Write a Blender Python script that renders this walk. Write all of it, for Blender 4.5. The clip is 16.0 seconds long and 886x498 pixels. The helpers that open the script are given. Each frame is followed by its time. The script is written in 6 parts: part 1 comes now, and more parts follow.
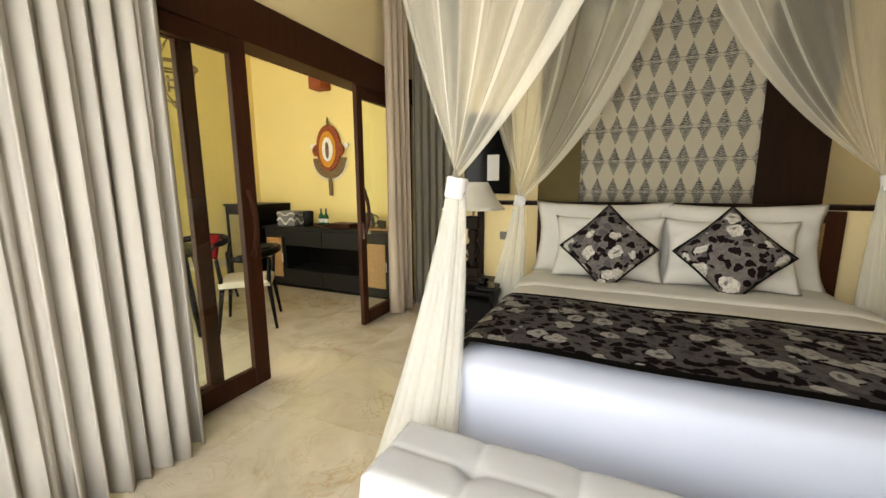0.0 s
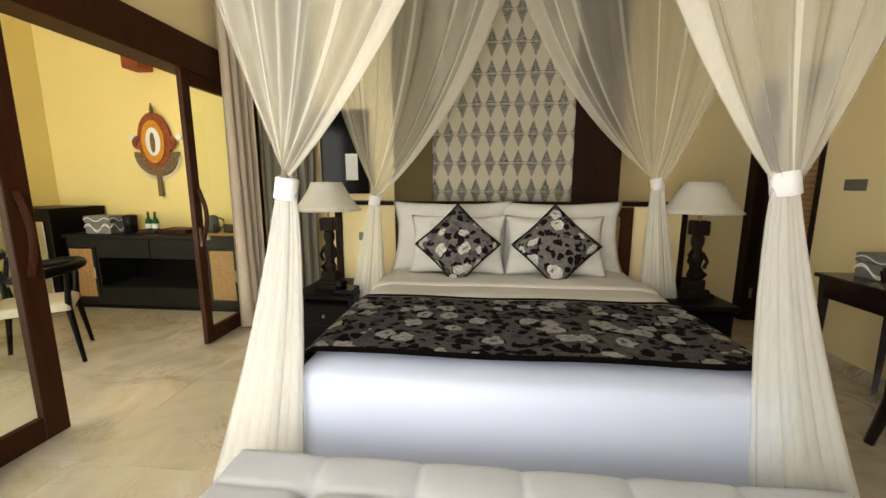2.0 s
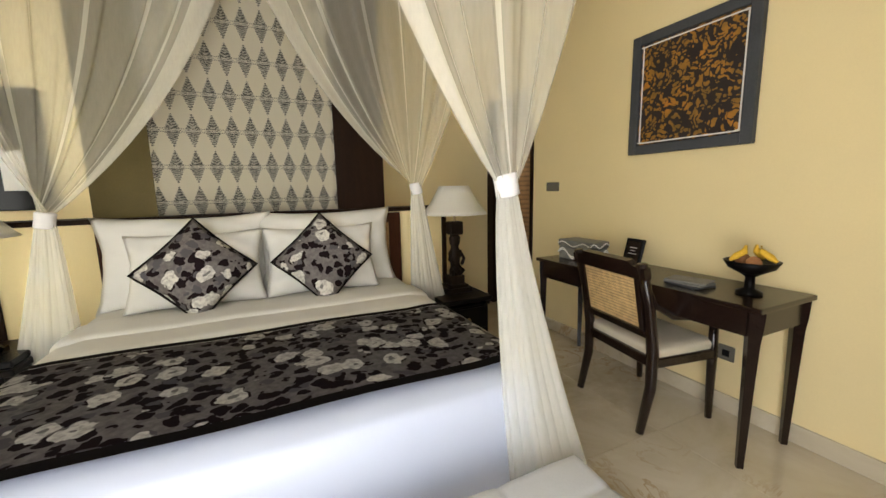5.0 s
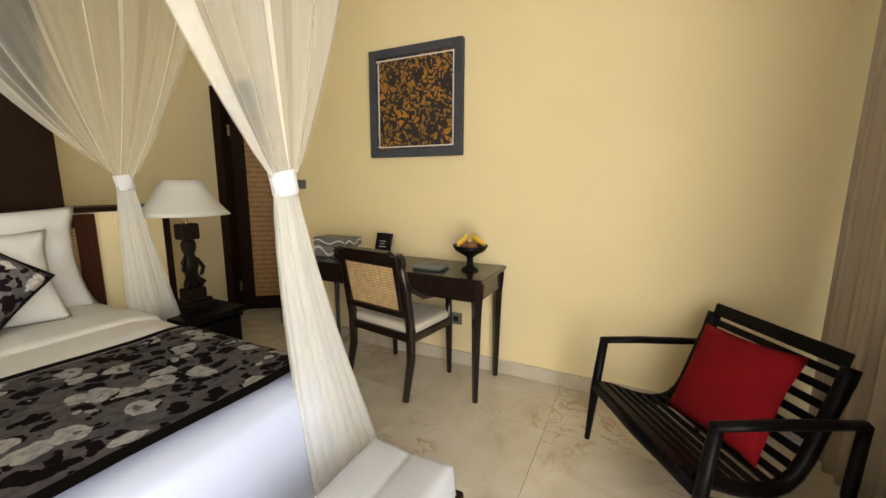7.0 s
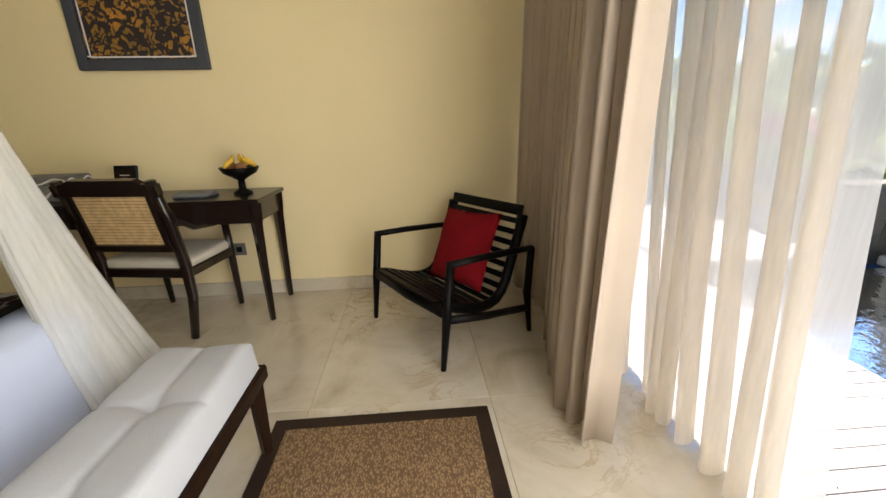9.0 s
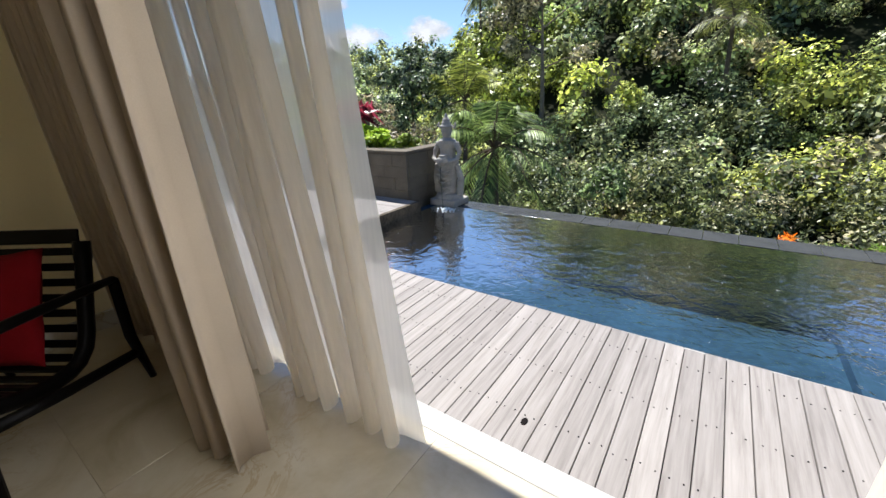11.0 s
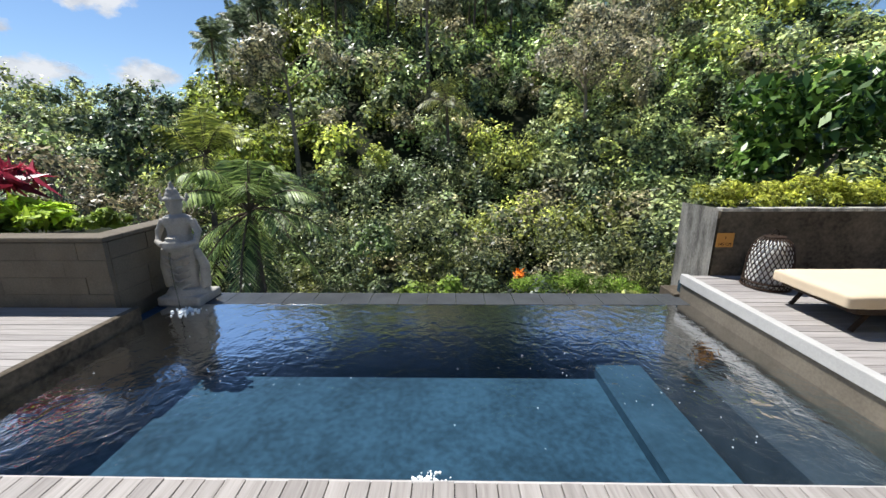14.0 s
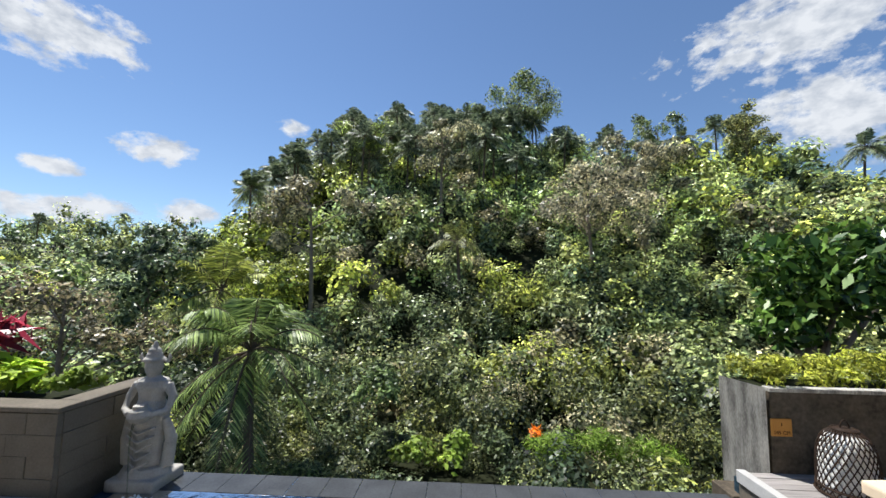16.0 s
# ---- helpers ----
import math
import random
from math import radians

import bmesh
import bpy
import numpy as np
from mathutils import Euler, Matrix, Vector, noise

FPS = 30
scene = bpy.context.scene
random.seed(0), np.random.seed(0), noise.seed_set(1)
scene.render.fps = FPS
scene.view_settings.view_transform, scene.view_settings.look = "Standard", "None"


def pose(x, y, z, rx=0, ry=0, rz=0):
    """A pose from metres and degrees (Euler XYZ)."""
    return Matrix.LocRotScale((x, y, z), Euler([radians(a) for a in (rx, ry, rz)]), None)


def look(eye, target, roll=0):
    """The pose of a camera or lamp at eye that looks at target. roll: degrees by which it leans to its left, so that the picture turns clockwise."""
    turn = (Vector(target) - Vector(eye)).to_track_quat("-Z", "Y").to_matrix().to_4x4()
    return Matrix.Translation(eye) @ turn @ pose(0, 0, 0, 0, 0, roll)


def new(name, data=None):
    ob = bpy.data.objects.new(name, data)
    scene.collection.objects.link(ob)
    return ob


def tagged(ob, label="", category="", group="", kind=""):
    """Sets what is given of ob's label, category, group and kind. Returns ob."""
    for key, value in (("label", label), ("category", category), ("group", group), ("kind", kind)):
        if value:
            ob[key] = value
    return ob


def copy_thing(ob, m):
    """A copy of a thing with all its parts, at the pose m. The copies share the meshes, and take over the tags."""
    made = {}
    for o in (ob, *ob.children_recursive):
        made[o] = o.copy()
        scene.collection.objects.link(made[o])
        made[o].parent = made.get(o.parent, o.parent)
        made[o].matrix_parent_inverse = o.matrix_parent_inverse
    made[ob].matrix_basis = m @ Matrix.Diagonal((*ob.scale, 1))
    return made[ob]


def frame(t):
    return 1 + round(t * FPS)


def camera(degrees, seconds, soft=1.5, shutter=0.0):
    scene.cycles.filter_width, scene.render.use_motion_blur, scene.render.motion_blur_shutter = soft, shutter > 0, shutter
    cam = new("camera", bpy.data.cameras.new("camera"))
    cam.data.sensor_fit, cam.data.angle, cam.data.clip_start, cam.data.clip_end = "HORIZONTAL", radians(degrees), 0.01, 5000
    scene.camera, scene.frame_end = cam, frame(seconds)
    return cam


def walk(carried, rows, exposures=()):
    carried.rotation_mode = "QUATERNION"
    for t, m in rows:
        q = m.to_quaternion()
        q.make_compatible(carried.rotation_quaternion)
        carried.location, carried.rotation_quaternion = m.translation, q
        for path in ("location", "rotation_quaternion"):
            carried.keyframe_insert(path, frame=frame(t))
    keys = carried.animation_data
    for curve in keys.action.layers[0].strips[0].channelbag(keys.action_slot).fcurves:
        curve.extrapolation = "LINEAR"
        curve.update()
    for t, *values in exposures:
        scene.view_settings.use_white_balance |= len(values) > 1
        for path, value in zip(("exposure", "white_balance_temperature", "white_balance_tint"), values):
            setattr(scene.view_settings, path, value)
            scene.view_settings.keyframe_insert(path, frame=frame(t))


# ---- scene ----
cam = camera(97.9, 16.0)
PATH = [
    (0, (-0.356, -1.254, 1.325), (-1.166, 0.546, 1.002), -0.2),
    (0.5, (-0.315, -1.235, 1.334), (-0.992, 0.62, 1.016), -0.6),
    (1, (-0.289, -1.222, 1.331), (-0.83, 0.678, 1.018), -0.8),
    (1.5, (-0.258, -1.21, 1.325), (-0.641, 0.727, 1.01), -0.5),
    (2, (-0.226, -1.193, 1.333), (-0.425, 0.769, 1.004), -0.0),
    (2.5, (-0.182, -1.176, 1.34), (-0.181, 0.797, 1.012), 0.1),
    (3, (-0.15, -1.167, 1.345), (0.023, 0.798, 1.016), -0.4),
    (3.2, (-0.134, -1.165, 1.336), (0.094, 0.795, 1.012), -0.6),
    (5.3, (-0.03, -0.921, 1.327), (0.975, 0.784, 1.032), -1.1),
    (5.5, (-0.043, -0.893, 1.329), (1.088, 0.73, 1.039), -1.0),
    (6, (-0.097, -0.854, 1.343), (1.311, 0.537, 1.055), -0.7),
    (6.5, (-0.146, -0.838, 1.344), (1.483, 0.283, 1.045), -0.2),
    (7, (-0.163, -0.854, 1.334), (1.606, 0.02, 1.005), 0.3),
    (7.5, (-0.176, -0.876, 1.292), (1.685, -0.248, 0.918), 0.3),
    (8, (-0.234, -0.908, 1.228), (1.68, -0.514, 0.803), -0.4),
    (8.2, (-0.28, -0.923, 1.206), (1.644, -0.641, 0.739), -0.5),
    (10.3, (-0.461, -1.131, 1.166), (1.128, -2.108, 0.444), -2.0),
    (10.5, (-0.457, -1.155, 1.169), (1.017, -2.298, 0.446), -1.9),
    (11, (-0.449, -1.233, 1.172), (0.642, -2.747, 0.451), -2.6),
    (11.5, (-0.374, -1.232, 1.21), (0.262, -2.983, 0.483), -2.7),
    (12, (-0.276, -1.25, 1.223), (0.04, -3.093, 0.513), -2.3),
    (12.5, (-0.207, -1.36, 1.226), (-0.039, -3.236, 0.554), -1.2),
    (13, (-0.158, -1.571, 1.23), (-0.055, -3.467, 0.601), -0.7),
    (13.5, (-0.142, -1.751, 1.239), (-0.077, -3.666, 0.667), -0.5),
    (14, (-0.109, -1.953, 1.273), (-0.068, -3.891, 0.782), -0.3),
    (14.5, (-0.117, -2.11, 1.315), (-0.08, -4.077, 0.954), -0.0),
    (15, (-0.134, -2.23, 1.396), (-0.085, -4.22, 1.203), 0.2),
    (15.5, (-0.157, -2.268, 1.477), (-0.08, -4.266, 1.476), 0.6),
    (16, (-0.147, -2.25, 1.544), (-0.047, -4.239, 1.727), 0.9),
]
EXPOSURES = [(0.0, 2.34, 6550, 11), (3.2, 2.38, 6550, 11), (5.3, 2.62, 6330, 12), (8.2, 2.74, 6330, 14), (10.3, 1.2, 6050, 12), (11.5, 0.93, 6100, 11), (12.5, 0.75, 6100, 10), (16.0, 0.78, 6150, 10)]
walk(cam, [(t, look(eye, target, roll)) for t, eye, target, roll in PATH], EXPOSURES)


# ---- world, sun, area lamps in place of daylight ----
SUN_EL, SUN_AZ = radians(63), radians(128)
world = bpy.data.worlds.new("world")
scene.world = world
world.use_nodes = True
wn, wl = world.node_tree.nodes, world.node_tree.links
sky = wn.new("ShaderNodeTexSky")
sky.sky_type = "NISHITA"
sky.sun_disc = False
sky.sun_elevation, sky.sun_rotation = SUN_EL, SUN_AZ
sky.dust_density, sky.ozone_density = 0.1, 4.0
wn["Background"].inputs["Strength"].default_value = 0.074
wl.new(sky.outputs[0], wn["Background"].inputs["Color"])
sun = new("sun", bpy.data.lights.new("sun", "SUN"))
sun.data.energy, sun.data.angle, sun.data.color = 5.0, radians(0.5), (1.0, 0.95, 0.86)
to_sun = Vector((math.sin(SUN_AZ) * math.cos(SUN_EL), math.cos(SUN_AZ) * math.cos(SUN_EL), math.sin(SUN_EL)))
sun.matrix_world = look(to_sun * 50, (0, 0, 0))


def window_light(name, eye, target, w, h, watts, colour):
    ob = new(name, bpy.data.lights.new(name, "AREA"))
    ob.data.shape, ob.data.size, ob.data.size_y, ob.data.energy, ob.data.color = "RECTANGLE", w, h, watts, colour
    ob.matrix_world = look(eye, target)
    return ob


# lamp added half a metre inside the opening to stand for its daylight
window_light("pool_opening_daylight", (-0.95, -1.60, 1.30), (0.45, 2.0, 1.05), 2.0, 2.2, 15.5, (1.0, 0.97, 0.92))
window_light("dining_opening_daylight", (-4.1, -1.05, 1.4), (-4.1, 3.0, 1.2), 2.4, 2.2, 17, (1.0, 0.97, 0.88))


# ---- materials ----
def nodes_of(name):
    m = bpy.data.materials.new(name)
    m.use_nodes = True
    return m, m.node_tree.nodes, m.node_tree.links, m.node_tree.nodes["Principled BSDF"]


def coords(n, l, scale=(1, 1, 1), kind="Object"):
    tc, mp = n.new("ShaderNodeTexCoord"), n.new("ShaderNodeMapping")
    mp.inputs["Scale"].default_value = scale
    l.new(tc.outputs[kind], mp.inputs["Vector"])
    return mp.outputs[0]


def ramp(n, l, src, stops):
    r = n.new("ShaderNodeValToRGB")
    e = r.color_ramp.elements
    while len(e) < len(stops):
        e.new(0.5)
    for k, (p, c) in enumerate(stops):
        e[k].position, e[k].color = p, (*c, 1)
    l.new(src, r.inputs[0])
    return r.outputs[0]


def noise_tex(n, l, vec, scale, detail=4, rough=0.55, distort=0.0):
    t = n.new("ShaderNodeTexNoise")
    t.inputs["Scale"].default_value, t.inputs["Detail"].default_value = scale, detail
    t.inputs["Roughness"].default_value, t.inputs["Distortion"].default_value = rough, distort
    l.new(vec, t.inputs["Vector"])
    return t.outputs["Fac"]


def mixc(n, l, fac, a, b, mode="MIX"):
    m = n.new("ShaderNodeMix")
    m.data_type, m.blend_type = "RGBA", mode
    for sock, v in ((m.inputs[0], fac), (m.inputs[6], a), (m.inputs[7], b)):
        if isinstance(v, bpy.types.NodeSocket):
            l.new(v, sock)
        elif isinstance(v, tuple):
            sock.default_value = (*v, 1)
        else:
            sock.default_value = v
    return m.outputs[2]


def mth(n, l, op, a, b=0.0, c=0.0):
    m = n.new("ShaderNodeMath")
    m.operation = op
    for sock, v in zip(m.inputs, (a, b, c)):
        if isinstance(v, bpy.types.NodeSocket):
            l.new(v, sock)
        else:
            sock.default_value = v
    return m.outputs[0]


def bump(n, l, b, height, strength=0.2, dist=0.005):
    bp = n.new("ShaderNodeBump")
    bp.inputs["Strength"].default_value, bp.inputs["Distance"].default_value = strength, dist
    l.new(height, bp.inputs["Height"])
    l.new(bp.outputs[0], b.inputs["Normal"])


def shade(c, k):
    return tuple(min(1.0, v * k) for v in c)


def plain(name, colour, rough=0.6, metal=0.0, vary=0.12, scale=6.0, fine=90.0, relief=0.12, stretch=(1, 1, 1), coat=0.0, spec=0.10):
    """Paint, plaster, wood or cloth: a base colour that varies at two scales, with a fine relief."""
    m, n, l, b = nodes_of(name)
    v = coords(n, l, stretch)
    big, small = noise_tex(n, l, v, scale), noise_tex(n, l, v, fine, 3)
    c = ramp(n, l, big, [(0.3, shade(colour, 1 - vary)), (0.7, shade(colour, 1 + vary))])
    c = mixc(n, l, 0.35, c, ramp(n, l, small, [(0.3, shade(colour, 1 - 1.5 * vary)), (0.7, shade(colour, 1 + vary))]))
    l.new(c, b.inputs["Base Color"])
    b.inputs["Roughness"].default_value, b.inputs["Metallic"].default_value = rough, metal
    b.inputs["Coat Weight"].default_value, b.inputs["Specular IOR Level"].default_value = coat, spec
    bump(n, l, b, small, relief, 0.003)
    return m


M_WALL = plain("cream_plaster", (0.85, 0.71, 0.40), 0.75, vary=0.03, scale=1.5, fine=140, relief=0.06)
M_WALL2 = plain("yellow_plaster", (0.82, 0.68, 0.28), 0.75, vary=0.03, scale=1.5, fine=140, relief=0.06)
M_CEIL = plain("ceiling_paint", (0.78, 0.75, 0.66), 0.8, vary=0.02, relief=0.05)
M_WOOD = plain("dark_stained_wood", (0.016, 0.007, 0.003), 0.5, vary=0.3, scale=3, fine=30, stretch=(8, 8, 1), relief=0.08)
M_WOOD_R = plain("red_brown_wood", (0.042, 0.014, 0.006), 0.42, vary=0.3, scale=3, fine=30, stretch=(8, 8, 1), relief=0.08)
M_WOODX = plain("dark_desk_wood", (0.014, 0.007, 0.005), 0.25, vary=0.3, scale=3, fine=30, stretch=(8, 1, 8), relief=0.06, coat=0.2, spec=0.4)
M_BLACKWOOD = plain("black_wood", (0.005, 0.0042, 0.0038), 0.38, vary=0.3, scale=4, fine=40, stretch=(4, 4, 1), relief=0.08)
M_CARVED = plain("carved_wood", (0.013, 0.008, 0.005), 0.5, vary=0.4, scale=12, fine=60, relief=0.3)
M_DRAPE = plain("beige_drape", (0.54, 0.45, 0.345), 0.9, vary=0.07, scale=4, fine=300, relief=0.15)
M_DRAPE_W = plain("pale_drape", (0.50, 0.475, 0.42), 0.9, vary=0.05, scale=4, fine=300, relief=0.15)
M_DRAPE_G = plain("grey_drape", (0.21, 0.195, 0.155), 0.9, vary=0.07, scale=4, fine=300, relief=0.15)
M_LINEN = plain("white_cotton", (0.66, 0.645, 0.605), 0.85, vary=0.03, scale=5, fine=400, relief=0.1)
M_SHEET = plain("white_sheet", (0.62, 0.60, 0.55), 0.85, vary=0.03, scale=5, fine=400, relief=0.1)
M_SATIN = plain("white_satin_duvet", (0.50, 0.54, 0.65), 0.42, vary=0.02, scale=4, fine=350, relief=0.06, spec=0.4)
M_BENCH = plain("white_leather", (0.47, 0.475, 0.47), 0.5, vary=0.04, scale=6, fine=180, relief=0.15)
M_RED = plain("red_cushion_cloth", (0.21, 0.006, 0.010), 0.9, vary=0.12, scale=9, fine=350, relief=0.3)
M_CREAMSEAT = plain("cream_upholstery", (0.66, 0.60, 0.47), 0.85, vary=0.05, scale=8, fine=350, relief=0.25)
M_STEEL = plain("brushed_steel", (0.62, 0.61, 0.58), 0.3, 1.0, vary=0.06, fine=200)
M_BRASS = plain("aged_brass", (0.24, 0.17, 0.09), 0.42, 1.0, vary=0.15, fine=120)
M_GREYPL = plain("grey_plastic", (0.17, 0.16, 0.13), 0.45, vary=0.05)
M_BLACKPL = plain("black_plastic", (0.012, 0.012, 0.013), 0.25, vary=0.1)
M_FRAME = plain("grey_picture_frame", (0.07, 0.074, 0.08), 0.5, vary=0.15, fine=120)
M_PAPER = plain("white_paper", (0.78, 0.77, 0.73), 0.7, vary=0.03)
# olive tone for a stretch of cream wall, its shade put into the colour
M_WALL_SHADE = plain("shaded_wall_olive", (0.10, 0.078, 0.03), 0.6, vary=0.1)
M_CONSOLE = plain("charcoal_lacquer", (0.016, 0.016, 0.015), 0.4, vary=0.15, fine=100)
M_GREENGLASS = plain("green_bottle_glass", (0.02, 0.10, 0.04), 0.08, vary=0.1)
M_BANANA = plain("banana_peel", (0.78, 0.48, 0.05), 0.5, vary=0.2, scale=30)
M_ORANGE = plain("brown_fruit_skin", (0.30, 0.14, 0.06), 0.55, vary=0.2, scale=40)
M_CONCRETE = plain("weathered_concrete", (0.095, 0.078, 0.058), 0.85, vary=0.6, scale=4.5, fine=30, relief=0.5)
# paler copy of the concrete: sunlight on rim and end is put into colour
M_CONCRETE_LIT = plain("sunlit_streaked_concrete", (0.38, 0.36, 0.32), 0.85, vary=0.8, scale=2.2, fine=30, relief=0.5, stretch=(6, 6, 1.1))
M_STONEWALL = plain("grey_sandstone", (0.145, 0.125, 0.098), 0.85, vary=0.25, scale=3, fine=60, relief=0.4)
M_STATUE = plain("pale_carved_stone", (0.36, 0.34, 0.31), 0.85, vary=0.2, scale=9, fine=80, relief=0.5)
M_COPING = plain("pool_coping_stone", (0.055, 0.058, 0.062), 0.22, vary=0.3, scale=4, fine=60, relief=0.25)
M_EDGE = plain("pale_edge_stone", (0.40, 0.39, 0.375), 0.6, vary=0.12, scale=5, fine=80)
M_CUSHION_OUT = plain("cream_outdoor_canvas", (0.56, 0.45, 0.32), 0.85, vary=0.05, scale=6, fine=300, relief=0.2)
M_WICKER = plain("dark_wicker", (0.035, 0.022, 0.015), 0.5, vary=0.3, fine=150, relief=0.5)
M_SCREEN = plain("dark_screen", (0.004, 0.004, 0.004), 0.12, vary=0.05, relief=0.0)
M_SCREEN.node_tree.nodes["Principled BSDF"].inputs["Specular IOR Level"].default_value = 0.15
M_PLAQUE = plain("orange_wood_plaque", (0.50, 0.24, 0.06), 0.5, vary=0.15)
M_INK = plain("dark_ink", (0.008, 0.006, 0.006), 0.8)
M_BARK = plain("grey_bark", (0.22, 0.18, 0.14), 0.9, vary=0.35, scale=5, fine=50, relief=0.5)
M_PALMBARK = plain("palm_bark", (0.13, 0.10, 0.075), 0.9, vary=0.35, scale=5, fine=50, relief=0.5)
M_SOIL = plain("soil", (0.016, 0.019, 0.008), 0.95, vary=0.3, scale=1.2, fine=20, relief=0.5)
M_WHITEPAINT = plain("white_paint", (0.74, 0.73, 0.70), 0.6, vary=0.03)
M_BAND = plain("white_tie_band", (0.70, 0.69, 0.69), 0.8, vary=0.03, fine=250)
M_SILVER = plain("silver_grey_print", (0.20, 0.20, 0.185), 0.5, vary=0.25, scale=25)
M_GROUT = plain("tile_joint", (0.50, 0.43, 0.31), 0.8, vary=0.1)


def marble():
    m, n, l, b = nodes_of("cream_marble")
    oi = n.new("ShaderNodeObjectInfo")
    v = coords(n, l)
    add = n.new("ShaderNodeVectorMath")
    add.operation = "MULTIPLY_ADD"
    l.new(oi.outputs["Random"], add.inputs[0])
    add.inputs[1].default_value = (37, 53, 11)
    l.new(v, add.inputs[2])
    p = add.outputs[0]
    cloud = noise_tex(n, l, p, 2.2, 5, 0.6, 0.8)
    base = ramp(n, l, cloud, [(0.25, (0.43, 0.36, 0.235)), (0.5, (0.59, 0.52, 0.385)), (0.75, (0.69, 0.63, 0.505))])
    vein = noise_tex(n, l, p, 3.0, 6, 0.62, 1.6)
    d = mth(n, l, "ABSOLUTE", mth(n, l, "SUBTRACT", vein, 0.5))
    vm = ramp(n, l, d, [(0.0, (1, 1, 1)), (0.03, (0, 0, 0))])
    gate = ramp(n, l, noise_tex(n, l, p, 1.3, 2), [(0.5, (0, 0, 0)), (0.68, (1, 1, 1))])
    c = mixc(n, l, mth(n, l, "MULTIPLY", vm, mth(n, l, "MULTIPLY", gate, 0.9)), base, (0.40, 0.27, 0.13))
    l.new(c, b.inputs["Base Color"])
    b.inputs["Roughness"].default_value, b.inputs["Specular IOR Level"].default_value = 0.05, 0.9
    return m


def wood_planks():
    m, n, l, b = nodes_of("weathered_teak")
    oi = n.new("ShaderNodeObjectInfo")
    v = coords(n, l, (30, 1.6, 30))
    add = n.new("ShaderNodeVectorMath")
    add.operation = "MULTIPLY_ADD"
    l.new(oi.outputs["Random"], add.inputs[0])
    add.inputs[1].default_value = (91, 57, 13)
    l.new(v, add.inputs[2])
    g = noise_tex(n, l, add.outputs[0], 1.4, 6, 0.65, 0.4)
    c = ramp(n, l, g, [(0.25, (0.17, 0.154, 0.147)), (0.5, (0.262, 0.245, 0.237)), (0.75, (0.335, 0.317, 0.309))])
    tone = ramp(n, l, oi.outputs["Random"], [(0.0, (0.82, 0.80, 0.78)), (1.0, (1.08, 1.06, 1.03))])
    c = mixc(n, l, 1.0, c, tone, "MULTIPLY")
    l.new(c, b.inputs["Base Color"])
    b.inputs["Roughness"].default_value = 0.8
    bump(n, l, b, g, 0.35, 0.004)
    return m


def floral():
    m, n, l, b = nodes_of("floral_print")
    v = coords(n, l)
    warp = n.new("ShaderNodeTexNoise")
    warp.inputs["Scale"].default_value = 16
    l.new(v, warp.inputs["Vector"])
    mad = n.new("ShaderNodeVectorMath")
    mad.operation = "MULTIPLY_ADD"
    l.new(warp.outputs["Color"], mad.inputs[0])
    mad.inputs[1].default_value = (0.085, 0.085, 0.085)
    l.new(v, mad.inputs[2])

    def vor(scale, shift):
        mp = n.new("ShaderNodeMapping")
        mp.inputs["Location"].default_value = shift
        l.new(mad.outputs[0], mp.inputs[0])
        t = n.new("ShaderNodeTexVoronoi")
        t.inputs["Scale"].default_value = scale
        t.inputs["Randomness"].default_value = 0.75
        l.new(mp.outputs[0], t.inputs["Vector"])
        return t.outputs["Distance"]

    ground = ramp(n, l, noise_tex(n, l, v, 40, 3), [(0.35, (0.11, 0.10, 0.098)), (0.65, (0.17, 0.155, 0.15))])
    leaf = ramp(n, l, vor(16, (3, 1, 7)), [(0.44, (1, 1, 1)), (0.46, (0, 0, 0))])
    c = mixc(n, l, leaf, ground, (0.010, 0.005, 0.0065))
    grey = ramp(n, l, vor(11, (11, 5, 2)), [(0.27, (1, 1, 1)), (0.30, (0, 0, 0))])
    c = mixc(n, l, grey, c, (0.085, 0.08, 0.085))
    fd = vor(7.8, (0, 0, 0))
    fl = ramp(n, l, fd, [(0.34, (1, 1, 1)), (0.36, (0, 0, 0))])
    soft = ramp(n, l, noise_tex(n, l, v, 55, 3), [(0.35, (0.36, 0.345, 0.32)), (0.6, (0.60, 0.58, 0.53))])
    petal = mixc(n, l, ramp(n, l, fd, [(0.10, (1, 1, 1)), (0.12, (0, 0, 0))]), soft, (0.17, 0.16, 0.155))
    c = mixc(n, l, fl, c, petal)
    l.new(c, b.inputs["Base Color"])
    b.inputs["Roughness"].default_value, b.inputs["Specular IOR Level"].default_value = 0.85, 0.1
    bump(n, l, b, noise_tex(n, l, v, 300, 2), 0.2, 0.002)
    return m


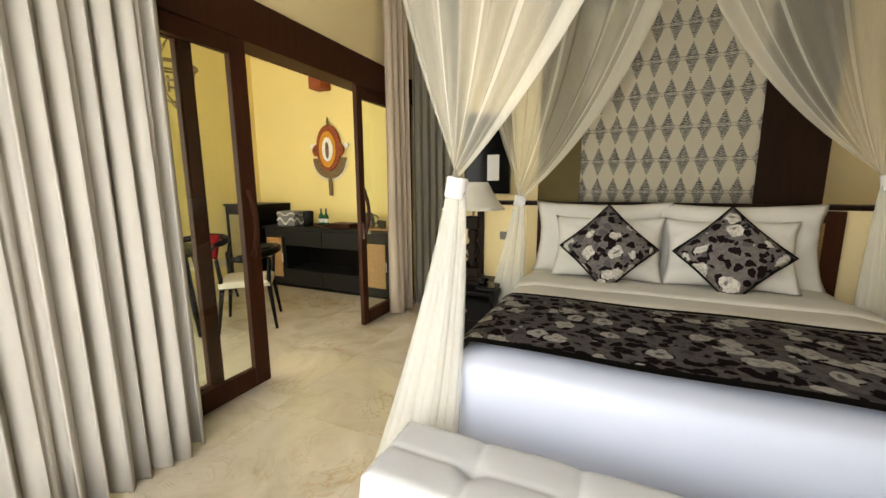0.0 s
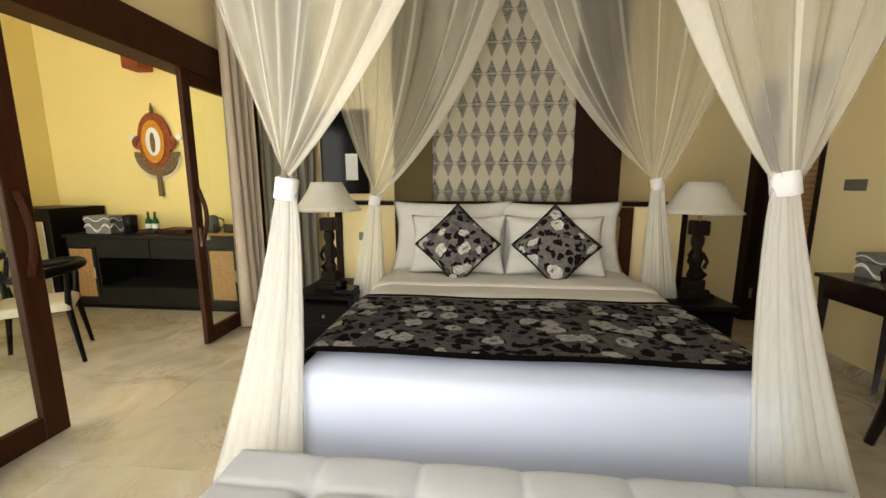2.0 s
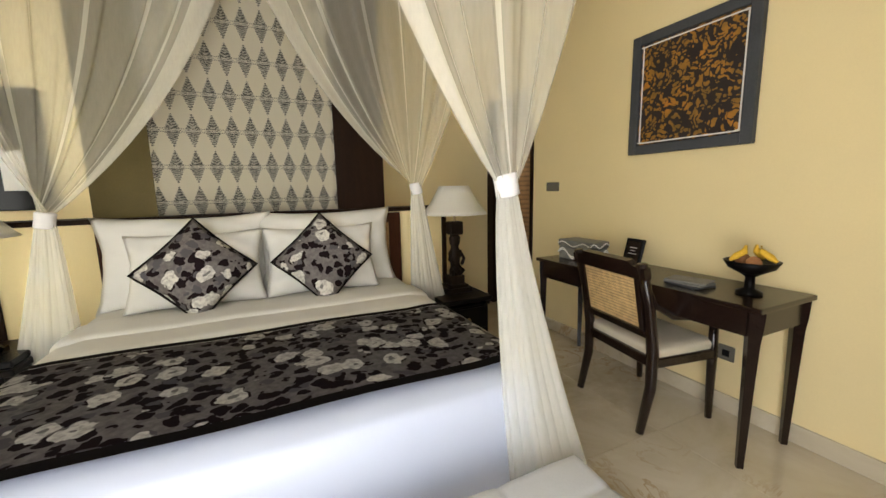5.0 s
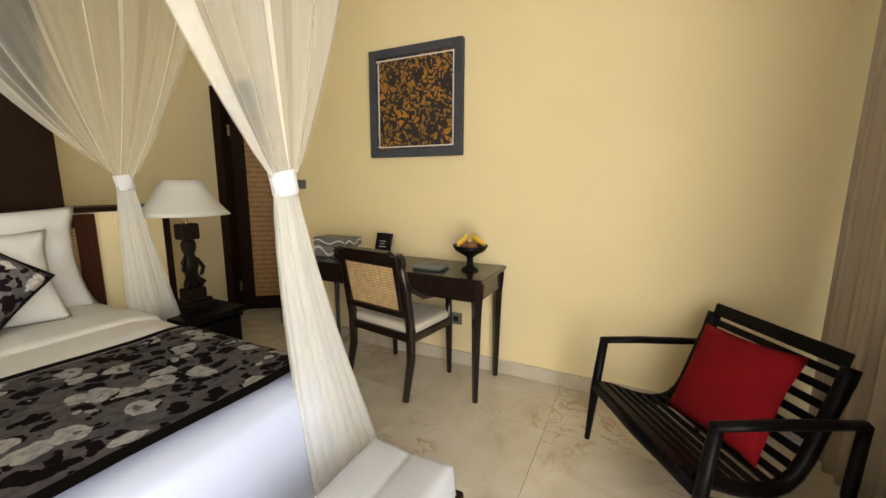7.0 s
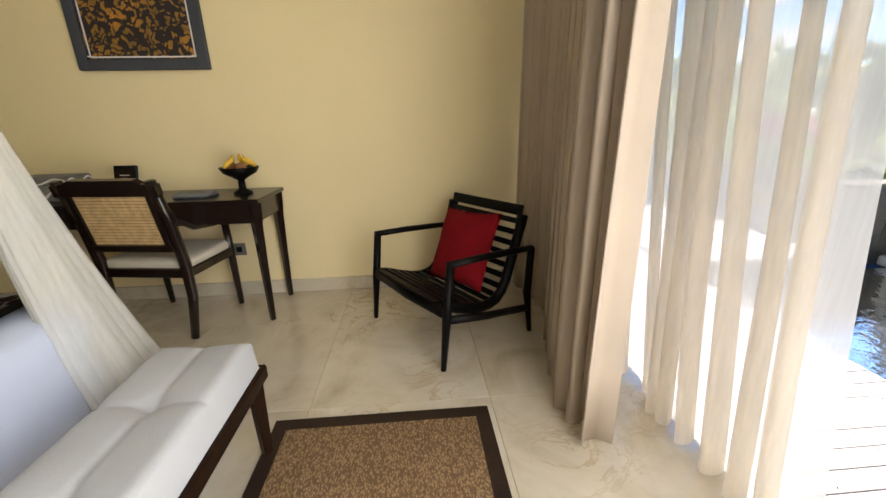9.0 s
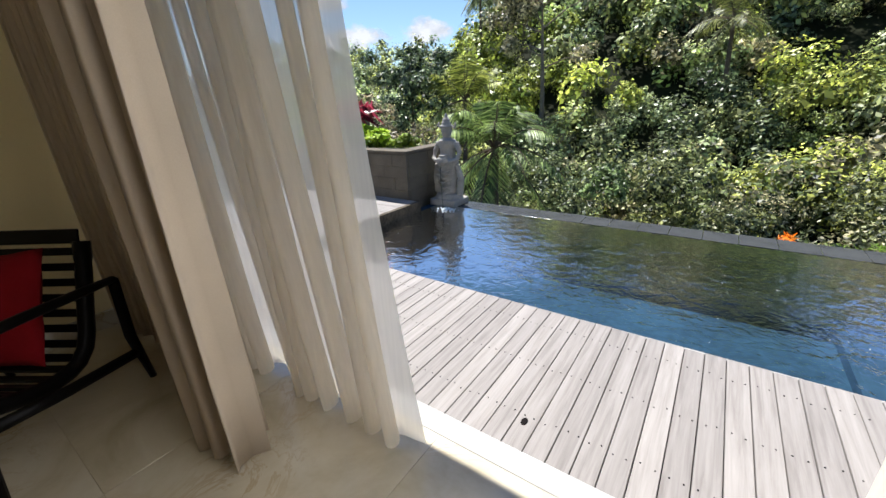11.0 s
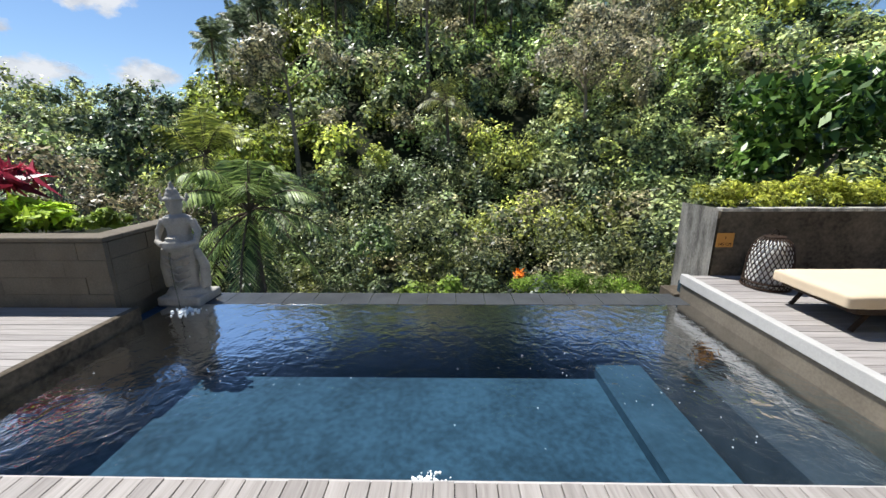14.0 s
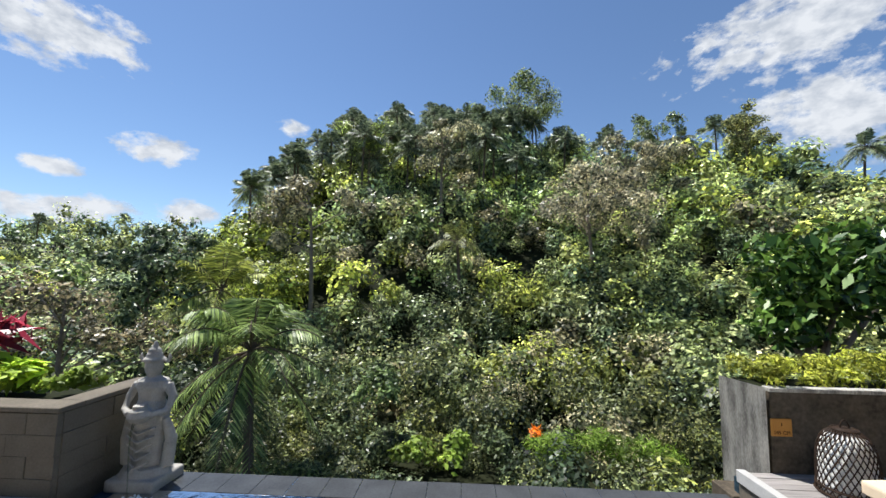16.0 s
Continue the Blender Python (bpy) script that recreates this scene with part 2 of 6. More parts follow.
def ikat():
    """Cream cloth with rows of toothed grey lozenges between thin bands."""
    m, n, l, b = nodes_of("ikat_cloth")
    v = coords(n, l)
    sep = n.new("ShaderNodeSeparateXYZ")
    l.new(v, sep.inputs[0])
    jit = mth(n, l, "MULTIPLY", mth(n, l, "SUBTRACT", noise_tex(n, l, v, 120, 2), 0.5), 0.035)
    u = mth(n, l, "ADD", mth(n, l, "DIVIDE", sep.outputs[0], 0.1142), jit)
    w = mth(n, l, "ADD", mth(n, l, "DIVIDE", sep.outputs[2], 0.232), jit)
    fu = mth(n, l, "ABSOLUTE", mth(n, l, "SUBTRACT", mth(n, l, "FRACT", u), 0.5))
    fw = mth(n, l, "ABSOLUTE", mth(n, l, "SUBTRACT", mth(n, l, "FRACT", w), 0.5))
    teeth = mth(n, l, "MULTIPLY", mth(n, l, "PINGPONG", mth(n, l, "MULTIPLY", w, 14.0), 0.5), 0.15)
    lim = mth(n, l, "ADD", mth(n, l, "MULTIPLY", fw, 0.84), teeth)
    depth = mth(n, l, "SUBTRACT", mth(n, l, "SUBTRACT", 0.43, lim), fu)
    dark = mth(n, l, "GREATER_THAN", depth, 0.0)
    wave = mth(n, l, "ADD", mth(n, l, "MULTIPLY", w, 15.0), mth(n, l, "ADD", mth(n, l, "MULTIPLY", depth, 3.0), mth(n, l, "MULTIPLY", noise_tex(n, l, v, 60, 2), 1.5)))
    streak = ramp(n, l, mth(n, l, "PINGPONG", wave, 0.5), [(0.10, (0.09, 0.085, 0.073)), (0.36, (0.55, 0.51, 0.41))])
    band = mth(n, l, "LESS_THAN", mth(n, l, "ABSOLUTE", mth(n, l, "SUBTRACT", fw, 0.022)), 0.010)
    k = mth(n, l, "MULTIPLY", dark, mth(n, l, "SUBTRACT", 1.0, mth(n, l, "MULTIPLY", band, 0.8)))
    c = mixc(n, l, k, (0.80, 0.74, 0.58), streak)
    line = mth(n, l, "LESS_THAN", mth(n, l, "ABSOLUTE", mth(n, l, "SUBTRACT", fw, 0.045)), 0.011)
    dots = mth(n, l, "GREATER_THAN", mth(n, l, "PINGPONG", mth(n, l, "MULTIPLY", u, 9.0), 0.5), 0.2)
    c = mixc(n, l, mth(n, l, "MULTIPLY", mth(n, l, "MULTIPLY", line, dots), 0.8), c, (0.13, 0.12, 0.10))
    l.new(c, b.inputs["Base Color"])
    b.inputs["Roughness"].default_value = 0.9
    bump(n, l, b, noise_tex(n, l, v, 350, 2), 0.25, 0.002)
    return m


def batik():
    m, n, l, b = nodes_of("batik_painting")
    v = coords(n, l)
    ns = n.new("ShaderNodeTexNoise")
    ns.inputs["Scale"].default_value = 9
    l.new(v, ns.inputs["Vector"])
    mad = n.new("ShaderNodeVectorMath")
    mad.operation = "MULTIPLY_ADD"
    l.new(ns.outputs["Color"], mad.inputs[0])
    mad.inputs[1].default_value = (0.22, 0.22, 0.22)
    l.new(v, mad.inputs[2])
    vo = n.new("ShaderNodeTexVoronoi")
    vo.inputs["Scale"].default_value = 30
    l.new(mad.outputs[0], vo.inputs["Vector"])
    k = ramp(n, l, vo.outputs["Distance"], [(0.43, (1, 1, 1)), (0.48, (0, 0, 0))])
    gold = ramp(n, l, noise_tex(n, l, v, 7, 3), [(0.35, (0.20, 0.11, 0.02)), (0.55, (0.36, 0.17, 0.02)), (0.7, (0.50, 0.20, 0.02))])
    l.new(mixc(n, l, k, (0.018, 0.012, 0.012), gold), b.inputs["Base Color"])
    b.inputs["Roughness"].default_value = 0.6
    return m


def rattan(name="rattan_weave", colour=(0.42, 0.24, 0.09), across="z", pitch=0.022):
    m, n, l, b = nodes_of(name)
    v = coords(n, l)
    sep = n.new("ShaderNodeSeparateXYZ")
    l.new(v, sep.inputs[0])
    z = sep.outputs[2]
    hor = mth(n, l, "ADD", sep.outputs[0], sep.outputs[1])
    row = mth(n, l, "PINGPONG", mth(n, l, "DIVIDE", z, pitch), 0.5)
    col = mth(n, l, "PINGPONG", mth(n, l, "DIVIDE", hor, pitch * 2.6), 0.5)
    hgt = mth(n, l, "MULTIPLY", row, mth(n, l, "ADD", col, 0.5))
    c = ramp(n, l, hgt, [(0.02, shade(colour, 0.25)), (0.14, colour), (0.45, shade(colour, 1.35))])
    c = mixc(n, l, 0.5, c, ramp(n, l, noise_tex(n, l, v, 25, 3), [(0.3, shade(colour, 0.6)), (0.7, shade(colour, 1.3))]), "MIX")
    l.new(c, b.inputs["Base Color"])
    b.inputs["Roughness"].default_value = 0.5
    bump(n, l, b, hgt, 0.7, 0.006)
    return m


def seagrass():
    m, n, l, b = nodes_of("woven_rug")
    v = coords(n, l, (1, 1, 1))
    vo = n.new("ShaderNodeTexVoronoi")
    vo.inputs["Scale"].default_value = 75
    mp = n.new("ShaderNodeMapping")
    mp.inputs["Scale"].default_value = (1, 2.2, 1)
    l.new(v, mp.inputs[0])
    l.new(mp.outputs[0], vo.inputs["Vector"])
    l.new(ramp(n, l, vo.outputs["Distance"], [(0.1, (0.42, 0.27, 0.12)), (0.6, (0.15, 0.085, 0.035))]), b.inputs["Base Color"])
    b.inputs["Roughness"].default_value = 0.85
    bump(n, l, b, vo.outputs["Distance"], 0.6, -0.006)
    return m


def cloth(name, colour, through_light, clear):
    """Thin cloth: part of the light passes straight, part is scattered through, part comes back."""
    m, n, l, b = nodes_of(name)
    n.remove(b)
    out = n["Material Output"]
    d, t, x = n.new("ShaderNodeBsdfDiffuse"), n.new("ShaderNodeBsdfTranslucent"), n.new("ShaderNodeBsdfTransparent")
    v = coords(n, l, (1, 1, 0.04))
    c = ramp(n, l, noise_tex(n, l, v, 90, 3), [(0.3, shade(colour, 0.95)), (0.7, shade(colour, 1.03))])
    l.new(c, d.inputs[0])
    l.new(c, t.inputs[0])
    a, e = n.new("ShaderNodeMixShader"), n.new("ShaderNodeMixShader")
    a.inputs[0].default_value, e.inputs[0].default_value = through_light, clear
    l.new(d.outputs[0], a.inputs[1])
    l.new(t.outputs[0], a.inputs[2])
    l.new(a.outputs[0], e.inputs[1])
    l.new(x.outputs[0], e.inputs[2])
    l.new(e.outputs[0], out.inputs[0])
    return m


M_SHADE = plain("lampshade_linen", (0.88, 0.855, 0.77), 0.9, vary=0.02, scale=4, fine=250, relief=0.1)
M_NET = cloth("mosquito_net", (0.84, 0.80, 0.68), 0.35, 0.68)
M_NET_D = cloth("gathered_net", (0.82, 0.79, 0.68), 0.35, 0.42)
M_NET_L = cloth("falling_net", (0.93, 0.92, 0.86), 0.32, 0.72)
M_SHEER = cloth("sheer_curtain_cloth", (0.95, 0.89, 0.79), 0.66, 0.22)
M_SHEER_E = cloth("dense_sheer_cloth", (0.95, 0.89, 0.79), 0.62, 0.08)
M_SHEER_T = cloth("thin_sheer_cloth", (0.92, 0.88, 0.82), 0.6, 0.24)


def glass():
    m, n, l, b = nodes_of("window_glass")
    n.remove(b)
    x, g, mx, fr = n.new("ShaderNodeBsdfTransparent"), n.new("ShaderNodeBsdfGlossy"), n.new("ShaderNodeMixShader"), n.new("ShaderNodeFresnel")
    x.inputs[0].default_value = (0.90, 0.94, 0.88, 1)
    g.inputs["Roughness"].default_value = 0.02
    fr.inputs[0].default_value = 1.5
    for a, c in ((fr.outputs[0], mx.inputs[0]), (x.outputs[0], mx.inputs[1]), (g.outputs[0], mx.inputs[2]), (mx.outputs[0], n["Material Output"].inputs[0])):
        l.new(a, c)
    return m


def water():
    m, n, l, b = nodes_of("pool_water")
    n.remove(b)
    x, g, mx, fr = n.new("ShaderNodeBsdfTransparent"), n.new("ShaderNodeBsdfGlossy"), n.new("ShaderNodeMixShader"), n.new("ShaderNodeFresnel")
    x.inputs[0].default_value = (0.68, 0.80, 0.88, 1)
    g.inputs["Roughness"].default_value = 0.02
    fr.inputs[0].default_value = 1.108
    v = coords(n, l)
    bp = n.new("ShaderNodeBump")
    bp.inputs["Strength"].default_value, bp.inputs["Distance"].default_value = 0.32, 0.02
    h = mth(n, l, "ADD", noise_tex(n, l, v, 8.0, 3, 0.55, 0.6), mth(n, l, "MULTIPLY", noise_tex(n, l, v, 22, 2, 0.5, 0.5), 0.22))
    l.new(h, bp.inputs["Height"])
    l.new(bp.outputs[0], g.inputs["Normal"])
    l.new(bp.outputs[0], fr.inputs["Normal"])
    for a, c in ((fr.outputs[0], mx.inputs[0]), (x.outputs[0], mx.inputs[1]), (g.outputs[0], mx.inputs[2]), (mx.outputs[0], n["Material Output"].inputs[0])):
        l.new(a, c)
    return m


def foliage(name, dark, light, shine=0.45):
    """Leaves: each takes its own tone, with some light let through."""
    m, n, l, b = nodes_of(name)
    geo, at = n.new("ShaderNodeNewGeometry"), n.new("ShaderNodeAttribute")
    at.attribute_name = "tint"
    c = ramp(n, l, geo.outputs["Random Per Island"], [(0.0, shade(dark, 0.5)), (0.35, shade(dark, 1.1)), (0.78, light), (1.0, shade(light, 1.35))])
    c = mixc(n, l, 1.0, c, at.outputs["Color"], "MULTIPLY")
    l.new(c, b.inputs["Base Color"])
    b.inputs["Roughness"].default_value, b.inputs["Specular IOR Level"].default_value = shine, 0.30
    t, mx = n.new("ShaderNodeBsdfTranslucent"), n.new("ShaderNodeMixShader")
    mx.inputs[0].default_value = 0.27
    l.new(c, t.inputs[0])
    l.new(b.outputs[0], mx.inputs[1])
    l.new(t.outputs[0], mx.inputs[2])
    l.new(mx.outputs[0], n["Material Output"].inputs[0])
    return m


M_MARBLE, M_DECK, M_FLORAL, M_IKAT, M_BATIK = marble(), wood_planks(), floral(), ikat(), batik()
M_RATTAN, M_RUG, M_GLASS, M_WATER = rattan(), seagrass(), glass(), water()
M_BLIND = rattan("rattan_blind", (0.30, 0.16, 0.055), pitch=0.05)
M_LEAF = foliage("forest_leaves", (0.054, 0.070, 0.036), (0.228, 0.252, 0.132), 0.40)
M_PALM = foliage("palm_leaves", (0.05, 0.065, 0.040), (0.16, 0.18, 0.11), 0.45)
M_LIME = foliage("lime_leaves", (0.20, 0.25, 0.03), (0.42, 0.46, 0.08), 0.6)
M_BIGLEAF = foliage("broad_leaves", (0.028, 0.066, 0.014), (0.13, 0.22, 0.045), 0.3)
M_REDLEAF = foliage("red_leaves", (0.20, 0.015, 0.03), (0.45, 0.05, 0.09), 0.4)


# ---- building helpers ----
def mesh_of(name, bm, material, smooth=False):
    me = bpy.data.meshes.new(name)
    bmesh.ops.recalc_face_normals(bm, faces=bm.faces[:])
    bm.to_mesh(me)
    bm.free()
    if smooth:
        for p in me.polygons:
            p.use_smooth = True
    me.materials.append(material)
    return me


def thing(name, at, label, category, group="", kind=""):
    ob = new(name)
    ob.empty_display_size = 0.1
    ob.matrix_basis = Matrix.Translation(at)
    return tagged(ob, label, category, group, kind)


def part(name, bm, material, parent, label="", smooth=False):
    """Links a bmesh in world coordinates as one mesh under a thing or a part."""
    ob = new(name, mesh_of(name, bm, material, smooth))
    ob.parent = parent
    if parent.type == "EMPTY":
        ob.matrix_parent_inverse = parent.matrix_basis.inverted()
    return tagged(ob, label)


def solo(name, bm, material, label="", category="", kind="", group="", smooth=False):
    return tagged(new(name, mesh_of(name, bm, material, smooth)), label, category, group, kind)


def box(bm, x0, x1, y0, y1, z0, z1, bevel=0.0, turn=None, seg=1):
    r = bmesh.ops.create_cube(bm, size=1)
    vs = r["verts"]
    bmesh.ops.transform(bm, matrix=Matrix.LocRotScale(((x0 + x1) / 2, (y0 + y1) / 2, (z0 + z1) / 2), None, (abs(x1 - x0), abs(y1 - y0), abs(z1 - z0))), verts=vs)
    if turn is not None:
        bmesh.ops.transform(bm, matrix=turn, verts=vs)
    if bevel:
        es = {e for v in vs for e in v.link_edges}
        bmesh.ops.bevel(bm, geom=list(es), offset=bevel, segments=seg, affect="EDGES", profile=0.6)
    return bm


def boxed(*a, **k):
    return box(bmesh.new(), *a, **k)


def rod(bm, pts, radii, n=10, flat=1.0, cap=True):
    """A tube through points, with a radius at each; flat squashes it along its second axis."""
    rings, up0 = [], Vector((0, 0, 1))
    pts = [Vector(p) for p in pts]
    for k, p in enumerate(pts):
        d = (pts[min(k + 1, len(pts) - 1)] - pts[max(k - 1, 0)]).normalized()
        up = up0 if abs(d.dot(up0)) < 0.95 else Vector((0, 1, 0))
        a = d.cross(up).normalized()
        c = a.cross(d).normalized()
        r = radii[k] if isinstance(radii, (list, tuple)) else radii
        rings.append([bm.verts.new(p + a * r * math.cos(2 * math.pi * i / n) + c * r * flat * math.sin(2 * math.pi * i / n)) for i in range(n)])
    for r0, r1 in zip(rings, rings[1:]):
        for i in range(n):
            bm.faces.new((r0[i], r0[(i + 1) % n], r1[(i + 1) % n], r1[i]))
    if cap:
        bm.faces.new(rings[0][::-1])
        bm.faces.new(rings[-1])
    return bm


def lathe(bm, at, profile, n=24, squash=1.0):
    """Turned shape: (radius, height) pairs round the upright axis at a place."""
    rings = [[bm.verts.new((at[0] + r * math.cos(2 * math.pi * i / n), at[1] + squash * r * math.sin(2 * math.pi * i / n), at[2] + z)) for i in range(n)] for r, z in profile]
    for r0, r1 in zip(rings, rings[1:]):
        for i in range(n):
            bm.faces.new((r0[i], r0[(i + 1) % n], r1[(i + 1) % n], r1[i]))
    bm.faces.new(rings[0][::-1])
    bm.faces.new(rings[-1])
    return bm


def sheet(bm, f, nu, nv, thick=0.0, close=False):
    """A grid of f(u, v), u and v from 0 to 1."""
    vs = [[bm.verts.new(f(i / nu, j / nv)) for j in range(nv + 1)] for i in range(nu + (0 if close else 1))]
    m = len(vs)
    for i in range(m if close else m - 1):
        for j in range(nv):
            bm.faces.new((vs[i][j], vs[(i + 1) % m][j], vs[(i + 1) % m][j + 1], vs[i][j + 1]))
    if thick:
        bmesh.ops.solidify(bm, geom=bm.faces[:], thickness=thick)
    return bm


def pillow(bm, w, h, d, m, n=14, pinch=0.10, sharp=0.6, wrinkle=0.0, seed=0):
    """A stuffed cushion: corners pulled out, edges drawn in."""
    for side in (1, -1):
        def f(u, v):
            x, y = 2 * u - 1, 2 * v - 1
            ex = 1 - pinch * (1 - abs(y) ** 2) * abs(x) ** 3
            ey = 1 - pinch * (1 - abs(x) ** 2) * abs(y) ** 3
            z = max(0.0, (1 - abs(x) ** 2.3) * (1 - abs(y) ** 2.3)) ** sharp
            return m @ Vector((x * w / 2 * ex, y * h / 2 * ey, side * d / 2 * z + 0.004 * math.sin(9 * x + 5 * y) + wrinkle * (noise.noise(Vector((2.3 * x, 2.6 * y, seed))) + 0.5 * noise.noise(Vector((6 * x, 5 * y, seed + 3))))))
        sheet(bm, f, n, n)
    bmesh.ops.remove_doubles(bm, verts=bm.verts[:], dist=0.001)
    return bm


# ---- bedroom shell ----
XR, XL, YF, YB, ZC = 2.36, -2.50, -2.10, 2.90, 3.25
floor = thing("floor", (0, 0, -0.03), "polished cream marble floor tiles with brown veins", "floor", kind="structure")
part("floor_bed", boxed(-5.6, 3.6, YF, 3.4, -0.12, -0.012), M_GROUT, floor)

ws = [("wall_east", (XR, XR + 0.15, YF - 0.2, 2.10, 0, ZC)), ("wall_east_far", (XR, XR + 0.15, 2.86, 3.05, 0, ZC)), ("wall_east_over_door", (XR, XR + 0.15, 2.10, 2.86, 2.26, ZC)),
      ("wall_north", (XL - 0.15, XR, YB, YB + 0.15, 0, ZC)), ("wall_west_front", (XL - 0.15, XL, YF - 0.2, -0.75, 0, ZC)),
      ("wall_west_back", (XL - 0.15, XL, 2.62, YB, 0, ZC)), ("wall_west_over_doors", (XL - 0.15, XL, -0.75, 2.62, 2.45, ZC)),
      ("wall_south_over_opening", (XL - 0.15, XR, YF - 0.2, YF, 2.55, ZC)), ("wall_south_left", (-2.65, -2.25, YF - 0.2, YF, 0, 2.55)),
      ("wall_bath_north", (XR + 0.15, 3.6, 3.3, 3.4, 0, ZC)), ("wall_bath_east", (3.5, 3.6, 1.2, 3.3, 0, ZC)), ("wall_bath_south", (XR + 0.15, 3.5, 1.2, 1.3, 0, ZC))]
for name, b in ws:
    solo(name, boxed(*b), M_WALL, "smooth cream painted wall", "wall", "structure")
solo("ceiling", boxed(-5.6, 3.6, YF - 0.2, 3.4, ZC, ZC + 0.15), M_CEIL, "white painted ceiling", "ceiling", "structure")
solo("eave", boxed(-6, 3.8, -2.90, YF - 0.2, 2.72, 2.86), M_WHITEPAINT, "white painted roof overhang above the deck", "eave", "structure")
solo("threshold", boxed(-2.25, XR, -2.20, YF, -0.12, 0.0, 0.004), M_EDGE, "pale stone door threshold at the deck", "threshold", "structure")
for k, (y0, y1) in enumerate(((YF, 2.06), (2.88, YB))):
    solo("baseboard", boxed(XR - 0.018, XR - 0.001, y0, y1, 0, 0.10, 0.003), M_MARBLE, "cream marble skirting along the wall", "baseboard", "structure")
solo("baseboard", boxed(1.4, XR - 0.02, YB - 0.018, YB - 0.001, 0, 0.10, 0.003), M_MARBLE, "cream marble skirting along the wall", "baseboard", "structure")

# doorway in the east wall, with its open louvred leaf
door = thing("door_1", (XR + 0.08, 2.48, 0), "dark wooden doorway with an open door of woven rattan", "door", kind="structure")
part("door_frame", boxed(XR - 0.012, XR + 0.165, 2.085, 2.13, 0, 2.26, 0.004), M_WOOD, door)
part("door_frame", boxed(XR - 0.02, XR + 0.165, 2.78, 2.92, 0, 2.26, 0.004), M_WOOD, door)
part("door_frame", boxed(XR - 0.012, XR + 0.165, 2.13, 2.78, 2.18, 2.26, 0.004), M_WOOD, door)
turn = Matrix.Translation((XR + 0.08, 2.775, 0)) @ Matrix.Rotation(radians(-54), 4, "Z")
leaf = part("door_leaf", boxed(0.0, 0.12, -0.02, 0.02, 0.02, 2.16, 0.003, turn), M_WOOD, door, "open dark wooden door")
for b in ((0.62, 0.74, -0.02, 0.02, 0.02, 2.16), (0.12, 0.62, -0.02, 0.02, 0.02, 0.16), (0.12, 0.62, -0.02, 0.02, 2.02, 2.16)):
    part("door_rail", boxed(*b, 0.003, turn), M_WOOD, leaf)
part("rattan_panel", boxed(0.12, 0.62, -0.012, 0.012, 0.16, 2.02, 0, turn), M_BLIND, leaf, "woven brown rattan panel")
for z in (0.28, 1.85):
    part("hinge", rod(bmesh.new(), [(XR + 0.055, 2.772, z - 0.05), (XR + 0.055, 2.772, z + 0.05)], 0.012), M_BRASS, door, "brass hinge")

# sliding glass doors in the west wall
slide = thing("sliding_door", (XL, 0.9, 0), "dark wooden sliding glass doors standing partly open", "sliding door", kind="structure")
part("header", boxed(XL - 0.17, XL + 0.045, -0.75, 2.62, 2.19, 2.45, 0.006), M_WOOD_R, slide)
part("jamb", boxed(XL - 0.16, XL + 0.02, -0.80, -0.72, 0, 2.19, 0.004), M_WOOD_R, slide)
part("jamb", boxed(XL - 0.16, XL + 0.02, 2.55, 2.63, 0, 2.19, 0.004), M_WOOD_R, slide)


def sliding_leaf(x, y0, y1, w, handle_y, label):
    lf = part("door_leaf", boxed(x - 0.022, x + 0.022, y0, y0 + w, 0.012, 2.19, 0.004), M_WOOD_R, slide, label)
    for b in ((y1 - w, y1, 0.012, 2.19), (y0 + w, y1 - w, 0.012, 0.14), (y0 + w, y1 - w, 2.09, 2.19)):
        part("stile", boxed(x - 0.022, x + 0.022, b[0], b[1], b[2], b[3], 0.004), M_WOOD_R, lf)
    part("pane", sheet(bmesh.new(), lambda u, v: Vector((x, y0 + w + (y1 - y0 - 2 * w) * u, 0.14 + 1.95 * v)), 1, 1), M_GLASS, lf)
    if handle_y is not None:
        arc = [(x + 0.024 + 0.05 * math.sin(math.pi * k / 10), handle_y, 0.88 + 0.42 * k / 10) for k in range(11)]
        part("handle", rod(bmesh.new(), arc, 0.017, 8), M_WOOD_R, lf, "curved dark wooden handle")
    return lf


sliding_leaf(XL + 0.01, -0.30, 0.535, 0.115, 0.47, "dark wooden sliding glass door")
sliding_leaf(XL - 0.05, -0.60, 0.24, 0.09, None, "dark wooden sliding glass door behind the other")
lf2 = sliding_leaf(XL - 0.005, 1.65, 2.48, 0.080, 1.705, "dark wooden sliding glass door with a lock")
part("lock_plate", boxed(XL + 0.018, XL + 0.023, 1.665, 1.69, 0.84, 0.99, 0.002), M_STEEL, lf2, "steel lock plate")
part("lock_knob", lathe(bmesh.new(), (XL + 0.04, 1.735, 0.90), [(0.014, -0.015), (0.018, 0), (0.012, 0.015)], 12), M_STEEL, lf2, "steel lock knob")



